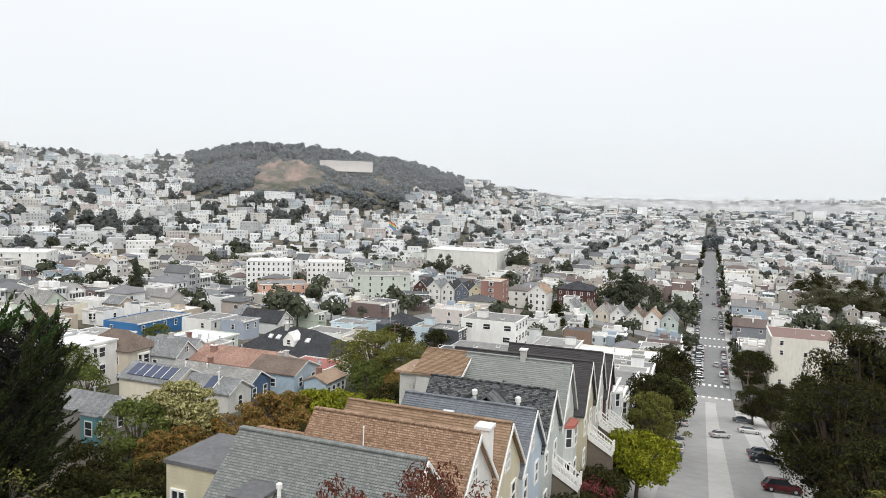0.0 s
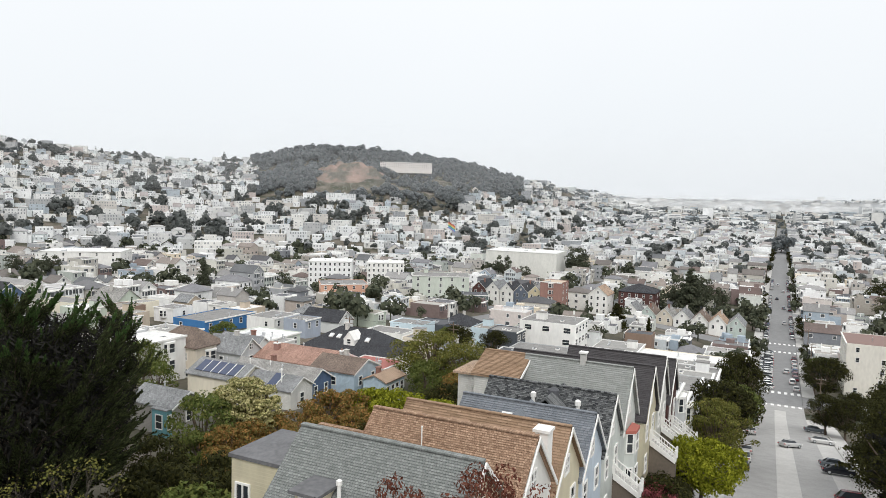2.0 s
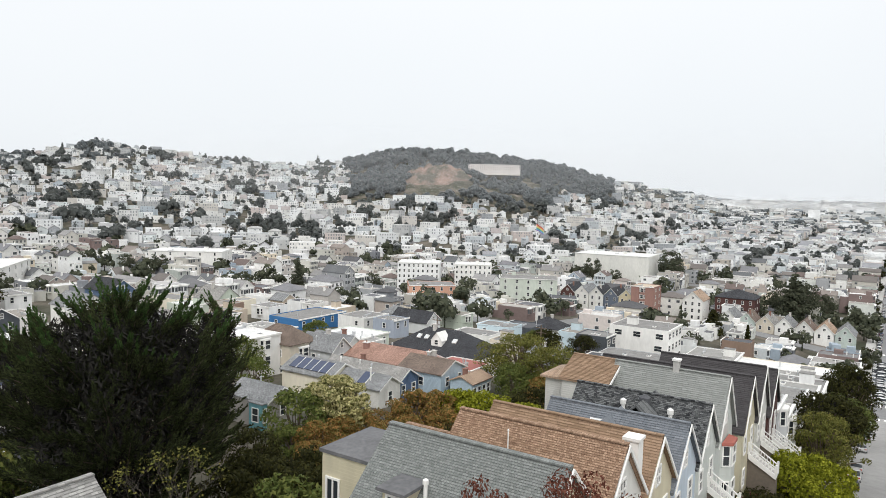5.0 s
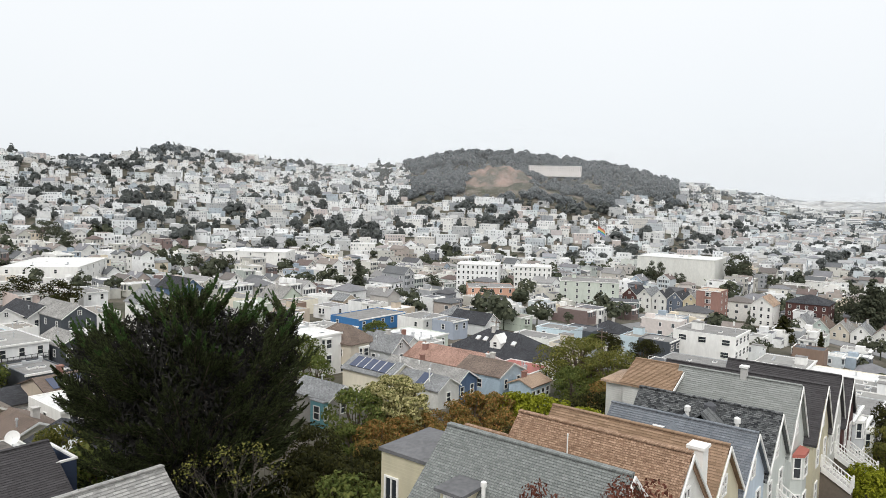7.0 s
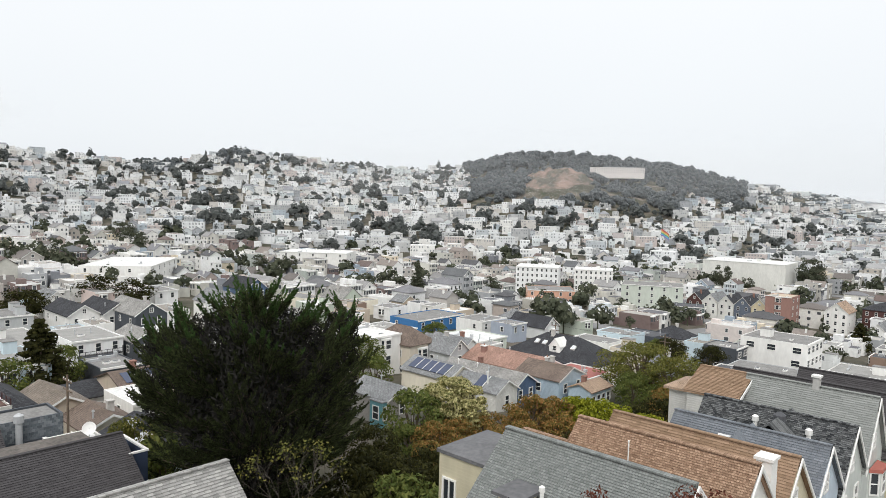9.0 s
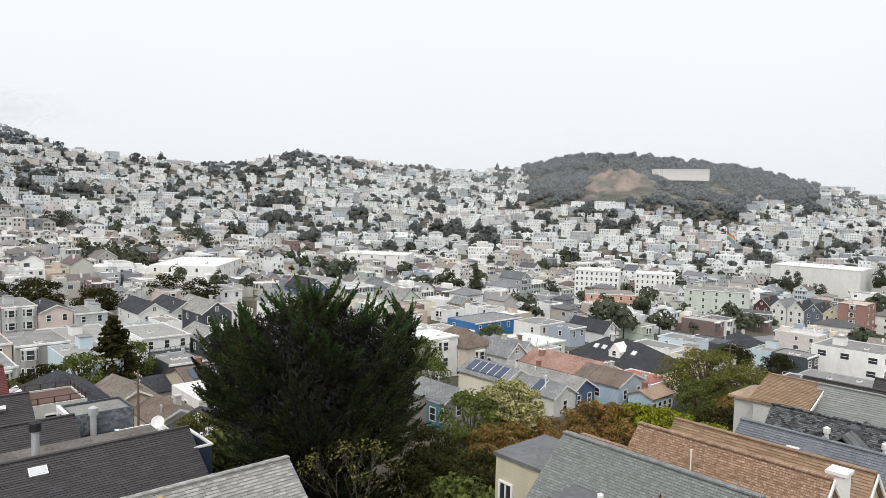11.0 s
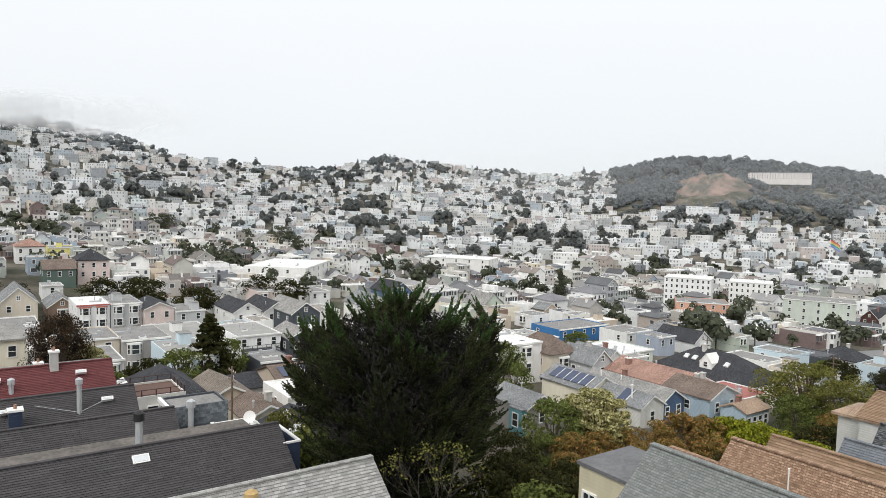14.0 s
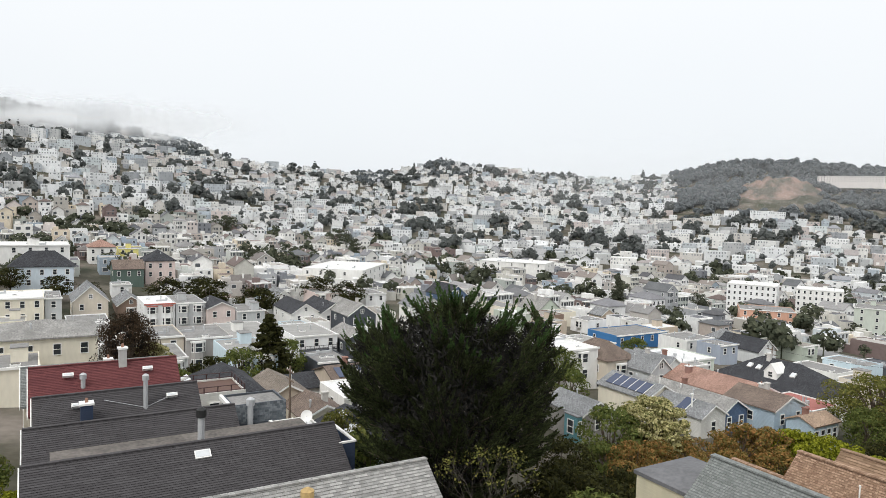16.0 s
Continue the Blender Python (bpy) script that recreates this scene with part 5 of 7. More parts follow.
house(-19, 130, 14, 19, 11.0, 90, "flat", WHITE, plain("pale_gravel_roof", (0.30, 0.295, 0.28)), label="white apartment block with pale flat roof", base=13.5, clutter=9)
house(-20, 148, 15, 21, 11.5, 90, "flat", paint("bright_stucco", (0.80, 0.80, 0.79)), GREYROOF, label="white apartment block with roof terrace", base=10.0, clutter=9)
house(-20, 166, 15, 21, 12.0, 90, "flat", WHITE, plain("pale_gravel_roof", (0.30, 0.295, 0.28)), label="white corner block with flat roof", base=6.5, clutter=8)
house(-21, 185, 18, 23, 12.5, 90, "flat", paint("cream_stucco", (0.74, 0.69, 0.57)), WHITEROOF, label="cream corner block with flat roof and vents", base=3.5, clutter=6)
house(-45, 140, 12, 20, 8.5, 90, "flat", WHITE, DARKROOF, label="white house with long dark flat roof", base=14.0, clutter=4)
house(-46, 154, 12, 20, 8.0, 90, "flat", paint("grey_stucco", (0.50, 0.51, 0.51)), GREYROOF, label="grey house with railed roof terrace", base=13.0, clutter=4)

# back additions and roof gear of the row
annexe = house(-22.7, 29.7, 4.2, 5.8, 9.3, 90, "hip", SIDING["cream"], plain("lead_roof", (0.13, 0.13, 0.135), 0.7, amount=0.35), 0.4, "pale yellow clapboard addition with lead-grey roof", base=32.6, sides=("back",), over=0.12, clutter=0)
put_window(annexe, "left", -2.1, 6.4, 4.2, 5.8, 0.8, 1.5, "slider")
house(-22.6, 34.3, 5.0, 3.9, 6.8, 90, "gable_y", SIDING["white"], SH["orange"], 2.3, "low orange-shingled rear wing of a cottage", base=32.6, sides=("back",), courses=SH["orange"], over=0.15)


def roof_vent(x, y, z, h, r, label, mat=METAL, cap=None):
    th = thing("roof_vent", x, y, z, 0, label, "vent", "roof vents and flues")
    part("pipe", Geo().tube((0, 0, -0.6), (0, 0, h), r, r, 10), mat, th)
    part("cap", Geo().tube((0, 0, h), (0, 0, h + 2.2 * r), r * 1.5, r * 1.5, 10).tube((0, 0, h + 2.2 * r), (0, 0, h + 2.9 * r), r * 1.5, r * 0.4, 10), cap or mat, th)
    return th


def chimney(x, y, z, w, d, h, mat, label, pots=1):
    th = thing("chimney", x, y, z, 0, label, "chimney")
    part("chimney_shaft", Geo().box(-w / 2, -d / 2, -2.5, w / 2, d / 2, h), mat, th)
    part("crown", Geo().box(-w / 2 - 0.1, -d / 2 - 0.1, h, w / 2 + 0.1, d / 2 + 0.1, h + 0.16), TRIM, th)
    for i in range(pots):
        part("pot", Geo().tube((0, (i - (pots - 1) / 2) * 0.5, h + 0.16), (0, (i - (pots - 1) / 2) * 0.5, h + 0.5), 0.13, 0.11, 8), plain("clay_pot", (0.30, 0.17, 0.12), 0.9), th)
    return th


def skylight(x, y, z, w, d, pitch, turn, label="white-framed skylight set in the roof"):
    th = tagged(new("skylight"), label, "skylight", "roof skylights")
    th.matrix_basis = pose(x, y, z, 0, 0, turn) @ pose(0, 0, 0, pitch, 0, 0)
    part("frame", Geo().box(-w / 2, -d / 2, -0.1, w / 2, d / 2, 0.2), TRIM, th)
    part("pane", Geo().box(-w / 2 + 0.08, -d / 2 + 0.08, 0.19, w / 2 - 0.08, d / 2 - 0.08, 0.225), plain("skylight_dome", (0.62, 0.64, 0.65), 0.25), th)
    return th


def slope_z(apex, rise, half, off):
    """Height of a gabled roof's skin at a distance from its ridge."""
    return apex + 0.2 - rise * off / half


chimney(-11.5, 37.6, 40.6, 0.8, 0.9, 2.2, TRIM, "tall white-painted chimney on the cottage", 0)
chimney(-15.2, 60.9, 41.2, 0.5, 0.5, 1.1, CONCRETE, "grey chimney astride the roof ridge", 0)
roof_vent(-17.0, 34.3 - 1.3, slope_z(43.4, 3.4, 3.3, 1.3), 1.1, 0.035, "thin white vent pipe on the orange roof", TRIM)
roof_vent(-17.2, 54.2 - 1.2, slope_z(40.7, 3.7, 3.3, 1.2), 0.45, 0.16, "white turbine vent on the slate roof", TRIM)
roof_vent(-13.5, 54.2 - 1.3, slope_z(40.7, 3.7, 3.3, 1.3), 0.45, 0.16, "white turbine vent on the slate roof", TRIM)
roof_vent(-15.6, 54.2 - 0.9, slope_z(40.7, 3.7, 3.3, 0.9), 0.2, 0.3, "low dark round vent on the slate roof", DARKROOF)
roof_vent(-16.4, 26.8 - 2.6, slope_z(44.6, 3.3, 3.6, 2.6), 1.1, 0.09, "white lantern-topped flue on the grey roof", TRIM)
skylight(-17.0, 47.5 - 1.2, slope_z(41.0, 3.4, 3.3, 1.2), 0.9, 1.2, 46, 0)
skylight(-14.8, 47.5 - 1.1, slope_z(41.0, 3.4, 3.3, 1.1), 0.8, 0.3, 46, 0)


def dormer(x, y, z, w, label, wall, roofm, turn=0):
    """A small dormer that looks to -y when not turned."""
    th = thing("dormer", x, y, z, turn, label, "dormer")
    part("cheek_wall", Geo().box(-w / 2, -1.0, -0.9, w / 2, 2.2, 0.9), wall, th)
    part("roof", Geo().box(-w / 2 - 0.2, -1.25, 0.9, w / 2 + 0.2, 2.4, 1.05), roofm, th)
    part("window", window_mesh(w - 0.6, 1.0, "slider"), None, th, at=pose(0, -1.0, -0.3))
    return th


dormer(-17.6, 26.8 - 2.35, 42.2, 1.15, "flat-topped dormer with white window in the grey roof", SIDING["cream"], plain("lead_roof", (0.2, 0.2, 0.21)))
# small cross gables on the slate and blue roofs
for x, y, z, mat in ((-15.6, 54.2, 40.0, SH["slate"]), (-16.2, 47.5, 40.2, SH["blue"])):
    th = thing("cross_gable", x, y, z, 0, "small shingled cross gable breaking the ridge", "roof gable", "cross gables")
    part("roof", gable_roof(5.0, 2.4, 1.1, 0.1), mat, th, at=pose(0, -0.6, -0.6, 0, 0, 90))


def stoop(x, y, z_top, z_low, width, label):
    """Front steps that run down towards the street, with white balustrades."""
    n = max(4, int((z_top - z_low) / 0.18))
    run = 0.27
    th = thing("front_steps", x, y, z_low, 0, label, "steps", "front steps")
    part("landing", Geo().box(-1.2, -width / 2, z_top - z_low - 0.15, 0, width / 2, z_top - z_low), CONCRETE, th)
    tread = Geo().box(0, -width / 2, -0.18, run + 0.02, width / 2, 0).mesh("step", [CONCRETE])
    post = Geo().box(-0.03, -0.03, 0, 0.03, 0.03, 0.85).mesh("baluster", [TRIM])
    for i in range(n):
        zz = z_top - z_low - (i + 1) * 0.18
        part("step", tread, None, th, at=pose(i * run, 0, zz))
        for s in (-1, 1):
            part("baluster", post, None, th, at=pose(i * run + 0.13, s * (width / 2 - 0.05), zz))
    for s in (-1, 1):
        y1 = s * (width / 2 - 0.05)
        h = z_top - z_low
        a, b = Vector((0, y1, h + 0.7)), Vector((n * run, y1, h - n * 0.18 + 0.7))
        part("handrail", Geo().add([(a.x, a.y - .05, a.z), (b.x, b.y - .05, b.z), (b.x, b.y + .05, b.z), (a.x, a.y + .05, a.z), (a.x, a.y - .05, a.z + .1), (b.x, b.y - .05, b.z + .1), (b.x, b.y + .05, b.z + .1), (a.x, a.y + .05, a.z + .1)],
             [(3, 2, 1, 0), (4, 5, 6, 7), (0, 1, 5, 4), (1, 2, 6, 5), (2, 3, 7, 6), (3, 0, 4, 7)]), TRIM, th)
        part("stringer", Geo().add([(0, y1 - .06, h - .5), (n * run, y1 - .06, h - n * .18 - .3), (n * run, y1 + .06, h - n * .18 - .3), (0, y1 + .06, h - .5), (0, y1 - .06, h + .05), (n * run, y1 - .06, h - n * .18 + .12), (n * run, y1 + .06, h - n * .18 + .12), (0, y1 + .06, h + .05)],
             [(3, 2, 1, 0), (4, 5, 6, 7), (0, 1, 5, 4), (1, 2, 6, 5), (2, 3, 7, 6), (3, 0, 4, 7)]), TRIM, th)
    # the solid brown base that carries the flight
    top, foot, e = z_top - z_low, land(x + n * run, y) - z_low - 0.5, width / 2 - 0.14
    side = [(-1.1, top - .2), (0, top - .2), (n * run, top - n * .18 - .2), (n * run, foot), (-1.1, foot)]
    part("base_wall", Geo().add([(px, sy * e, pz) for sy in (-1, 1) for px, pz in side], [(0, 1, 2, 3, 4), (9, 8, 7, 6, 5)] + [(k, k + 5, (k + 1) % 5 + 5, (k + 1) % 5) for k in range(5)]), plain("brown_stucco_base", (0.15, 0.125, 0.10), 0.9, amount=0.2), th)
    newel = Geo().box(-0.09, -0.09, 0, 0.09, 0.09, 1.1).mesh("newel_post", [TRIM])
    for px, pz in ((0.0, top), (n * run, top - n * .18)):
        for sy in (-1, 1):
            part("newel_post", newel, None, th, at=pose(px, sy * (width / 2 - 0.05), pz - 0.05))
    return th


for y, zt, drop, x in ((55.6, 34.2, 1.5, -10.95), (68.6, 33.0, 1.7, -10.15), (75.2, 32.4, 1.8, -10.05), (81.8, 30.8, 1.8, -9.85)):
    stoop(x, y, zt, zt - drop, 1.2, "white-balustraded wooden steps down to the pavement")

# ---- dark-roofed houses along the upper lane ----
def lane_house(x, y0, y1, ridge, rise, shingles, wall, label, w=7.4, base=None):
    b = (land(x, y0) if base is None else base)
    return house(x, (y0 + y1) / 2, w, y1 - y0, ridge - rise - b, 0, "gable_y", wall, shingles, rise, label, base=b, over=0.25, courses=shingles, sides=("front", "back"), group="upper lane houses", seed=int(-x))


lane_house(-32.0, 1.5, 18.0, 41.9, 3.6, SH["light"], SIDING["slate"], "house with weathered pale grey shingle roof", 9.2, 31.0)
lane_house(-48.6, -0.6, 19.3, 38.9, 2.9, SH["dark"], SIDING["navy"], "navy house with charcoal shingle roof and white eaves", 8.4, 28.5)
lane_house(-57.4, -0.6, 14.0, 38.6, 3.0, SH["dark"], SIDING["white"], "white house with charcoal shingle roof", 7.4, 28.5)
lane_house(-65.2, 0.0, 12.5, 38.8, 3.0, SH["dark"], SIDING["cream"], "cream house with charcoal shingle roof and tall flues", 7.4, 28.5)
lane_house(-72.9, -0.3, 12.0, 39.6, 3.2, SH["red"], SIDING["white"], "white house with dark red shingle roof", 7.4, 28.8)
lane_house(-80.5, -1.0, 12.5, 38.0, 2.8, SH["grey"], SIDING["tan"], "tan house with grey shingle roof", 7.0, 28.8)
tagged(part("roof_deck", Geo().box(-53.6, 0.8, 36.0, -50.6, 18.6, 38.1), plain("brown_tar_roof", (0.13, 0.116, 0.104), 0.9, amount=0.5)), "long brownish tar-paper roof deck between two ridges", "roof deck")
rear_wing = house(-59.6, 16.5, 3.6, 4.6, 10.1, 0, "flat", SIDING["slate"], GREYROOF, label="rear wing clad in blue-grey shingles", base=28.4, sides=("back",), clutter=0)
wall_tabs = Geo()
for k in range(13):
    for n in range(16):
        y = -2.28 + n * 0.29 - 0.14 * (k % 2)
        wall_tabs.box(1.8, max(-2.29, y), 7.4 + k * 0.205, 1.825 + 0.012 * ((n * 7 + k * 3) % 3), min(2.29, y + 0.275), 7.6 + k * 0.205)
part("wall_shingles", wall_tabs, WALL_TABS, rear_wing, "staggered blue-grey wall shingles")
house(-56.8, 16.2, 1.9, 3.9, 8.5, 0, "flat", SIDING["slate"], DARKROOF, label="low slate-grey lean-to beside the shingled wing", base=28.4, sides=(), clutter=0)
house(-72.9, 21.0, 4.6, 3.0, 3.9, 0, "gable_x", SIDING["white"], SH["light"], 1.6, "small rear cottage with pale shingle roof", base=27.5)
balcony = thing("balcony_wing", -49.0, 20.02, 28.5, 0, "navy rear balcony wing with a thick white rim", "balcony")
part("wall", flat_body(4.0, 1.3, 9.4, 0.7), SIDING["navy"], balcony)
part("deck", Geo().box(-1.82, -0.47, 8.66, 1.82, 0.47, 8.74), DARKROOF, balcony)
for x0, y0, x1, y1 in ((-2.06, 0.5, 2.06, 0.72), (1.86, -0.66, 2.06, 0.5), (-2.06, -0.66, -1.86, 0.5)):
    part("rim", Geo().box(x0, y0, 9.4, x1, y1, 9.53), TRIM, balcony)
part("corner_board", Geo().box(1.96, 0.58, 0, 2.06, 0.7, 7.3), TRIM, balcony)
roof_vent(-31.0, 11.2, 41.1, 0.45, 0.22, "squat flue with a rusty yellow mushroom cap", DARKROOF, plain("rusty_cap", (0.46, 0.32, 0.14), 0.8, amount=0.4))
roof_vent(-63.5, 8.2, 37.2, 2.8, 0.19, "tall galvanised flue braced with guy rods", METAL)
roof_vent(-70.9, 3.8, 37.7, 1.1, 0.2, "galvanised flue with bent cap", METAL)
roof_vent(-50.2, 10.15, 38.4, 1.9, 0.24, "big galvanised flue with black cap", METAL, plain("black_flue_cap", (0.02, 0.02, 0.02), 0.6))
roof_vent(-57.4, 15.6, 36.9, 1.6, 0.24, "grey galvanised duct beside the rear wing", METAL)
chimney(-72.6, 7.3, 39.4, 0.7, 0.7, 1.6, CONCRETE, "pale chimney with white lantern pot on red roof")
chimney(-74.6, 6.2, 38.6, 0.7, 0.7, 1.0, paint("dark_brick", (0.05, 0.04, 0.04)), "black chimney stack behind the red roof")
chimney(-62.6, 3.6, 37.6, 0.9, 0.9, 1.1, SIDING["navy"], "navy-painted chimney with white crown")
skylight(-47.7, 9.75, 38.4, 1.05, 0.65, 34.6, 90, "white plastic skylight on the charcoal roof")
for x, y, z in ((-63.8, 3.0, 38.3), (-63.9, 10.4, 38.3), (-71.5, 2.6, 39.1), (-71.5, 9.4, 39.1)):
    skylight(x, y, z, 0.9, 0.34, 39, 90, "white low skylight box on the shingles")
for a, b in (((-63.5, 8.2, 37.6), (-64.0, 10.9, 38.5)), ((-63.5, 8.2, 37.6), (-64.0, 5.0, 38.5))):
    tagged(part("guy_rod", Geo().tube(a, b, 0.025, 0.025, 5), METAL), "thin steel guy rod bracing the flue", "rod", "guy rods")
def deck_rail(x0, y0, x1, y1, z):
    """Dark posts and rails along one edge of the roof deck."""
    th = thing("deck_railing", x0, y0, z, 0, "dark wooden railing round the red-brown roof deck", "railing", "deck railings")
    wood = plain("dark_rail", (0.06, 0.03, 0.03))
    dx, dy = x1 - x0, y1 - y0
    n = max(2, int(math.hypot(dx, dy) / 1.1))
    post = Geo().box(-.05, -.05, 0, .05, .05, 1.05).mesh("post", [wood])
    for i in range(n + 1):
        part("post", post, None, th, at=pose(dx * i / n, dy * i / n, 0))
    for h in (.5, 1.0):
        part("rail", Geo().tube((0, 0, h), (dx, dy, h), .04, .04, 4), wood, th)


house(-73.4, 15.9, 5.6, 5.6, 8.2, 0, "flat", SIDING["white"], plain("brown_deck", (0.12, 0.07, 0.055), 0.8), label="white rear wing with a red-brown roof deck", base=28.0, clutter=0, sides=("right",))
deck_rail(-76.1, 13.2, -76.1, 18.6, 35.8)
deck_rail(-76.1, 18.6, -70.7, 18.6, 35.8)
deck_rail(-70.7, 18.6, -70.7, 13.2, 35.8)
stair = thing("outside_stair", -69.9, 18.4, 32.6, -90, "white wooden outside stair climbing to the roof deck", "stair")
for k in range(17):
    part("step", Geo().box(-0.55, k * 0.25, k * 0.19, 0.55, k * 0.25 + 0.3, k * 0.19 + 0.05), TRIM, stair)
for u in (-0.6, 0.6):
    part("stringer", Geo().add([(u + e, y, z) for e in (-.04, .04) for y, z in ((0, -.25), (4.3, 3.0), (4.3, 4.3), (0, 1.0))], [(0, 1, 2, 3), (7, 6, 5, 4), (0, 4, 5, 1), (1, 5, 6, 2), (2, 6, 7, 3), (3, 7, 4, 0)]), TRIM, stair)

# ---- back-yard houses between the lane and the valley ----
GR, WE, BR = shingle("grey_shingles", (0.20, 0.205, 0.208), (0.27, 0.275, 0.278)), shingle("weathered_shingles", (0.24, 0.235, 0.225), (0.33, 0.32, 0.30)), shingle("brown_shingles", (0.155, 0.12, 0.10), (0.205, 0.16, 0.132))
DSH = shingle("dark_shingles", (0.04, 0.041, 0.046), (0.068, 0.07, 0.076))
REDSH = shingle("terracotta_shingles", (0.30, 0.18, 0.14), (0.39, 0.25, 0.20))
BEIGE = shingle("beige_shingles", (0.18, 0.152, 0.125), (0.235, 0.2, 0.168))
TANSH = shingle("tan_shingles", (0.34, 0.245, 0.175), (0.42, 0.31, 0.23))
house(-72.2, 88.6, 5.6, 9.4, 2.9, 90, "gable_y", SIDING["white"], GR, 1.6, "white cottage with grey shingle roof and vent pipe", base=22.0)
house(-82.5, 88.0, 7.2, 11.0, 3.5, 90, "gable_y", paint("cream_stucco", (0.74, 0.69, 0.57)), GR, 1.8, "cream cottage with solar panels on grey roof", base=22.0, seed=5)
house(-76.5, 94.4, 5.8, 17.0, 3.2, 90, "gable_y", SIDING["denim"], WE, 1.7, "denim-blue cottage with weathered grey roof", base=21.6)
house(-68.0, 101.6, 8.0, 9.0, 4.4, 90, "gable_y", SIDING["sky"], BR, 1.7, "sky-blue house with brown shingle roof", base=21.2)
house(-60.2, 102.0, 6.2, 4.4, 3.6, 90, "gable_x", SIDING["sky"], TANSH, 0.9, "low sky-blue wing with tan roof", base=21.0, count=4)
house(-80.5, 107.0, 9.6, 17.0, 3.9, 90, "gable_y", WHITE, REDSH, 2.0, "white house with long terracotta shingle roof", base=20.6)
house(-67.5, 110.5, 8.0, 9.0, 4.4, 90, "flat", WHITE, plain("red_tar_roof", (0.36, 0.14, 0.12), 0.9, amount=0.2), label="white house with brick-red flat roof", base=20.2)
house(-79.0, 122.5, 13.0, 21.0, 4.4, 90, "hip", WHITE, DSH, 4.2, "white house under a big charcoal hip roof", base=19.2)
cottage = house(-74.5, 67.8, 5.6, 8.0, 3.9, 90, "gable_y", paint("grey_board_siding", (0.36, 0.345, 0.32), boards=True), GR, 1.5, "grey board cottage with a teal side bay", base=23.4, sides=("front", "back"))
bay = part("bay", Geo().box(-3.75, -3.9, -0.5, -2.79, -1.3, 3.7), SIDING["teal"], cottage, "teal-painted box bay")
part("bay_roof", Geo().box(-3.9, -4.05, 3.7, -2.79, -1.15, 3.85), GR, bay)
part("window", window_mesh(1.1, 1.8), None, bay, at=pose(-3.75, -2.6, 1.2, 0, 0, -90))
part("window", window_mesh(0.5, 1.8), None, bay, at=pose(-3.27, -3.9, 1.2, 0, 0, 0))
house(-104.5, 90.0, 8.0, 12.0, 8.4, 90, "flat", WHITE, WHITEROOF, label="tall white house with cornice and white roof", base=20.6, bays=1)
house(-101.5, 97.6, 7.0, 11.0, 6.2, 90, "hip", paint("beige_stucco", (0.60, 0.54, 0.45)), BR, 3.0, "beige house with brown tiled mansard roof", base=20.4, bays=1)
house(-94.0, 101.6, 5.6, 9.0, 4.8, 90, "gable_y", paint("grey_stucco", (0.50, 0.51, 0.51)), GR, 2.4, "small grey cottage with peaked white-trimmed gable", base=20.8)
house(-96.5, 107.5, 5.6, 10.0, 4.6, 90, "gable_y", WHITE, GR, 2.0, "small white cottage with grey roof", base=20.4)
house(-103.0, 121.0, 11.0, 12.0, 5.4, 90, "flat", SIDING["green"], WHITEROOF, label="pale teal building with white roof", base=19.0)
house(-95.5, 117.5, 6.0, 3.6, 4.6, 90, "flat", WHITE, plain("pale_gravel_roof", (0.30, 0.295, 0.28)), label="low white building with gravel roof", base=19.6)
house(-119.0, 156.0, 7.0, 7.5, 5.0, 90, "flat", paint("blue_grey_stucco", (0.36, 0.40, 0.47)), GREYROOF, label="blue-grey box house with white windows", base=16.2)
house(-131.0, 158.0, 11.0, 10.0, 4.6, 90, "flat", WHITE, GREYROOF, label="white house with grey flat roof", base=16.0)
house(-146.0, 150.5, 20.0, 12.0, 4.0, 90, "flat", SIDING["cobalt"], GREYROOF, label="long cobalt-blue walled building with grey roof", base=16.2)
house(-53.1, 179.3, 13.0, 15.0, 9.6, 90, "flat", WHITE, GREYROOF, label="white three-storey apartment house with picture windows", base=14.5, clutter=3, ww=1.8)
house(-62.9, 169.7, 7.6, 8.0, 6.6, 90, "flat", SIDING["slate"], GREYROOF, label="black-clad house with white picture window", base=15.3, ww=1.8, wh=1.3)
house(-38.0, 170.0, 16.0, 12.0, 7.5, 90, "flat", paint("bright_stucco", (0.80, 0.80, 0.79)), WHITEROOF, label="white block with white roof terrace", base=10.5, clutter=4)
house(-38.0, 190.0, 14.0, 12.0, 8.5, 90, "flat", WHITE, plain("pale_gravel_roof", (0.30, 0.295, 0.28)), label="white block with pale flat roof", base=8.0, clutter=4)
house(-92.7, 21.6, 7.4, 10.0, 4.4, 90, "hip", WHITE, DSH, 2.6, "white cottage with dark hip roof and skylights", base=26.6)
house(-89.5, 28.0, 6.4, 9.0, 3.8, 90, "gable_y", paint("tan_stucco", (0.52, 0.44, 0.35)), BEIGE, 1.7, "tan cottage with beige shingle roof", base=26.6)
house(-81.0, 30.2, 5.6, 7.0, 3.3, 90, "gable_y", SIDING["tan"], BR, 1.3, "brown cottage with peaked porch gable", base=26.6)
cottage = house(-66.6, 31.0, 8.0, 13.6, 4.0, 90, "gable_y", SIDING["haze"], DSH, 1.6, "pale blue cottage with dark skylit roof", base=26.6, sides=("back",), clutter=0)
put_window(cottage, "front", 0.4, 1.7, 8.0, 13.6, 1.7, 1.4, "slider")
house(-97.0, 41.0, 7.0, 9.0, 4.2, 90, "gable_x", paint("tan_stucco", (0.52, 0.44, 0.35)), BR, 1.5, "low brick-brown shed house with solar panels", base=25.2)
house(-88.0, 38.0, 6.0, 9.0, 4.4, 90, "flat", WHITE, WHITEROOF, label="low white building with white sheeting on roof", base=25.6)
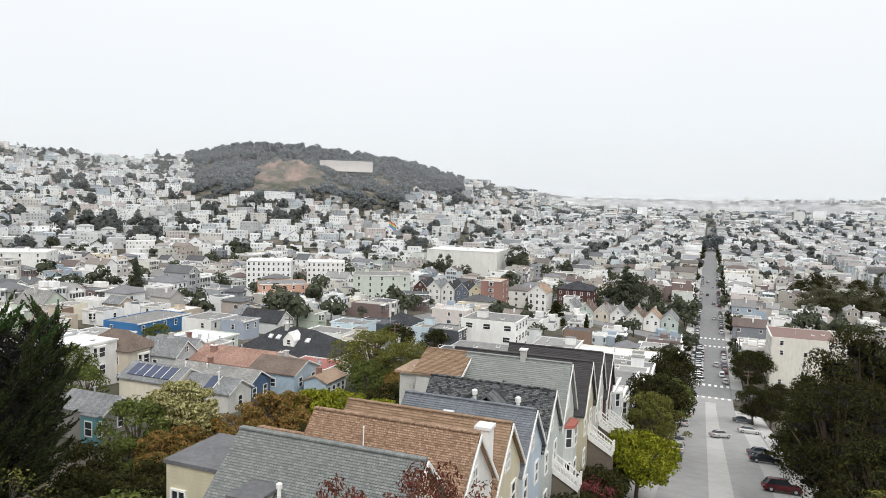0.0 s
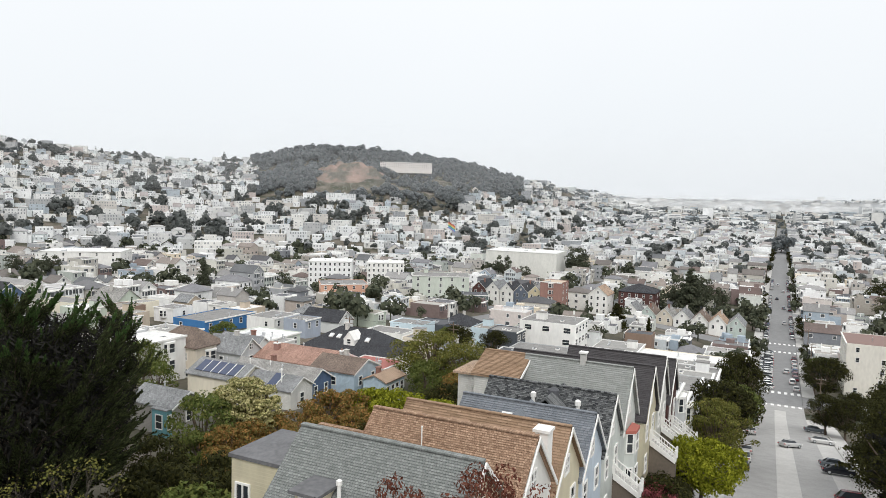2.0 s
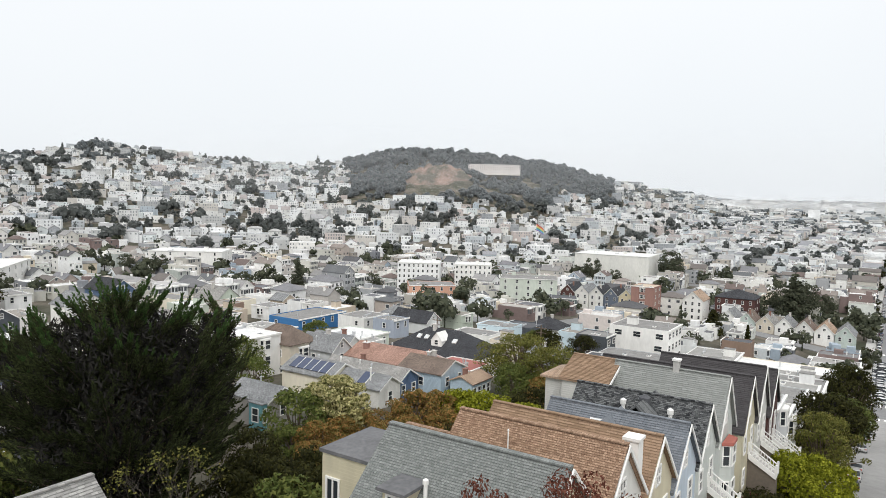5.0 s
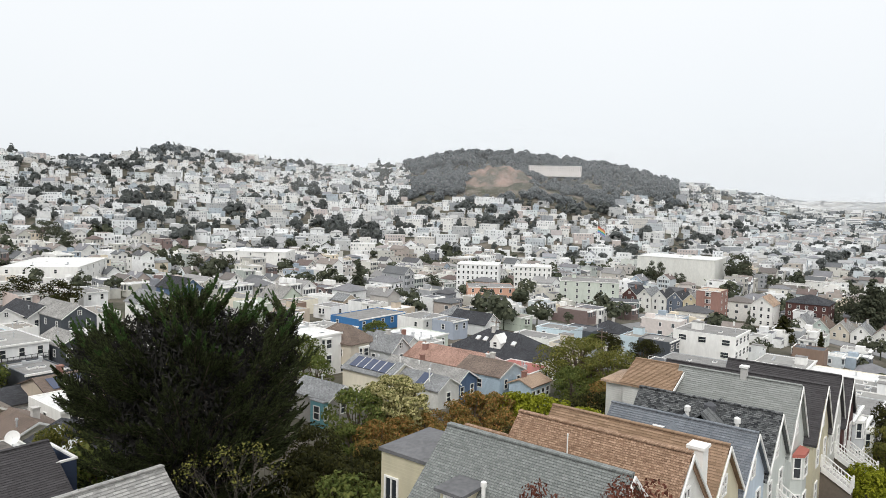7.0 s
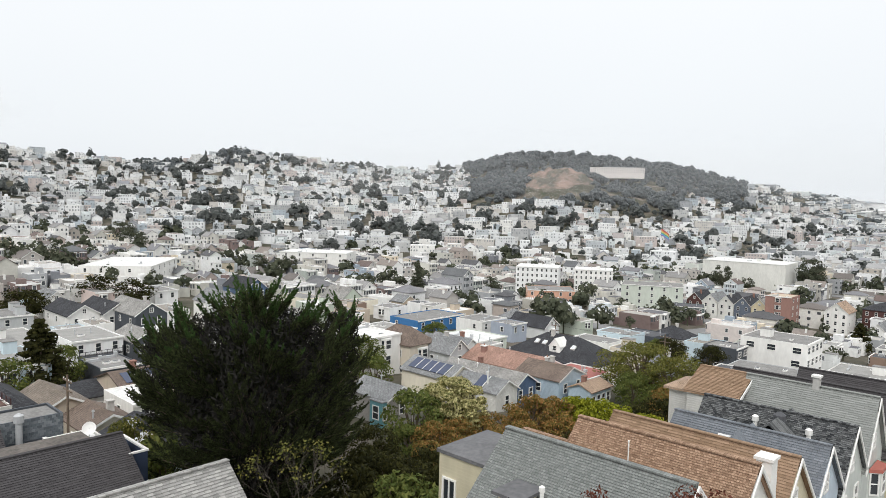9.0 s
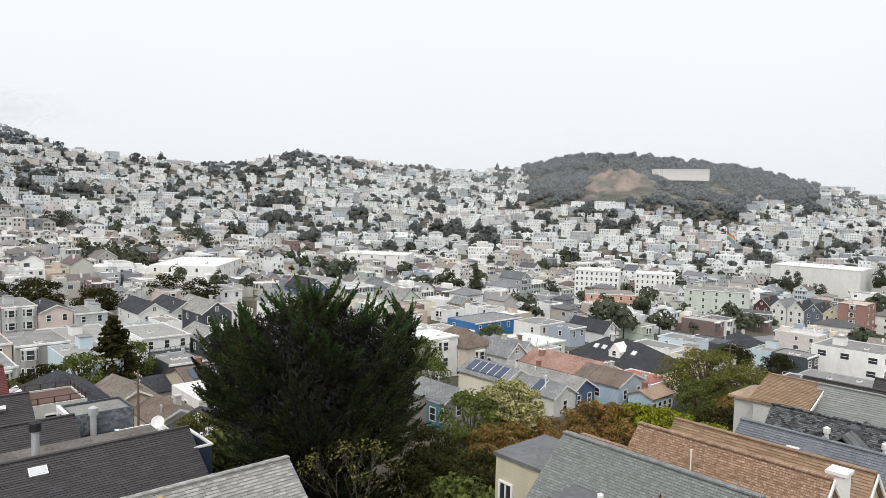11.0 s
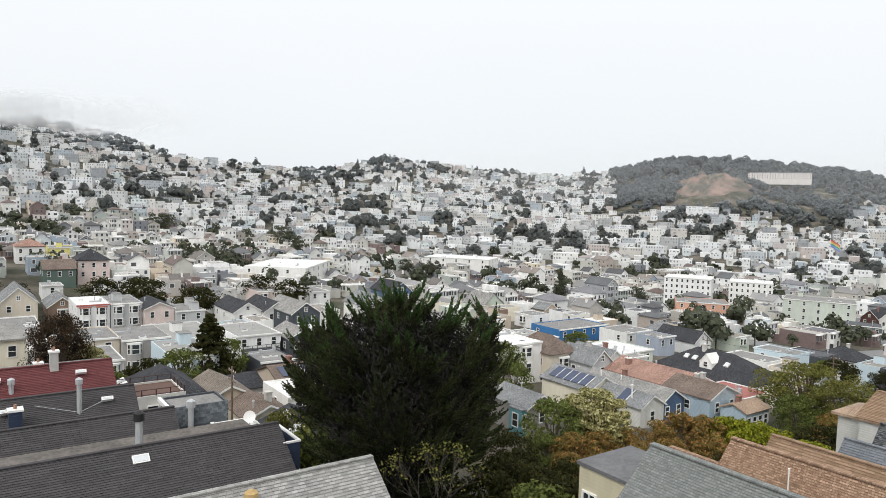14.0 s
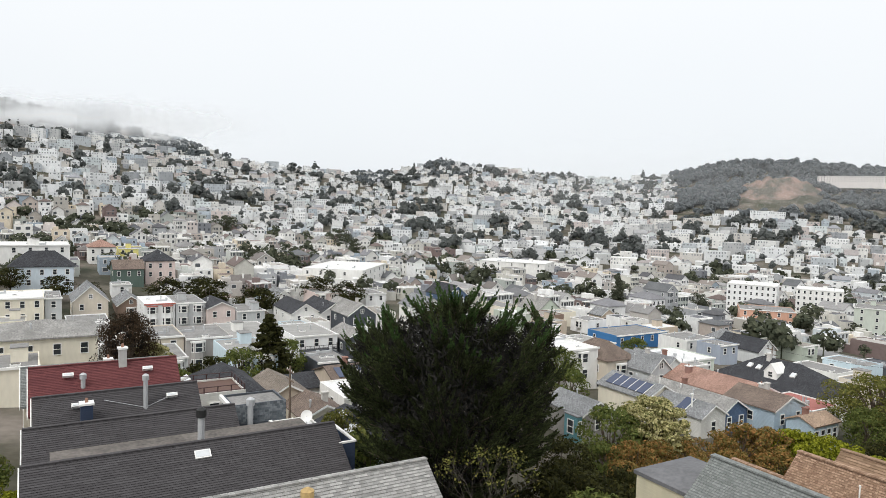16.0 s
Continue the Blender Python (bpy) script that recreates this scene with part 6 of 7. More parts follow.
house(-102.0, 36.5, 9.0, 8.0, 3.0, 90, "hip", paint("grey_stucco", (0.50, 0.51, 0.51)), DSH, 1.4, "low grey cottage with dark hip roof", base=24.6)
house(-119.5, 1.0, 14.0, 13.0, 7.6, 90, "hip", paint("cream_stucco", (0.74, 0.69, 0.57)), WE, 1.6, "cream house with broad shallow grey roof", base=27.3)
house(-107.0, -3.0, 7.0, 9.0, 6.0, 90, "flat", paint("cream_stucco", (0.74, 0.69, 0.57)), GREYROOF, label="cream rear wing with flat roof", base=27.5)
house(-139.0, 20.0, 7.4, 12.0, 6.8, 90, "flat", paint("beige_stucco", (0.60, 0.54, 0.45)), GREYROOF, label="beige house with grey flat roof", base=23.4, bays=0)
house(-138.0, 28.0, 8.2, 13.0, 6.8, 90, "flat", paint("warm_grey_stucco", (0.40, 0.38, 0.36)), GREYROOF, label="warm grey house with wide white bay windows", base=23.0, bays=2)
house(-151.0, 39.0, 12.0, 20.0, 6.5, 90, "flat", WHITE, plain("pale_gravel_roof", (0.30, 0.295, 0.28)), label="low white building with stained pale roof", base=20.5, clutter=3)
house(-146.0, 51.5, 9.5, 15.0, 6.6, 90, "flat", paint("bright_stucco", (0.80, 0.80, 0.79)), plain("pale_gravel_roof", (0.30, 0.295, 0.28)), label="white house with black fire escape stairs", base=20.6)
house(-141.0, 60.5, 6.8, 10.0, 5.6, 90, "gable_y", SIDING["slate"], WE, 1.8, "black-clad house with pale roof and balcony", base=20.6)
house(-201.0, 28.4, 7.5, 16.0, 8.2, 90, "flat", paint("bright_stucco", (0.80, 0.80, 0.79)), WHITEROOF, label="white bay-fronted house with red-tiled cornice", base=19.2, bays=2, trim=plain("red_tile", (0.35, 0.06, 0.07)))
house(-200.5, 36.1, 7.5, 16.0, 8.6, 90, "flat", paint("grey_stucco", (0.50, 0.51, 0.51)), GREYROOF, label="grey Victorian with carved bay and cornice", base=18.8, bays=2)
house(-197.0, 43.6, 7.2, 14.0, 7.2, 90, "gable_y", paint("rose_stucco", (0.64, 0.54, 0.50)), DSH, 1.6, "rose cottage with little gable over the window", base=18.6)
house(-195.0, 51.2, 7.6, 13.0, 6.6, 90, "flat", paint("grey_stucco", (0.50, 0.51, 0.51)), GREYROOF, label="grey stucco house with a wide low window", base=18.4)
house(-192.0, 65.0, 7.6, 17.0, 5.8, 90, "gable_y", WHITE, DSH, 2.4, "white porch-fronted house with peaked dark roof", base=18.6)
house(-190.0, 72.8, 7.6, 17.0, 5.8, 90, "gable_y", WHITE, DSH, 2.4, "white porch-fronted house with peaked dark roof", base=18.6)
house(-178.0, 75.6, 8.0, 18.0, 5.8, 90, "gable_y", SIDING["slate"], WE, 2.7, "charcoal house with white-edged gable and pale roof", base=19.6)
house(-211.0, 12.8, 8.4, 15.0, 6.6, 90, "gable_y", paint("beige_stucco", (0.60, 0.54, 0.45)), GR, 3.8, "beige house with peaked grey gable", base=20.8)
house(-200.0, -4.0, 12.0, 16.0, 7.4, 90, "flat", paint("cream_stucco", (0.74, 0.69, 0.57)), WHITEROOF, label="long cream house with a row of windows", base=23.0)
house(-200.0, 4.0, 3.6, 14.0, 7.6, 90, "flat", paint("grey_stucco", (0.50, 0.51, 0.51)), GREYROOF, label="narrow grey house with flat roof", base=22.4)
house(-262.0, -1.0, 22.0, 18.0, 13.0, 90, "flat", WHITE, WHITEROOF, label="big white apartment block with roof stair tower", base=26.0, clutter=4)
house(-245.0, 2.0, 17.0, 10.0, 7.6, 90, "hip", SIDING["haze"], DSH, 4.4, "pale blue house with dark roof and dormer", base=25.6)
house(-328.0, 36.0, 10.0, 12.0, 6.5, 90, "flat", SIDING["yellow"], GREYROOF, label="bright yellow house with dark windows", base=26.2)
house(-270.0, 39.0, 10.0, 12.0, 8.0, 90, "hip", paint("pink_stucco", (0.64, 0.53, 0.49)), DSH, 3.6, "pink house under a dark hip roof", base=24.2)
house(-264.0, 28.0, 9.5, 12.0, 5.6, 90, "gable_x", paint("dark_green_siding", (0.10, 0.14, 0.12)), BR, 2.6, "dark green house with brown roof", base=24.6)
house(-319.0, 24.0, 10.0, 12.0, 7.0, 90, "hip", WHITE, REDSH, 2.8, "white house with red-brown hip roof", base=26.8)
house(-201.0, 121.0, 8.0, 14.0, 7.0, 90, "gable_y", SIDING["denim"], DSH, 3.2, "blue Victorian house with decorated gable", base=18.4)


# roof gear and back stairs of the yard houses
def solar_array(x, y, z, n, pitch, turn, label):
    th = tagged(new("solar_array"), label, "solar panels")
    th.matrix_basis = pose(x, y, z, 0, 0, turn) @ pose(0, 0, 0, pitch, 0, 0)
    cell = plain("solar_cell", (0.035, 0.05, 0.10), 0.2, 0.0, 0.05, 0.6)
    for i in range(n):
        u = (i - (n - 1) / 2) * 1.75
        p = part("panel", Geo().box(u - 0.84, -1.35, 0.0, u + 0.84, 1.35, 0.06), cell, th)
        part("frame", Geo().box(u + 0.80, -1.38, 0.0, u + 0.90, 1.38, 0.085), TRIM, p)
    return th


solar_array(-82.5, 86.1, 27.35 - 0.5 * 1.9 + 0.25, 5, 26.6, 0, "dark blue solar panels in a row on the roof")
solar_array(-71.6, 87.2, 22.0 + 2.9 + 1.6 - 0.57 * 1.4 + 0.25, 1, 29.7, 0, "single dark solar panel on the cottage roof")
solar_array(-94.8, 41.0, 30.42, 3, 18.4, 90, "dark solar panels on a low brown roof")
chimney(-86.0, 105.0, 25.6, 1.0, 0.9, 1.3, paint("red_brick_wall", (0.30, 0.175, 0.145)), "red brick chimney on the terracotta roof")
chimney(-69.0, 102.0, 27.0, 0.6, 0.6, 1.0, CONCRETE, "pale grey chimney on the brown roof")
roof_vent(-70.3, 87.0, 26.0, 1.6, 0.12, "white vent pipe beside the solar panel", TRIM)
roof_vent(-78.0, 93.5, 26.0, 0.6, 0.1, "small white roof vent", TRIM)
roof_vent(-82.0, 92.9, 26.2, 0.5, 0.1, "small white roof vent", TRIM)
th = thing("dormer", -78.0, 119.4, 25.4, 0, "white gabled dormer on the charcoal hip roof", "dormer")
part("wall", gable_body(2.6, 3.2, 0.9, 1.6), WHITE, th)
part("window", window_mesh(0.8, 0.9), None, th, at=pose(0, -1.6, 0.1))
part("roof", gable_roof(3.2, 2.6, 1.6, 0.1, 0.08), WHITE, th, at=pose(0, 0, 0.92, 0, 0, 90))
for x, y in ((-83.5, 119.6), (-81.6, 119.6), (-74.5, 119.4)):
    skylight(x, y, 26.3, 0.9, 1.1, 33, 0, "grey skylight set in the charcoal roof")
for x, y, z in ((-71.6, 29.4, 31.75), (-70.3, 29.4, 31.75), (-67.4, 29.0, 31.6), (-66.1, 29.0, 31.6), (-92.0, 16.6, 32.0), (-94.0, 16.6, 32.0)):
    skylight(x, y, z, 0.85, 1.5, 22, 0, "long skylight in the dark cottage roof")


def fire_escape(x, y0, y1, z, floors):
    """Dark steel landings and stairs across the back of a house that looks to +x."""
    th = thing("fire_escape", x, 0, z, 0, "black steel fire escape stairs on the white house", "fire escape")
    steel = plain("black_steel", (0.03, 0.03, 0.033), 0.6)
    for f in range(floors):
        h = 0.6 + f * 3.0
        part("landing", Geo().box(0.02, y0, h, 1.5, y1, h + 0.12), steel, th)
        part("rail", Geo().box(1.44, y0, h + 0.95, 1.5, y1, h + 1.03), steel, th)
        part("rail", Geo().box(1.44, y0, h + 0.5, 1.5, y1, h + 0.55), steel, th)
        post = Geo().box(1.43, -0.04, 0, 1.51, 0.04, 1.05).mesh("post", [steel])
        n = int((y1 - y0) / 0.9)
        for i in range(n + 1):
            part("post", post, None, th, at=pose(0, y0 + (y1 - y0) * i / n, h))
        if f:
            a, b = (y0 + 0.8, y1 - 1.0) if f % 2 else (y1 - 0.8, y0 + 1.0)
            part("stair", Geo().add([(0.6, a, h - 2.88), (1.35, a, h - 2.88), (1.35, b, h + 0.1), (0.6, b, h + 0.1), (0.6, a, h - 2.63), (1.35, a, h - 2.63), (1.35, b, h + 0.35), (0.6, b, h + 0.35)],
                 [(3, 2, 1, 0), (4, 5, 6, 7), (0, 1, 5, 4), (1, 2, 6, 5), (2, 3, 7, 6), (3, 0, 4, 7)]), steel, th)
    for y in (y0, y1):
        part("column", Geo().box(1.38, y - 0.08, -2.5, 1.54, y + 0.08, floors * 3.0 - 1), steel, th)


fire_escape(-138.5, 47.6, 55.6, 20.6, 2)


def dish(x, y, z, label="white satellite dish on the roof edge"):
    th = thing("satellite_dish", x, y, z, 0, label, "satellite dish")
    g = Geo()
    n = 16
    g.v = [(0, 0, 0)] + [(r * math.cos(2 * math.pi * k / n), r * math.sin(2 * math.pi * k / n), r * r * 0.45) for r in (0.3, 0.5) for k in range(n)]
    for k in range(n):
        q = (k + 1) % n
        g.f += [(0, 1 + k, 1 + q), (1 + k, 1 + n + k, 1 + n + q, 1 + q)]
        g.m += [0, 0]
    part("bowl", g, TRIM, th, at=pose(0, 0, 0.8, 60, 0, 60))
    part("mast", Geo().tube((0, 0, -0.4), (0, 0, 0.8), 0.04, 0.04, 6), METAL, th)


dish(-54.7, 19.6, 37.0)
dish(-21.4, 60.0, 38.5)
house(-54.9, 18.9, 3.8, 3.2, 9.1, 0, "flat", SIDING["white"], WHITEROOF, label="low white rear wing with white parapet", base=28.0, clutter=0, sides=())
# landmark buildings further off
claim(-168.0, 458.0, 34.0, 14.0)
claim(-305.0, 172.0, 26.0, 30.0)
claim(24.0, 231.0, 14.0, 7.0)
claim(-127.0, 131.0, 9.0, 9.0)
claim(-116.0, 141.0, 9.0, 8.0)
house(-555.0, 998.0, 84.0, 22.0, 14.0, 28, "flat", paint("pinkish_stucco", (0.68, 0.64, 0.615)), GREYROOF, label="long pale pinkish block high on the wooded hill", base=96.0, kind="building", clutter=0, rows=3, count=24)
house(-169.0, 492.0, 53.0, 34.0, 18.0, 4, "flat", paint("cream_theatre_stucco", (0.72, 0.715, 0.67)), WHITEROOF, label="huge blank-walled white theatre block", base=-0.2, sides=("back",), kind="theatre", clutter=5, rows=1)
house(-281.4, 117.7, 38.0, 26.0, 8.5, 140, "flat", WHITE, WHITEROOF, label="long white school building with strip windows", base=19.0, kind="school")
house(-350.0, 262.0, 42.0, 24.0, 13.0, 37, "flat", WHITE, WHITEROOF, label="white two-storey school hall with tower", base=8.0, kind="school")
house(-152.5, 313.0, 28.0, 18.0, 13.0, 25, "flat", SIDING["green"], GREYROOF, label="pale green apartment building with many windows", base=4.0, kind="building")
house(-178.0, 263.0, 21.0, 16.0, 8.5, 40, "flat", SIDING["salmon"], GREYROOF, label="salmon-coloured building with arched front", base=7.6, kind="building")
house(-232.0, 331.0, 24.0, 20.0, 16.0, 30, "flat", paint("bright_stucco", (0.80, 0.80, 0.79)), WHITEROOF, label="tall white apartment building", base=2.0, kind="building", count=9)
house(-214.0, 362.0, 22.0, 18.0, 15.0, 30, "flat", WHITE, WHITEROOF, label="tall white corner building", base=1.0, kind="building", count=8)
house(29.5, 247.0, 21.0, 19.0, 16.0, -90, "flat", paint("cream_white_stucco", (0.72, 0.69, 0.62)), plain("red_brown_roof", (0.20, 0.12, 0.10)), label="tall white corner building above the trees", base=-0.3, kind="building")
house(29.0, 262.0, 8.0, 18.0, 9.0, -90, "flat", paint("pink_stucco", (0.64, 0.53, 0.49)), GREYROOF, label="dusty pink house with flat roof", base=-0.3)
house(-127.0, 293.5, 15.0, 11.0, 6.4, 24, "flat", paint("dark_teal_stucco", (0.12, 0.15, 0.15)), DARKROOF, label="dark teal-grey block with flat tar roof", base=5.2, kind="building", clutter=2)
names = (("maroon", "maroon house with white-trimmed gable"), ("white", "white house with pale gable"), ("white", "white house with grey gable roof"), ("dusk", "dark blue house with white gable"), ("butter", "cream-yellow house with pointed gable"))
for i, (c, words) in enumerate(names):
    house(-136.0 + i * 7.5, 331.0, 7.2, 15.0, 8.8, 0, "gable_y", SIDING[c], (DSH, GR, DSH, DSH, WE)[i], 3.6, words, base=1.3, group="pointed gables on the cross street")
house(-96.0, 322.0, 10.5, 12.0, 14.0, 0, "flat", SIDING["brick"], plain("tan_roof", (0.50, 0.40, 0.30)), label="red brick corner tower house with tan roof", base=3.0, bays=1)
house(-76.0, 334.0, 9.0, 14.0, 9.0, 0, "gable_y", WHITE, TANSH, 3.8, "white house with tan pointed gable", base=2.4)
house(-60.0, 346.0, 17.0, 16.0, 11.0, 0, "hip", SIDING["maroon"], DSH, 3.4, "dark maroon house with slate hip roof", base=1.6)
for i in range(7):
    house(-58.0 + i * 7.3, 321.0, 7.0, 14.0, 4.6, 0, "gable_y", (WHITE, SIDING["mint"], paint("beige_stucco", (0.6, 0.54, 0.45)), WHITE, SIDING["white"])[i % 5], (GR, BR, WE, GR, BR, TANSH, GR)[i], 3.6,
          "pale house with a pointed shingle gable", base=0.4 + (6 - i) * 0.3, group="pointed gables on the cross street")


# ---- the flag on its tall pole ----
def flag_pole(x, y, z, h):
    th = thing("flagpole", x, y, z, 0, "tall white flagpole flying a striped rainbow flag", "flagpole")
    part("pole", Geo().tube((0, 0, -1), (0, 0, h), 0.3, 0.16, 8), TRIM, th)
    cols = (("flag_red", (0.5, 0.10, 0.09)), ("flag_orange", (0.6, 0.28, 0.12)), ("flag_yellow", (0.62, 0.52, 0.18)), ("flag_green", (0.10, 0.34, 0.22)), ("flag_blue", (0.14, 0.35, 0.58)), ("flag_violet", (0.28, 0.2, 0.42)))
    L, H = 9.5, 6.0
    for i, (n, c) in enumerate(cols):
        g = Geo()
        for k in range(11):
            u = k / 10
            yy = 0.5 * math.sin(u * 9)
            drop = 2.6 * u * u + 1.6 * u
            for e in (i, i + 1):
                g.v.append((0.2 + L * u * 0.78, yy, h - 0.6 - H * e / 6 - drop))
            if k:
                b = 2 * k
                g.f.append((b - 2, b, b + 1, b - 1))
                g.m.append(0)
        part("stripe", g, plain(n, c, 0.8), th)


flag_pole(-280.1, 586.6, land(-280, 586), 29.0)


# ---- cars ----
def car_proto(colour, label, wagon=False):
    th = thing("car", 0, 0, -480, 0, label, "car", "parked cars")
    body = plain("car_" + label.split()[0], colour, 0.25, 0.2, 0.03, 0.6)
    # side outlines: x along the car, lofted from sill to roof
    hw = 0.9

    def loft(rows):
        g = Geo()
        n = len(rows[0])
        for row in rows:
            g.v += row
        for i in range(len(rows) - 1):
            for k in range(n):
                m = (k + 1) % n
                g.f.append((i * n + k, i * n + m, (i + 1) * n + m, (i + 1) * n + k))
                g.m.append(0)
        g.f += [tuple(range(n - 1, -1, -1)), tuple(range((len(rows) - 1) * n, len(rows) * n))]
        g.m += [0, 0]
        return g

    def ring(x0, x1, y, z, c=0.25):
        return [(x0 + c, -y, z), (x1 - c, -y, z), (x1, -y + c, z), (x1, y - c, z), (x1 - c, y, z), (x0 + c, y, z), (x0, y - c, z), (x0, -y + c, z)]

    part("body", loft([ring(-2.15, 2.15, 0.84, 0.25), ring(-2.25, 2.25, 0.9, 0.45), ring(-2.25, 2.22, 0.9, 0.7), ring(-2.18, 2.0, 0.84, 0.92)]), body, th)
    back = -2.0 if wagon else -1.55
    top = 1.62 if wagon else 1.42
    part("glasshouse", loft([ring(back - 0.15, 1.15, 0.78, 0.9), ring(back + 0.35, 0.5, 0.66, top - 0.06)]), GLASS, th)
    part("roof", loft([ring(back + 0.3, 0.55, 0.68, top - 0.07), ring(back + 0.5, 0.35, 0.6, top)]), body, th)
    tyre = plain("tyre_rubber", (0.02, 0.02, 0.02), 0.9)
    for x in (-1.38, 1.38):
        for s in (-1, 1):
            w = part("wheel", Geo().tube((x, s * 0.70, 0.32), (x, s * 0.91, 0.32), 0.32, 0.32, 14), tyre, th)
            part("rim", Geo().tube((x, s * 0.90, 0.32), (x, s * 0.925, 0.32), 0.2, 0.18, 10), METAL, w)
    for s in (-1, 1):
        part("headlight", Geo().box(2.1, s * 0.62 - 0.18, 0.6, 2.26, s * 0.62 + 0.18, 0.74), TRIM, th)
        part("tail_light", Geo().box(-2.27, s * 0.66 - 0.14, 0.62, -2.12, s * 0.66 + 0.14, 0.78), plain("tail_red", (0.35, 0.02, 0.02), 0.3), th)
    return th


CARS = [car_proto((0.50, 0.50, 0.49), "silver saloon car parked at the kerb"), car_proto((0.02, 0.022, 0.03), "black saloon car parked at the kerb"), car_proto((0.10, 0.012, 0.018), "maroon people carrier parked at the kerb", True),
        car_proto((0.72, 0.72, 0.71), "white hatchback parked at the kerb", True), car_proto((0.14, 0.16, 0.18), "grey saloon car parked at the kerb"), car_proto((0.04, 0.07, 0.14), "blue saloon car parked at the kerb")]


def park(i, x, y, turn, slope=True, label=""):
    dz = land(x, y + 1) - land(x, y - 1)
    pitch = math.degrees(math.atan2(dz, 2.0))
    ob = copy_thing(CARS[i], pose(x, y, land(x, y) + 0.03) @ pose(0, 0, 0, pitch, 0, 0) @ pose(0, 0, 0, 0, 0, turn))
    if label:
        tagged(ob, label)


park(0, 3.9, 138.0, 50, label="silver saloon car driving up the steep street")
park(2, 9.9, 91.5, 8, label="maroon people carrier parked nose to kerb")
park(1, 9.8, 114.0, 6, label="black saloon car parked nose to kerb")
park(4, 9.8, 120.5, 6, label="dark grey car parked nose to kerb")
park(0, 9.8, 152.0, 5, label="silver blue car parked nose to kerb")
park(4, 9.6, 172.0, 5)
rc = random.Random(77)
y = 236.0
while y < 292:
    park(rc.choice((0, 3, 3, 4, 1, 0)), -1.6, y, 180 + 20)
    y += rc.uniform(2.9, 3.4)
for a, b in ((228, 292), (314, 388), (408, 480), (500, 575)):
    y = a + 6
    while y < b:
        if rc.random() < 0.8:
            park(rc.choice((0, 3, 4, 1, 5, 0, 2)), 7.4, y, 90)
        if a > 300 and rc.random() < 0.8:
            park(rc.choice((0, 3, 4, 1, 5, 0)), -2.6, y + 1, 90)
        y += rc.uniform(5.6, 7.5)
park(0, 4.8, 258, 90, label="silver car driving up the valley street")
park(3, 6.4, 243, 90, label="white van parked near the corner")
park(0, 4.6, 365, 90, label="silver car driving along the valley street")
park(3, -1.0, 232.5, 170, label="white car turning at the corner")
for s in (0, 1, 2, 3):
    park((4, 1, 0, 3)[s], 4.4 + (s % 2) * -3.4, 420 + s * 40, 90)
for y in (104, 112, 121, 150, 170, 186):
    park(rc.choice((0, 4, 1, 3)), -2.8, y, 90)


# ---- poles and wires ----
def utility_pole(x, y, h, label="weathered wooden utility pole with crossarms"):
    z = land(x, y)
    th = thing("utility_pole", x, y, z, 0, label, "utility pole", "utility poles")
    wood = plain("pole_wood", (0.16, 0.12, 0.09), 0.95, amount=0.25)
    part("post", Geo().tube((0, 0, -1), (0, 0, h), 0.16, 0.11, 8), wood, th)
    for k in (0.6, 1.6):
        part("crossarm", Geo().box(-1.2, -0.06, h - k - 0.07, 1.2, 0.06, h - k + 0.07), wood, th)
    for u in (-1.05, -0.4, 0.4, 1.05):
        part("insulator", Geo().tube((u, 0, h - 0.53), (u, 0, h - 0.38), 0.05, 0.04, 6), TRIM, th)
    return (x, y, z + h - 0.4)


def wire(a, b, sag=0.6):
    g = Geo()
    a, b = Vector(a), Vector(b)
    pts = [a.lerp(b, i / 10) - Vector((0, 0, sag * 4 * (i / 10) * (1 - i / 10))) for i in range(11)]
    for p, q in zip(pts[:-1], pts[1:]):
        g.tube(p, q, 0.018, 0.018, 4)
    tagged(part("overhead_wire", g, plain("wire_black", (0.02, 0.02, 0.02), 0.7)), "thin black overhead wire between poles", "wire", "overhead wires")


poles = [utility_pole(12.0, 204.0, 10.5), utility_pole(12.2, 232.0, 10.5), utility_pole(12.0, 262.0, 10.5), utility_pole(12.0, 292.0, 10.5), utility_pole(12.0, 330.0, 10.5)]
for a, b in zip(poles[:-1], poles[1:]):
    for u in (-1.0, 0.0, 1.0):
        wire((a[0] + u, a[1], a[2]), (b[0] + u, b[1], b[2]))
utility_pole(-75.5, 25.0, 10.0)
p2, p3 = utility_pole(-84.0, 127.0, 10.5), utility_pole(-62.0, 134.0, 11.0)
wire(p2, p3)

# ---- the wide city: terraces lot by lot, nearest ones as houses of their own ----


def in_wood(x, y):
    az, r = math.degrees(math.atan2(x, y)), math.hypot(x, y)
    return -41 < az < -19.5 and 930 < r < 1700 and not (az > -24 and r < 1150)


def grove(x, y):
    """True where trees stand thick between the houses, in drifts along the slopes."""
    r = math.hypot(x, y)
    v = 0.8 * noise.noise((x * 0.013, y * 0.013, 9.0)) + noise.noise((x * 0.045, y * 0.045, 2.0))
    return v > (0.40 if r > 585 else 0.47)


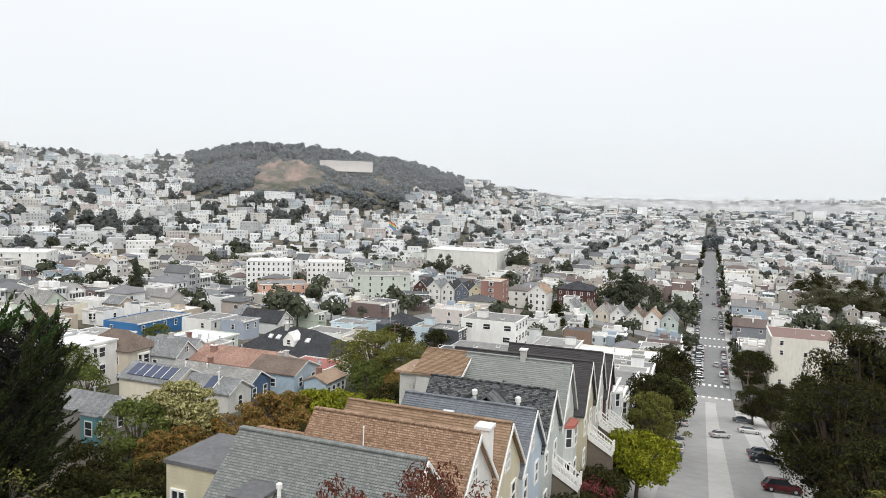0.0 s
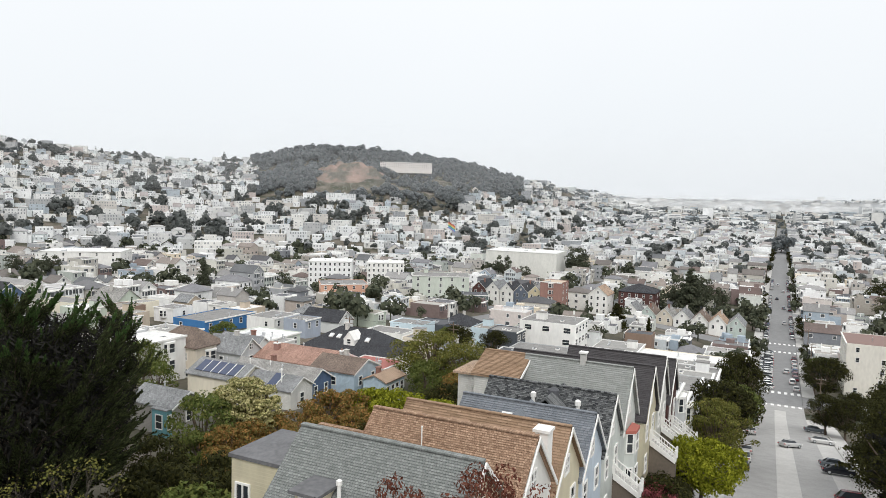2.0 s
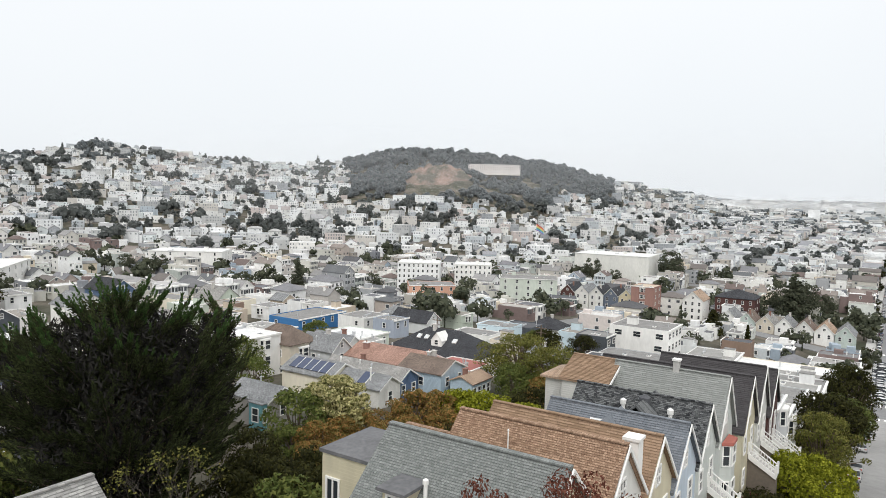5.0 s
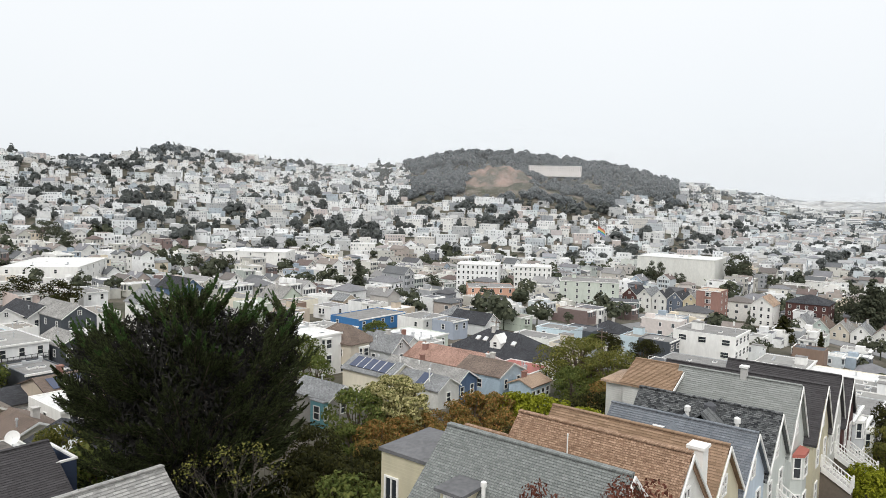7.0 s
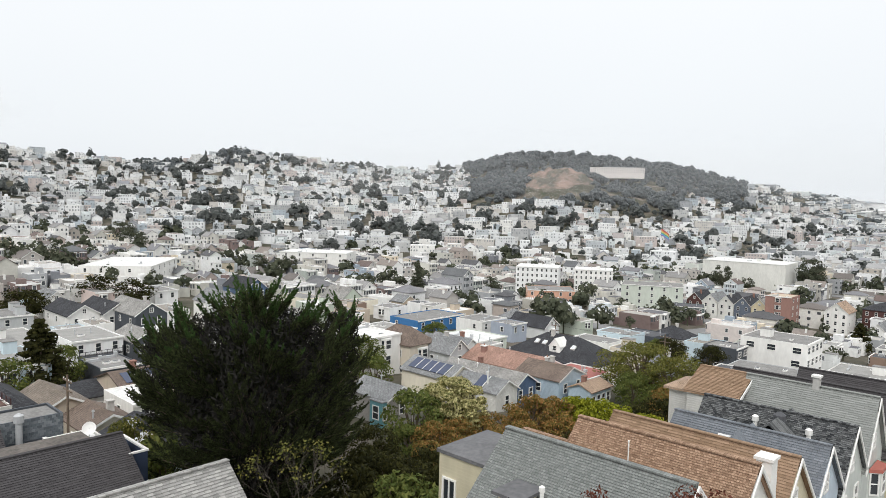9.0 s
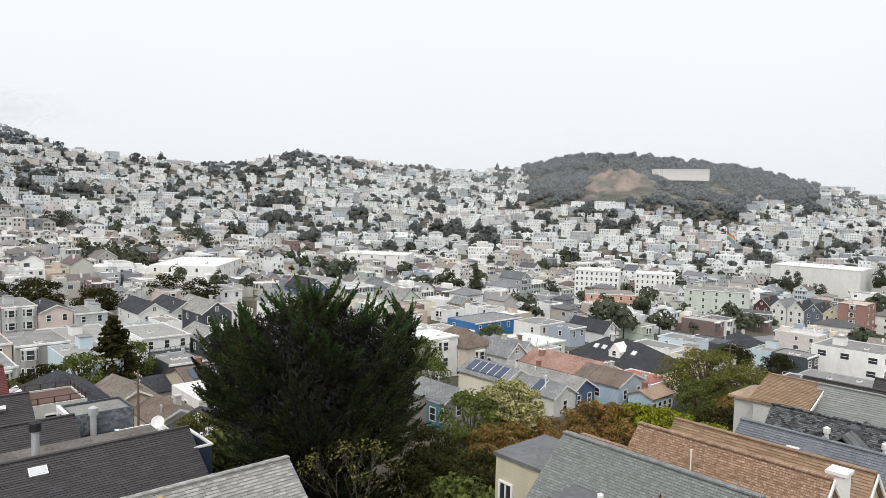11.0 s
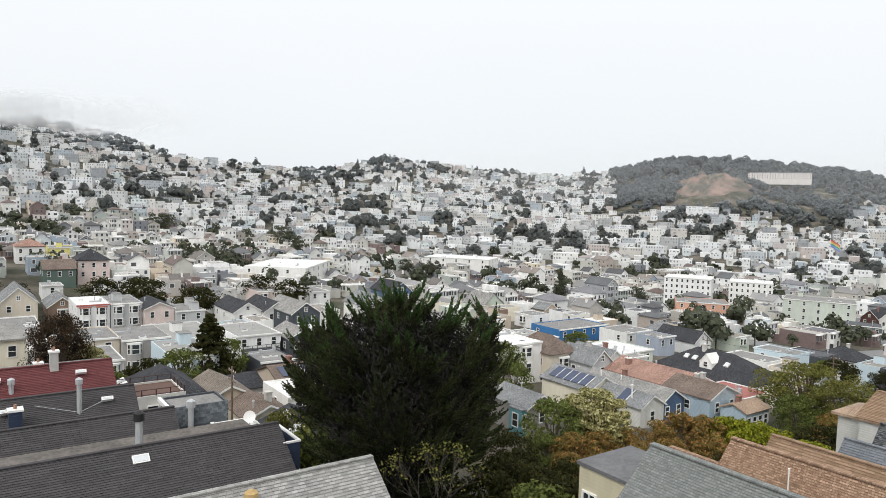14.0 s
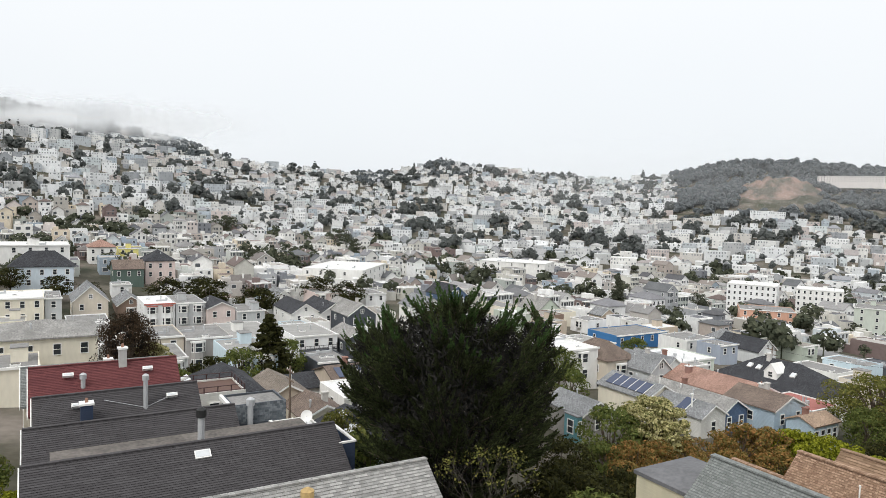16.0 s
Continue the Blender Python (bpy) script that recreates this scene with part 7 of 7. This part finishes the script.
def joined_house(g, rnd, x, y, z, w, d, h, turn, style, near):
    """A house of the wide city: body, roof, bays, rear wing, roof gear and windows, in one shared mesh."""
    m = pose(x, y, z, 0, 0, turn)
    g.tone = paint_tone = rnd.uniform(0.001, 0.999)
    roof_tone = rnd.uniform(0.001, 0.999)

    def skin(fn, tone, *args):
        g.tone = tone
        fn(*args)

    def roof_quad(x0, y0, x1, y1, zz):
        skin(g.quad, roof_tone, (x0, y0, zz), (x1, y0, zz), (x1, y1, zz), (x0, y1, zz), 1, m)

    def glass(a, b, zz, hh, trim):
        """A pane on the wall from a to b (plan points), with a pale casing behind it when near."""
        ax, ay, bx, by = *a, *b
        L = math.hypot(bx - ax, by - ay)
        nx, ny = (by - ay) / L, -(bx - ax) / L
        ux, uy = (bx - ax) / L, (by - ay) / L
        if trim:
            e, o = 0.16, 0.03
            g.quad((ax - ux * e + nx * o, ay - uy * e + ny * o, zz - e), (bx + ux * e + nx * o, by + uy * e + ny * o, zz - e), (bx + ux * e + nx * o, by + uy * e + ny * o, zz + hh + e), (ax - ux * e + nx * o, ay - uy * e + ny * o, zz + hh + e), 4, m)
        o = 0.06
        g.quad((ax + nx * o, ay + ny * o, zz), (bx + nx * o, by + ny * o, zz), (bx + nx * o, by + ny * o, zz + hh), (ax + nx * o, ay + ny * o, zz + hh), 3, m)

    X, Y = w / 2, d / 2
    if style == "flat":
        b = flat_body(w, d, h, 0.25)
        skin(g.add, paint_tone, b.v, b.f, 0, m)
        roof_quad(-X + .17, -Y + .17, X - .17, Y - .17, h - .19)
        for _ in range(rnd.choice((1, 2, 3, 4)) if near else rnd.choice((0, 1, 1))):
            cx, cy, k = rnd.uniform(-w * .33, w * .33), rnd.uniform(-d * .38, d * .38), rnd.random()
            if k < .3:
                skin(g.box, paint_tone, cx - 1.1, cy - 1.4, h - .5, cx + 1.1, cy + 1.4, h + rnd.uniform(.8, 2.0), 0, m)
            elif k < .6:
                g.box(cx - .5, cy - .7, h - .5, cx + .5, cy + .7, h - .1, rnd.choice((3, 4)), m)
            else:
                g.box(cx - .16, cy - .16, h - .5, cx + .16, cy + .16, h + rnd.uniform(.5, 1.2), 4, m)
        if near:
            g.box(-X - .2, -Y - .35, h - .4, X + .2, -Y - .01, h + .06, 4, m)
    elif style == "gable":
        rise = w * rnd.uniform(.28, .42)
        b = gable_body(w, d, h, rise - .03)
        skin(g.add, paint_tone, b.v, b.f, 0, m)
        b = gable_roof(d, w, rise, .3, .14)
        skin(g.add, roof_tone, b.v, b.f, 2, m @ pose(0, 0, h, 0, 0, 90))
        if near:
            glass((-.45, -Y), (.45, -Y), h + .25, 1.0, True)
            for s in (-1, 1):
                g.quad((s * X, -Y - .33, h - .15), (0, -Y - .33, h + rise - .15), (0, -Y - .33, h + rise + .16), (s * X, -Y - .33, h + .16), 4, m)
            g.box(X * .4 - .3, Y * .2 - .3, h, X * .4 + .3, Y * .2 + .3, h + rise + .5, 4, m)
    else:
        skin(g.box, paint_tone, -X, -Y, -3, X, Y, h, 0, m)
        b = hip_roof(w, d, w * rnd.uniform(.2, .3))
        skin(g.add, roof_tone, b.v, b.f, 2, m @ pose(0, 0, h + .2))
    g.tone = paint_tone
    # a lower wing behind
    if rnd.random() < .6:
        ww, dd, hh = w * rnd.uniform(.55, .9), rnd.uniform(2.5, 5), max(2.6, h - rnd.uniform(1.5, 4))
        g.box(-ww / 2, Y - .01, -3, ww / 2, Y + dd, hh, 0, m)
        roof_quad(-ww / 2, Y + .02, ww / 2, Y + dd, hh + .03)
        g.tone = paint_tone
        for u in (-ww / 4, ww / 4):
            glass((u + .5, Y + dd), (u - .5, Y + dd), hh - 1.9, 1.3, near)
    floors = max(1, int((h + .3) // 2.9))
    # bays over the street front
    bays = rnd.choice((0, 1, 1, 2)) if near else rnd.choice((0, 0, 1))
    bw = min(2.5, w / 2 - .6)
    spots = {0: (), 1: (-w / 4,), 2: (-w / 4, w / 4)}[bays]
    low = h - .35 - (floors - .15) * 2.9 if floors > 1 else h - 2.7
    for u in spots:
        z0, z1 = max(.8, low + (1.9 if floors > 1 else 0)), h - .45
        o = [(u - bw / 2, -Y + .01), (u - bw / 2 + .5, -Y - .8), (u + bw / 2 - .5, -Y - .8), (u + bw / 2, -Y + .01)]
        skin(g.add, paint_tone, [(*p, z0) for p in o] + [(*p, z1) for p in o], [(0, 1, 5, 4), (1, 2, 6, 5), (2, 3, 7, 6), (4, 5, 6, 7), (3, 2, 1, 0)], 0, m)
        for r in range(floors):
            zz = h - 2.25 - r * 2.9
            if zz > z0:
                for a, b in zip(o[:-1], o[1:]):
                    p, q = Vector(a), Vector(b)
                    glass(p.lerp(q, .16), p.lerp(q, .84), zz, 1.55, False)
        if near:
            g.box(u - bw / 2 - .05, -Y - .9, z1, u + bw / 2 + .05, -Y - .01, z1 + .22, 4, m)
    for r in range(floors):
        zz = h - 2.25 - r * 2.9
        if zz < .2:
            continue
        if r == floors - 1 and floors > 1:
            # garage door and entry on the street
            g.quad((-w * .42, -Y - .03, 0), (-w * .42 + 2.5, -Y - .03, 0), (-w * .42 + 2.5, -Y - .03, 2.2), (-w * .42, -Y - .03, 2.2), rnd.choice((3, 4, 4)), m)
            glass((w * .2, -Y), (w * .2 + 1.1, -Y), .1, 2.2, near)
        else:
            k = max(2, int(w // 2.3))
            for i in range(k):
                u = (i + .5) / k * w - X
                if any(abs(u - q) < bw / 2 + .5 for q in spots) or not near and rnd.random() < .3:
                    continue
                glass((u - .5, -Y), (u + .5, -Y), zz, 1.5, near)
        for i in range(max(2, int(w // 3))):
            u = (i + .5) / max(2, int(w // 3)) * w - X
            if rnd.random() < .7:
                k = rnd.choice((.45, .6, .9))
                glass((u + k, Y), (u - k, Y), zz, 1.35, near)
        n = max(1, int(d // 3.6))
        for s in (-1, 1):
            for i in range(n):
                u, k = (i + .5) / n * d - Y, rnd.choice((.4, .5, .75))
                if rnd.random() < .5:
                    glass((s * X, u - s * k), (s * X, u + s * k), zz, 1.25, near)


PALE = [("white_stucco", (0.78, 0.77, 0.74), "white stucco"), ("cream_stucco", (0.74, 0.69, 0.57), "cream stucco"), ("grey_stucco", (0.50, 0.51, 0.51), "grey stucco"),
        ("bright_stucco", (0.80, 0.80, 0.79), "bright white stucco"), ("beige_stucco", (0.60, 0.54, 0.45), "beige stucco"), ("pale_grey_siding", (0.66, 0.67, 0.66), "pale grey siding"),
        ("tan_stucco", (0.52, 0.44, 0.35), "tan stucco"), ("slate_siding", (0.22, 0.24, 0.26), "slate grey siding"), ("pale_blue_siding", (0.55, 0.65, 0.70), "pale blue siding"),
        ("pink_stucco", (0.64, 0.53, 0.49), "dusty pink stucco"), ("sage_siding", (0.50, 0.55, 0.47), "sage green siding"), ("brown_shingle", (0.24, 0.17, 0.13), "brown shingle")]
PICK = (0, 3, 0, 1, 3, 5, 2, 0, 4, 5, 3, 6, 0, 7, 1, 3, 8, 9, 10, 11, 5, 0)
ROOFS = [(GREYROOF, "grey tar flat roof"), (plain("tan_gravel_roof", (0.27, 0.25, 0.22), 0.95, amount=0.25), "tan gravel flat roof"), (GREYROOF, "grey tar flat roof"), (WHITEROOF, "white coated flat roof"), (DARKROOF, "dark tar flat roof"), (plain("pale_gravel_roof", (0.30, 0.295, 0.28), 0.95, amount=0.2), "pale gravel flat roof")]
PITCH = [(shingle("grey_shingles", (0.20, 0.205, 0.208), (0.27, 0.275, 0.278)), "grey shingle"), (shingle("dark_shingles", (0.04, 0.041, 0.046), (0.068, 0.07, 0.076)), "dark shingle"), (shingle("grey_shingles", (0.20, 0.205, 0.208), (0.27, 0.275, 0.278)), "grey shingle"), (shingle("weathered_shingles", (0.24, 0.235, 0.225), (0.33, 0.32, 0.30)), "weathered grey shingle")]


def grid_lots(rnd):
    """House lots back to back in each block of the street grid: x, y, width, depth, facing, drop in height."""
    lots = []
    edges = [-1500, -1405, -1310, -1215, -1120, -1025, -930, -835, -740, -645, -550] + sorted(LONG_X)[:-1] + [300, 400, 500, 600, 700]
    for a, b in zip(edges[:-1], edges[1:]):
        depth = 0.5 * (b - a - 18)
        for face, cx in ((90, b - 9), (-90, a + 9)):
            y = -40.0
            while y < 1900:
                w = rnd.choice((6.6, 7.2, 7.6, 7.6, 7.6, 8.4, 9.2))
                y += w * 0.5
                d = min(depth - 4, rnd.uniform(9.5, 15))
                lots.append((cx - math.copysign(d / 2 + rnd.uniform(0, 2.0), face), y + rnd.uniform(-.1, .1), w, d, face, 0.0))
                edge = cx - math.copysign(d + 2.5, face)
                while abs(edge - cx) < depth - 7:
                    d2 = rnd.uniform(6, 10)
                    gap = rnd.choice((0.3, 2.0, 4.0, 7.0))
                    if rnd.random() < .6:
                        lots.append((edge - math.copysign(gap + d2 / 2, face), y, w * rnd.uniform(.7, 1.0), d2, rnd.choice((face, face, -face, 0)), rnd.uniform(-3.0, -1.0)))
                    edge -= math.copysign(gap + d2, face)
                y += w * 0.5 + (rnd.uniform(2, 9) if rnd.random() < .12 else 0.0)
    return lots


HILL_FROM = 585.0


def on_slope(x, y):
    """True on the built-up hillsides, where the streets follow the contours."""
    return math.hypot(x, y) > HILL_FROM and math.degrees(math.atan2(x, y)) < -15


def terrace(tier, az):
    """Distance of a hillside street's house row from the valley, winding along the slope."""
    return HILL_FROM + 12 + tier * 27.0 + 16.0 * noise.noise((az * 0.05, tier * 0.13, 1.0)) + 7.0 * noise.noise((az * 0.2, tier * 0.6, 5.0))


def city():
    rnd = random.Random(11)
    mid, far = Geo(), Geo()
    count = 0
    for (x, y, w, d, turn, drop) in grid_lots(rnd):
        r, az = math.hypot(x, y), math.degrees(math.atan2(x, y))
        if r < 120 or r > 1500 or not -108 < az < 32 or on_slope(x, y):
            continue
        if any(abs(y - cy) < 8 + w / 2 for cy in CROSS_Y if y < 900):
            continue
        if r > 240 and grove(x, y) or x > 9 and y < 226:
            continue
        if any(math.hypot(x - gx, y - gy) < 13 for gx, gy in GREEN_YARDS):
            continue
        if not free(x, y, d / 2, w / 2, 0.2):
            continue
        h = drop + rnd.choice((5.8, 6.0, 6.4, 6.8, 7.5, 8.6, 9.4, 10.5))
        if r < 330:
            h = 0.6 + 0.6 * h
        style = rnd.choices(("flat", "gable", "hip"), (0.74, 0.19, 0.07))[0]
        lots_z = min(land(x - d / 2, y), land(x + d / 2, y), land(x, y))
        if r < 250 and count < 150 and -98 < az < 20:
            count += 1
            name, c, words = PALE[rnd.choice(PICK)]
            mat = paint(name, c)
            h = max(h, 4.2)
            if style == "flat":
                rm, rw = rnd.choice(ROOFS)
                house(x, y, w - .1, d, h, turn, "flat", mat, rm, label=words + " city house with a " + rw, base=lots_z, bays=rnd.choice((0, 0, 1, 2)), sides=("front", "right"), clutter=rnd.choice((2, 3, 4)))
            else:
                rm, rw = rnd.choice(PITCH)
                house(x, y, w - .1, d, max(3.6, h - 1), turn, "gable_y" if style == "gable" else "hip", mat, rm, rise=w * rnd.uniform(.3, .42), label=words + " city house under a pitched " + rw + " roof", base=lots_z, bays=rnd.choice((0, 1)), sides=("front", "right"))
        else:
            joined_house(mid if r < 640 else far, rnd, x, y, lots_z, w - .1, d, max(h, 4.0), turn, style, r < 480)
    # rows of houses along the winding hillside streets
    for tier in range(34):
        az = -104.0
        while az < -15.0:
            r = terrace(tier, az)
            w = rnd.choice((5.8, 6.4, 7.0, 7.6, 7.6, 8.4, 9.5, 13.0))
            step = math.degrees((w + rnd.choice((.1, .1, .3, 1.2, 4.0))) / r)
            az += step / 2
            x, y = r * math.sin(radians(az)), r * math.cos(radians(az))
            az += step / 2
            if not on_slope(x, y) or in_wood(x, y) or r > float(np.interp(az, RIDGE_AZ, RIDGE_R)) + 25:
                continue
            if grove(x, y) or rnd.random() < .16 or not free(x, y, w / 2, w / 2, 0.2):
                continue
            if rnd.random() < .1:
                joined_house(far, rnd, x, y, land(x, y), rnd.uniform(13, 22), rnd.uniform(10, 14), rnd.uniform(8, 12), -az + rnd.uniform(-15, 15), "flat", False)
                az += math.degrees(9 / r)
                continue
            d = rnd.uniform(8.5, 14)
            h = rnd.choice((3.6, 4.2, 4.8, 5.4, 5.8, 6.2, 6.8, 8.2))
            style = rnd.choices(("flat", "gable", "hip"), (0.84, 0.11, 0.05))[0]
            turn = -az + 180 * (tier % 2) + 18 * noise.noise((x * 0.01, y * 0.01, 6.0)) + rnd.choice((0, 0, 0, 90))
            joined_house(far, rnd, x, y, min(land(x * k, y * k) for k in (1 - 4 / r, 1.0)), w, d, h, turn, style, False)
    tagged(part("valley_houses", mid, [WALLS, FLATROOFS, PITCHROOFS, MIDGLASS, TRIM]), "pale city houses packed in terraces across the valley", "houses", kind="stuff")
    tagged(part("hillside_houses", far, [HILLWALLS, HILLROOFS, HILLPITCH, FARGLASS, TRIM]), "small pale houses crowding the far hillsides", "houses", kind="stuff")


def far_trees():
    """Yard and hillside trees too far off to count: stems under crowns of many small leaf clumps."""
    rnd = random.Random(5)
    yard, slope, wood = Geo(), Geo(), Geo()

    def crown(g, x, y, z, s, h, lobes, n, size, tip=0.0):
        """A crown of radius s and height h: a lobe on top and others round the sides, with a pointed top if tip is set."""
        cs = [(x + rnd.gauss(0, .12) * s, y + rnd.gauss(0, .12) * s, z + h * .66, s * .55, h * .3)]
        for i in range(lobes - 1):
            a, v = 6.283 * (i + rnd.random()) / (lobes - 1), rnd.uniform(.28, .68)
            u = s * rnd.uniform(.42, .68) * (1 - tip * v)
            k = s * rnd.uniform(.34, .52) * (1 - tip * v * .6)
            cs.append((x + u * math.cos(a), y + u * math.sin(a), z + h * v, k, k * .8))
        c = leaf_cloud(rnd, cs, n, size, slim=.95, tilt=.16)
        g.add(c.v, c.f)
        g.tube((x, y, z - 1), (x, y, z + h * .5), .3, .18, 4)

    def clear_of_streets(x, y):
        return not (any(abs(x - lx) < 6 for lx in LONG_X) or any(abs(y - cy) < 7 for cy in CROSS_Y))

    def leafy(g, x, y, r, s, h, tip=0.0):
        crown(g, x, y, land(x, y), s, h, *((6, 36, s * .15) if r < 380 else (5, 22, s * .22) if r < 585 else (5, 11, s * .34)), tip)

    for _ in range(560):
        az = radians(rnd.uniform(-105, 28))
        r = math.sqrt(rnd.uniform(235 ** 2, 620 ** 2))
        gx, gy = r * math.sin(az), r * math.cos(az)
        big = rnd.choice((2.0, 2.6, 3.2, 4.0, 5.2))
        for _ in range(rnd.choice((1, 1, 2, 3))):
            x, y = gx + rnd.gauss(0, 1.4) * big, gy + rnd.gauss(0, 1.4) * big
            if clear_of_streets(x, y):
                s = big * rnd.uniform(.7, 1.2)
                leafy(yard, x, y, r, s, s * rnd.uniform(1.5, 2.3))
    for i, j in [(i, j) for i in range(-92, 60) for j in range(-20, 150)]:
        x, y = (i + rnd.uniform(-.5, .5)) * 8.0, (j + rnd.uniform(-.5, .5)) * 8.0
        r, az = math.hypot(x, y), math.degrees(math.atan2(x, y))
        if not 250 < r < 1250 or not -103 < az < 26 or in_wood(x, y) or on_slope(x, y) or not grove(x, y) or not clear_of_streets(x, y) or not free(x, y, 1.5, 1.5):
            continue
        s = rnd.choice((2.2, 2.8, 3.6, 4.4, 5.4))
        leafy(yard if r < 620 else slope, x, y, r, s, s * rnd.uniform(1.6, 2.4))
    for _ in range(520):
        az, r = radians(rnd.uniform(-17, 28)), math.sqrt(rnd.uniform(560 ** 2, 1450 ** 2))
        x, y = r * math.sin(az), r * math.cos(az)
        if abs(x - 2.4) > 12:
            s = rnd.choice((2.6, 3.4, 4.4, 5.6))
            leafy(slope, x, y, r, s, s * rnd.uniform(1.6, 2.4))
    # back gardens between the hillside rows, and drifts of trees over the slopes
    for tier in range(34):
        az = -104.0
        while az < -15.0:
            r = terrace(tier, az) - 13 + rnd.uniform(-4, 4)
            az += math.degrees(rnd.uniform(5.5, 12) / r)
            x, y = r * math.sin(radians(az)), r * math.cos(radians(az))
            thick = grove(x, y)
            if not on_slope(x, y) or in_wood(x, y) or r > float(np.interp(az, RIDGE_AZ, RIDGE_R)) + 25 or rnd.random() < (0 if thick else .62):
                continue
            s = rnd.choice((2.2, 2.8, 3.4, 4.6)) * (1.6 if thick else 1.0)
            pointed = rnd.random() < .15
            leafy(slope, x, y, r, s * (.7 if pointed else 1), s * (rnd.uniform(2.6, 3.4) if pointed else rnd.uniform(1.5, 2.2)), .7 if pointed else 0)
            if thick:
                q = r + rnd.uniform(9, 16)
                leafy(slope, q * math.sin(radians(az)), q * math.cos(radians(az)), r, s, s * rnd.uniform(1.5, 2.2))
    # the wooded hill round the rocky knoll
    for _ in range(1500):
        az = radians(rnd.uniform(-41, -18.8))
        r = rnd.uniform(930, 1440)
        x, y = r * math.sin(az), r * math.cos(az)
        if not in_wood(x, y) or math.hypot(x + 584, y - 872) < 40 + 12 * rnd.random():
            continue
        if abs(math.degrees(az) + 33.8) < 2.4 and 960 < r < 1062:
            continue
        if -31.6 < math.degrees(az) < -25.6 and 1085 < r < 1165:
            continue
        bare = noise.noise((x * 0.02, y * 0.02, 12.0))
        if r < 1010 and bare > .12 or 1165 < r < 1290 and rnd.random() < .45:
            continue
        s = rnd.uniform(5.0, 8.5) * (1.45 if r > 1290 else 1.0)
        crown(wood, x, y, land(x, y) - 2, s, s * rnd.uniform(1.4, 2.0), 6, 17, s * .27)
    for _ in range(260):
        az = radians(rnd.choice((rnd.gauss(-80.3, 1.4), rnd.gauss(-65.2, .6), rnd.gauss(-59.3, 1.0), rnd.uniform(-94, -80), rnd.uniform(-20, 12))))
        r = float(np.interp(math.degrees(az), RIDGE_AZ, RIDGE_R)) * rnd.uniform(.88, 1.01)
        x, y = r * math.sin(az), r * math.cos(az)
        s = rnd.uniform(4.5, 8.0)
        crown(wood, x, y, land(x, y), s, s * rnd.uniform(1.4, 2.0), 5, 14, s * .28)
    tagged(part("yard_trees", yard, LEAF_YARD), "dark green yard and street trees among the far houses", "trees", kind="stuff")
    tagged(part("hillside_trees", slope, LEAF_SLOPE_HAZE), "haze-greyed green trees between the hillside houses", "trees", kind="stuff")
    tagged(part("hill_woods", wood, LEAF_HILL_HAZE), "haze-greyed green woods covering the far hilltops", "woods", kind="stuff")


def distant_city():
    """The far flat quarter beyond the valley: plain blocks out to the misty skyline."""
    rnd = random.Random(23)
    g, t = Geo(), Geo()
    for _ in range(3600):
        az = radians(rnd.uniform(-22, 40))
        r = 1480 + 2000 * rnd.random() ** 0.8
        x, y = r * math.sin(az), r * math.cos(az)
        if abs(x - 2.4) < 14:
            continue
        w, d = rnd.uniform(9, 26), rnd.uniform(12, 30)
        h = rnd.choice((6, 7, 8, 9, 10, 12)) * (1 if rnd.random() < .985 else 2.2)
        m = pose(x, y, land(x, y), 0, 0, rnd.choice((0, 90, 12)))
        g.tone = rnd.uniform(0.001, 0.999)
        b = flat_body(w, d, h)
        g.add(b.v, b.f, 0, m)
        g.tone = rnd.uniform(0.001, 0.999)
        g.add([(-w / 2 + .26, -d / 2 + .26, h - .4), (w / 2 - .26, -d / 2 + .26, h - .4), (w / 2 - .26, d / 2 - .26, h - .4), (-w / 2 + .26, d / 2 - .26, h - .4)], [(0, 1, 2, 3)], 1, m)
        for zz in np.arange(1.5, h - 1.5, 3.2):
            for s in (-1, 1):
                g.quad((-w / 2 + 1, s * (d / 2 + .05), zz), (w / 2 - 1, s * (d / 2 + .05), zz), (w / 2 - 1, s * (d / 2 + .05), zz + 1.4), (-w / 2 + 1, s * (d / 2 + .05), zz + 1.4), 2, m)
    for _ in range(1500):
        az = radians(rnd.uniform(-22, 40))
        r = rnd.uniform(1300, 3000)
        x, y = r * math.sin(az), r * math.cos(az)
        s = rnd.uniform(5, 10)
        cs = [(x + rnd.gauss(0, .5) * s, y + rnd.gauss(0, .5) * s, land(x, y) + s * rnd.uniform(.4, 1.1), s * .5, s * .4) for _ in range(4)]
        c = leaf_cloud(rnd, cs, 11, 2.2, slim=.8)
        t.add(c.v, c.f)
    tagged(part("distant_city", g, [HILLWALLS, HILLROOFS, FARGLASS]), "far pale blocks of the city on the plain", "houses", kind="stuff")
    tagged(part("distant_trees", t, LEAF_HILL_HAZE), "haze-greyed green trees of the far streets and parks", "trees", kind="stuff")


city()
far_trees()
distant_city()


# the patterns that the copies were made from go away
for pattern in [o for o in scene.objects if o.parent is None and o.location.z < -400]:
    for ob in (*pattern.children_recursive, pattern):
        bpy.data.objects.remove(ob)
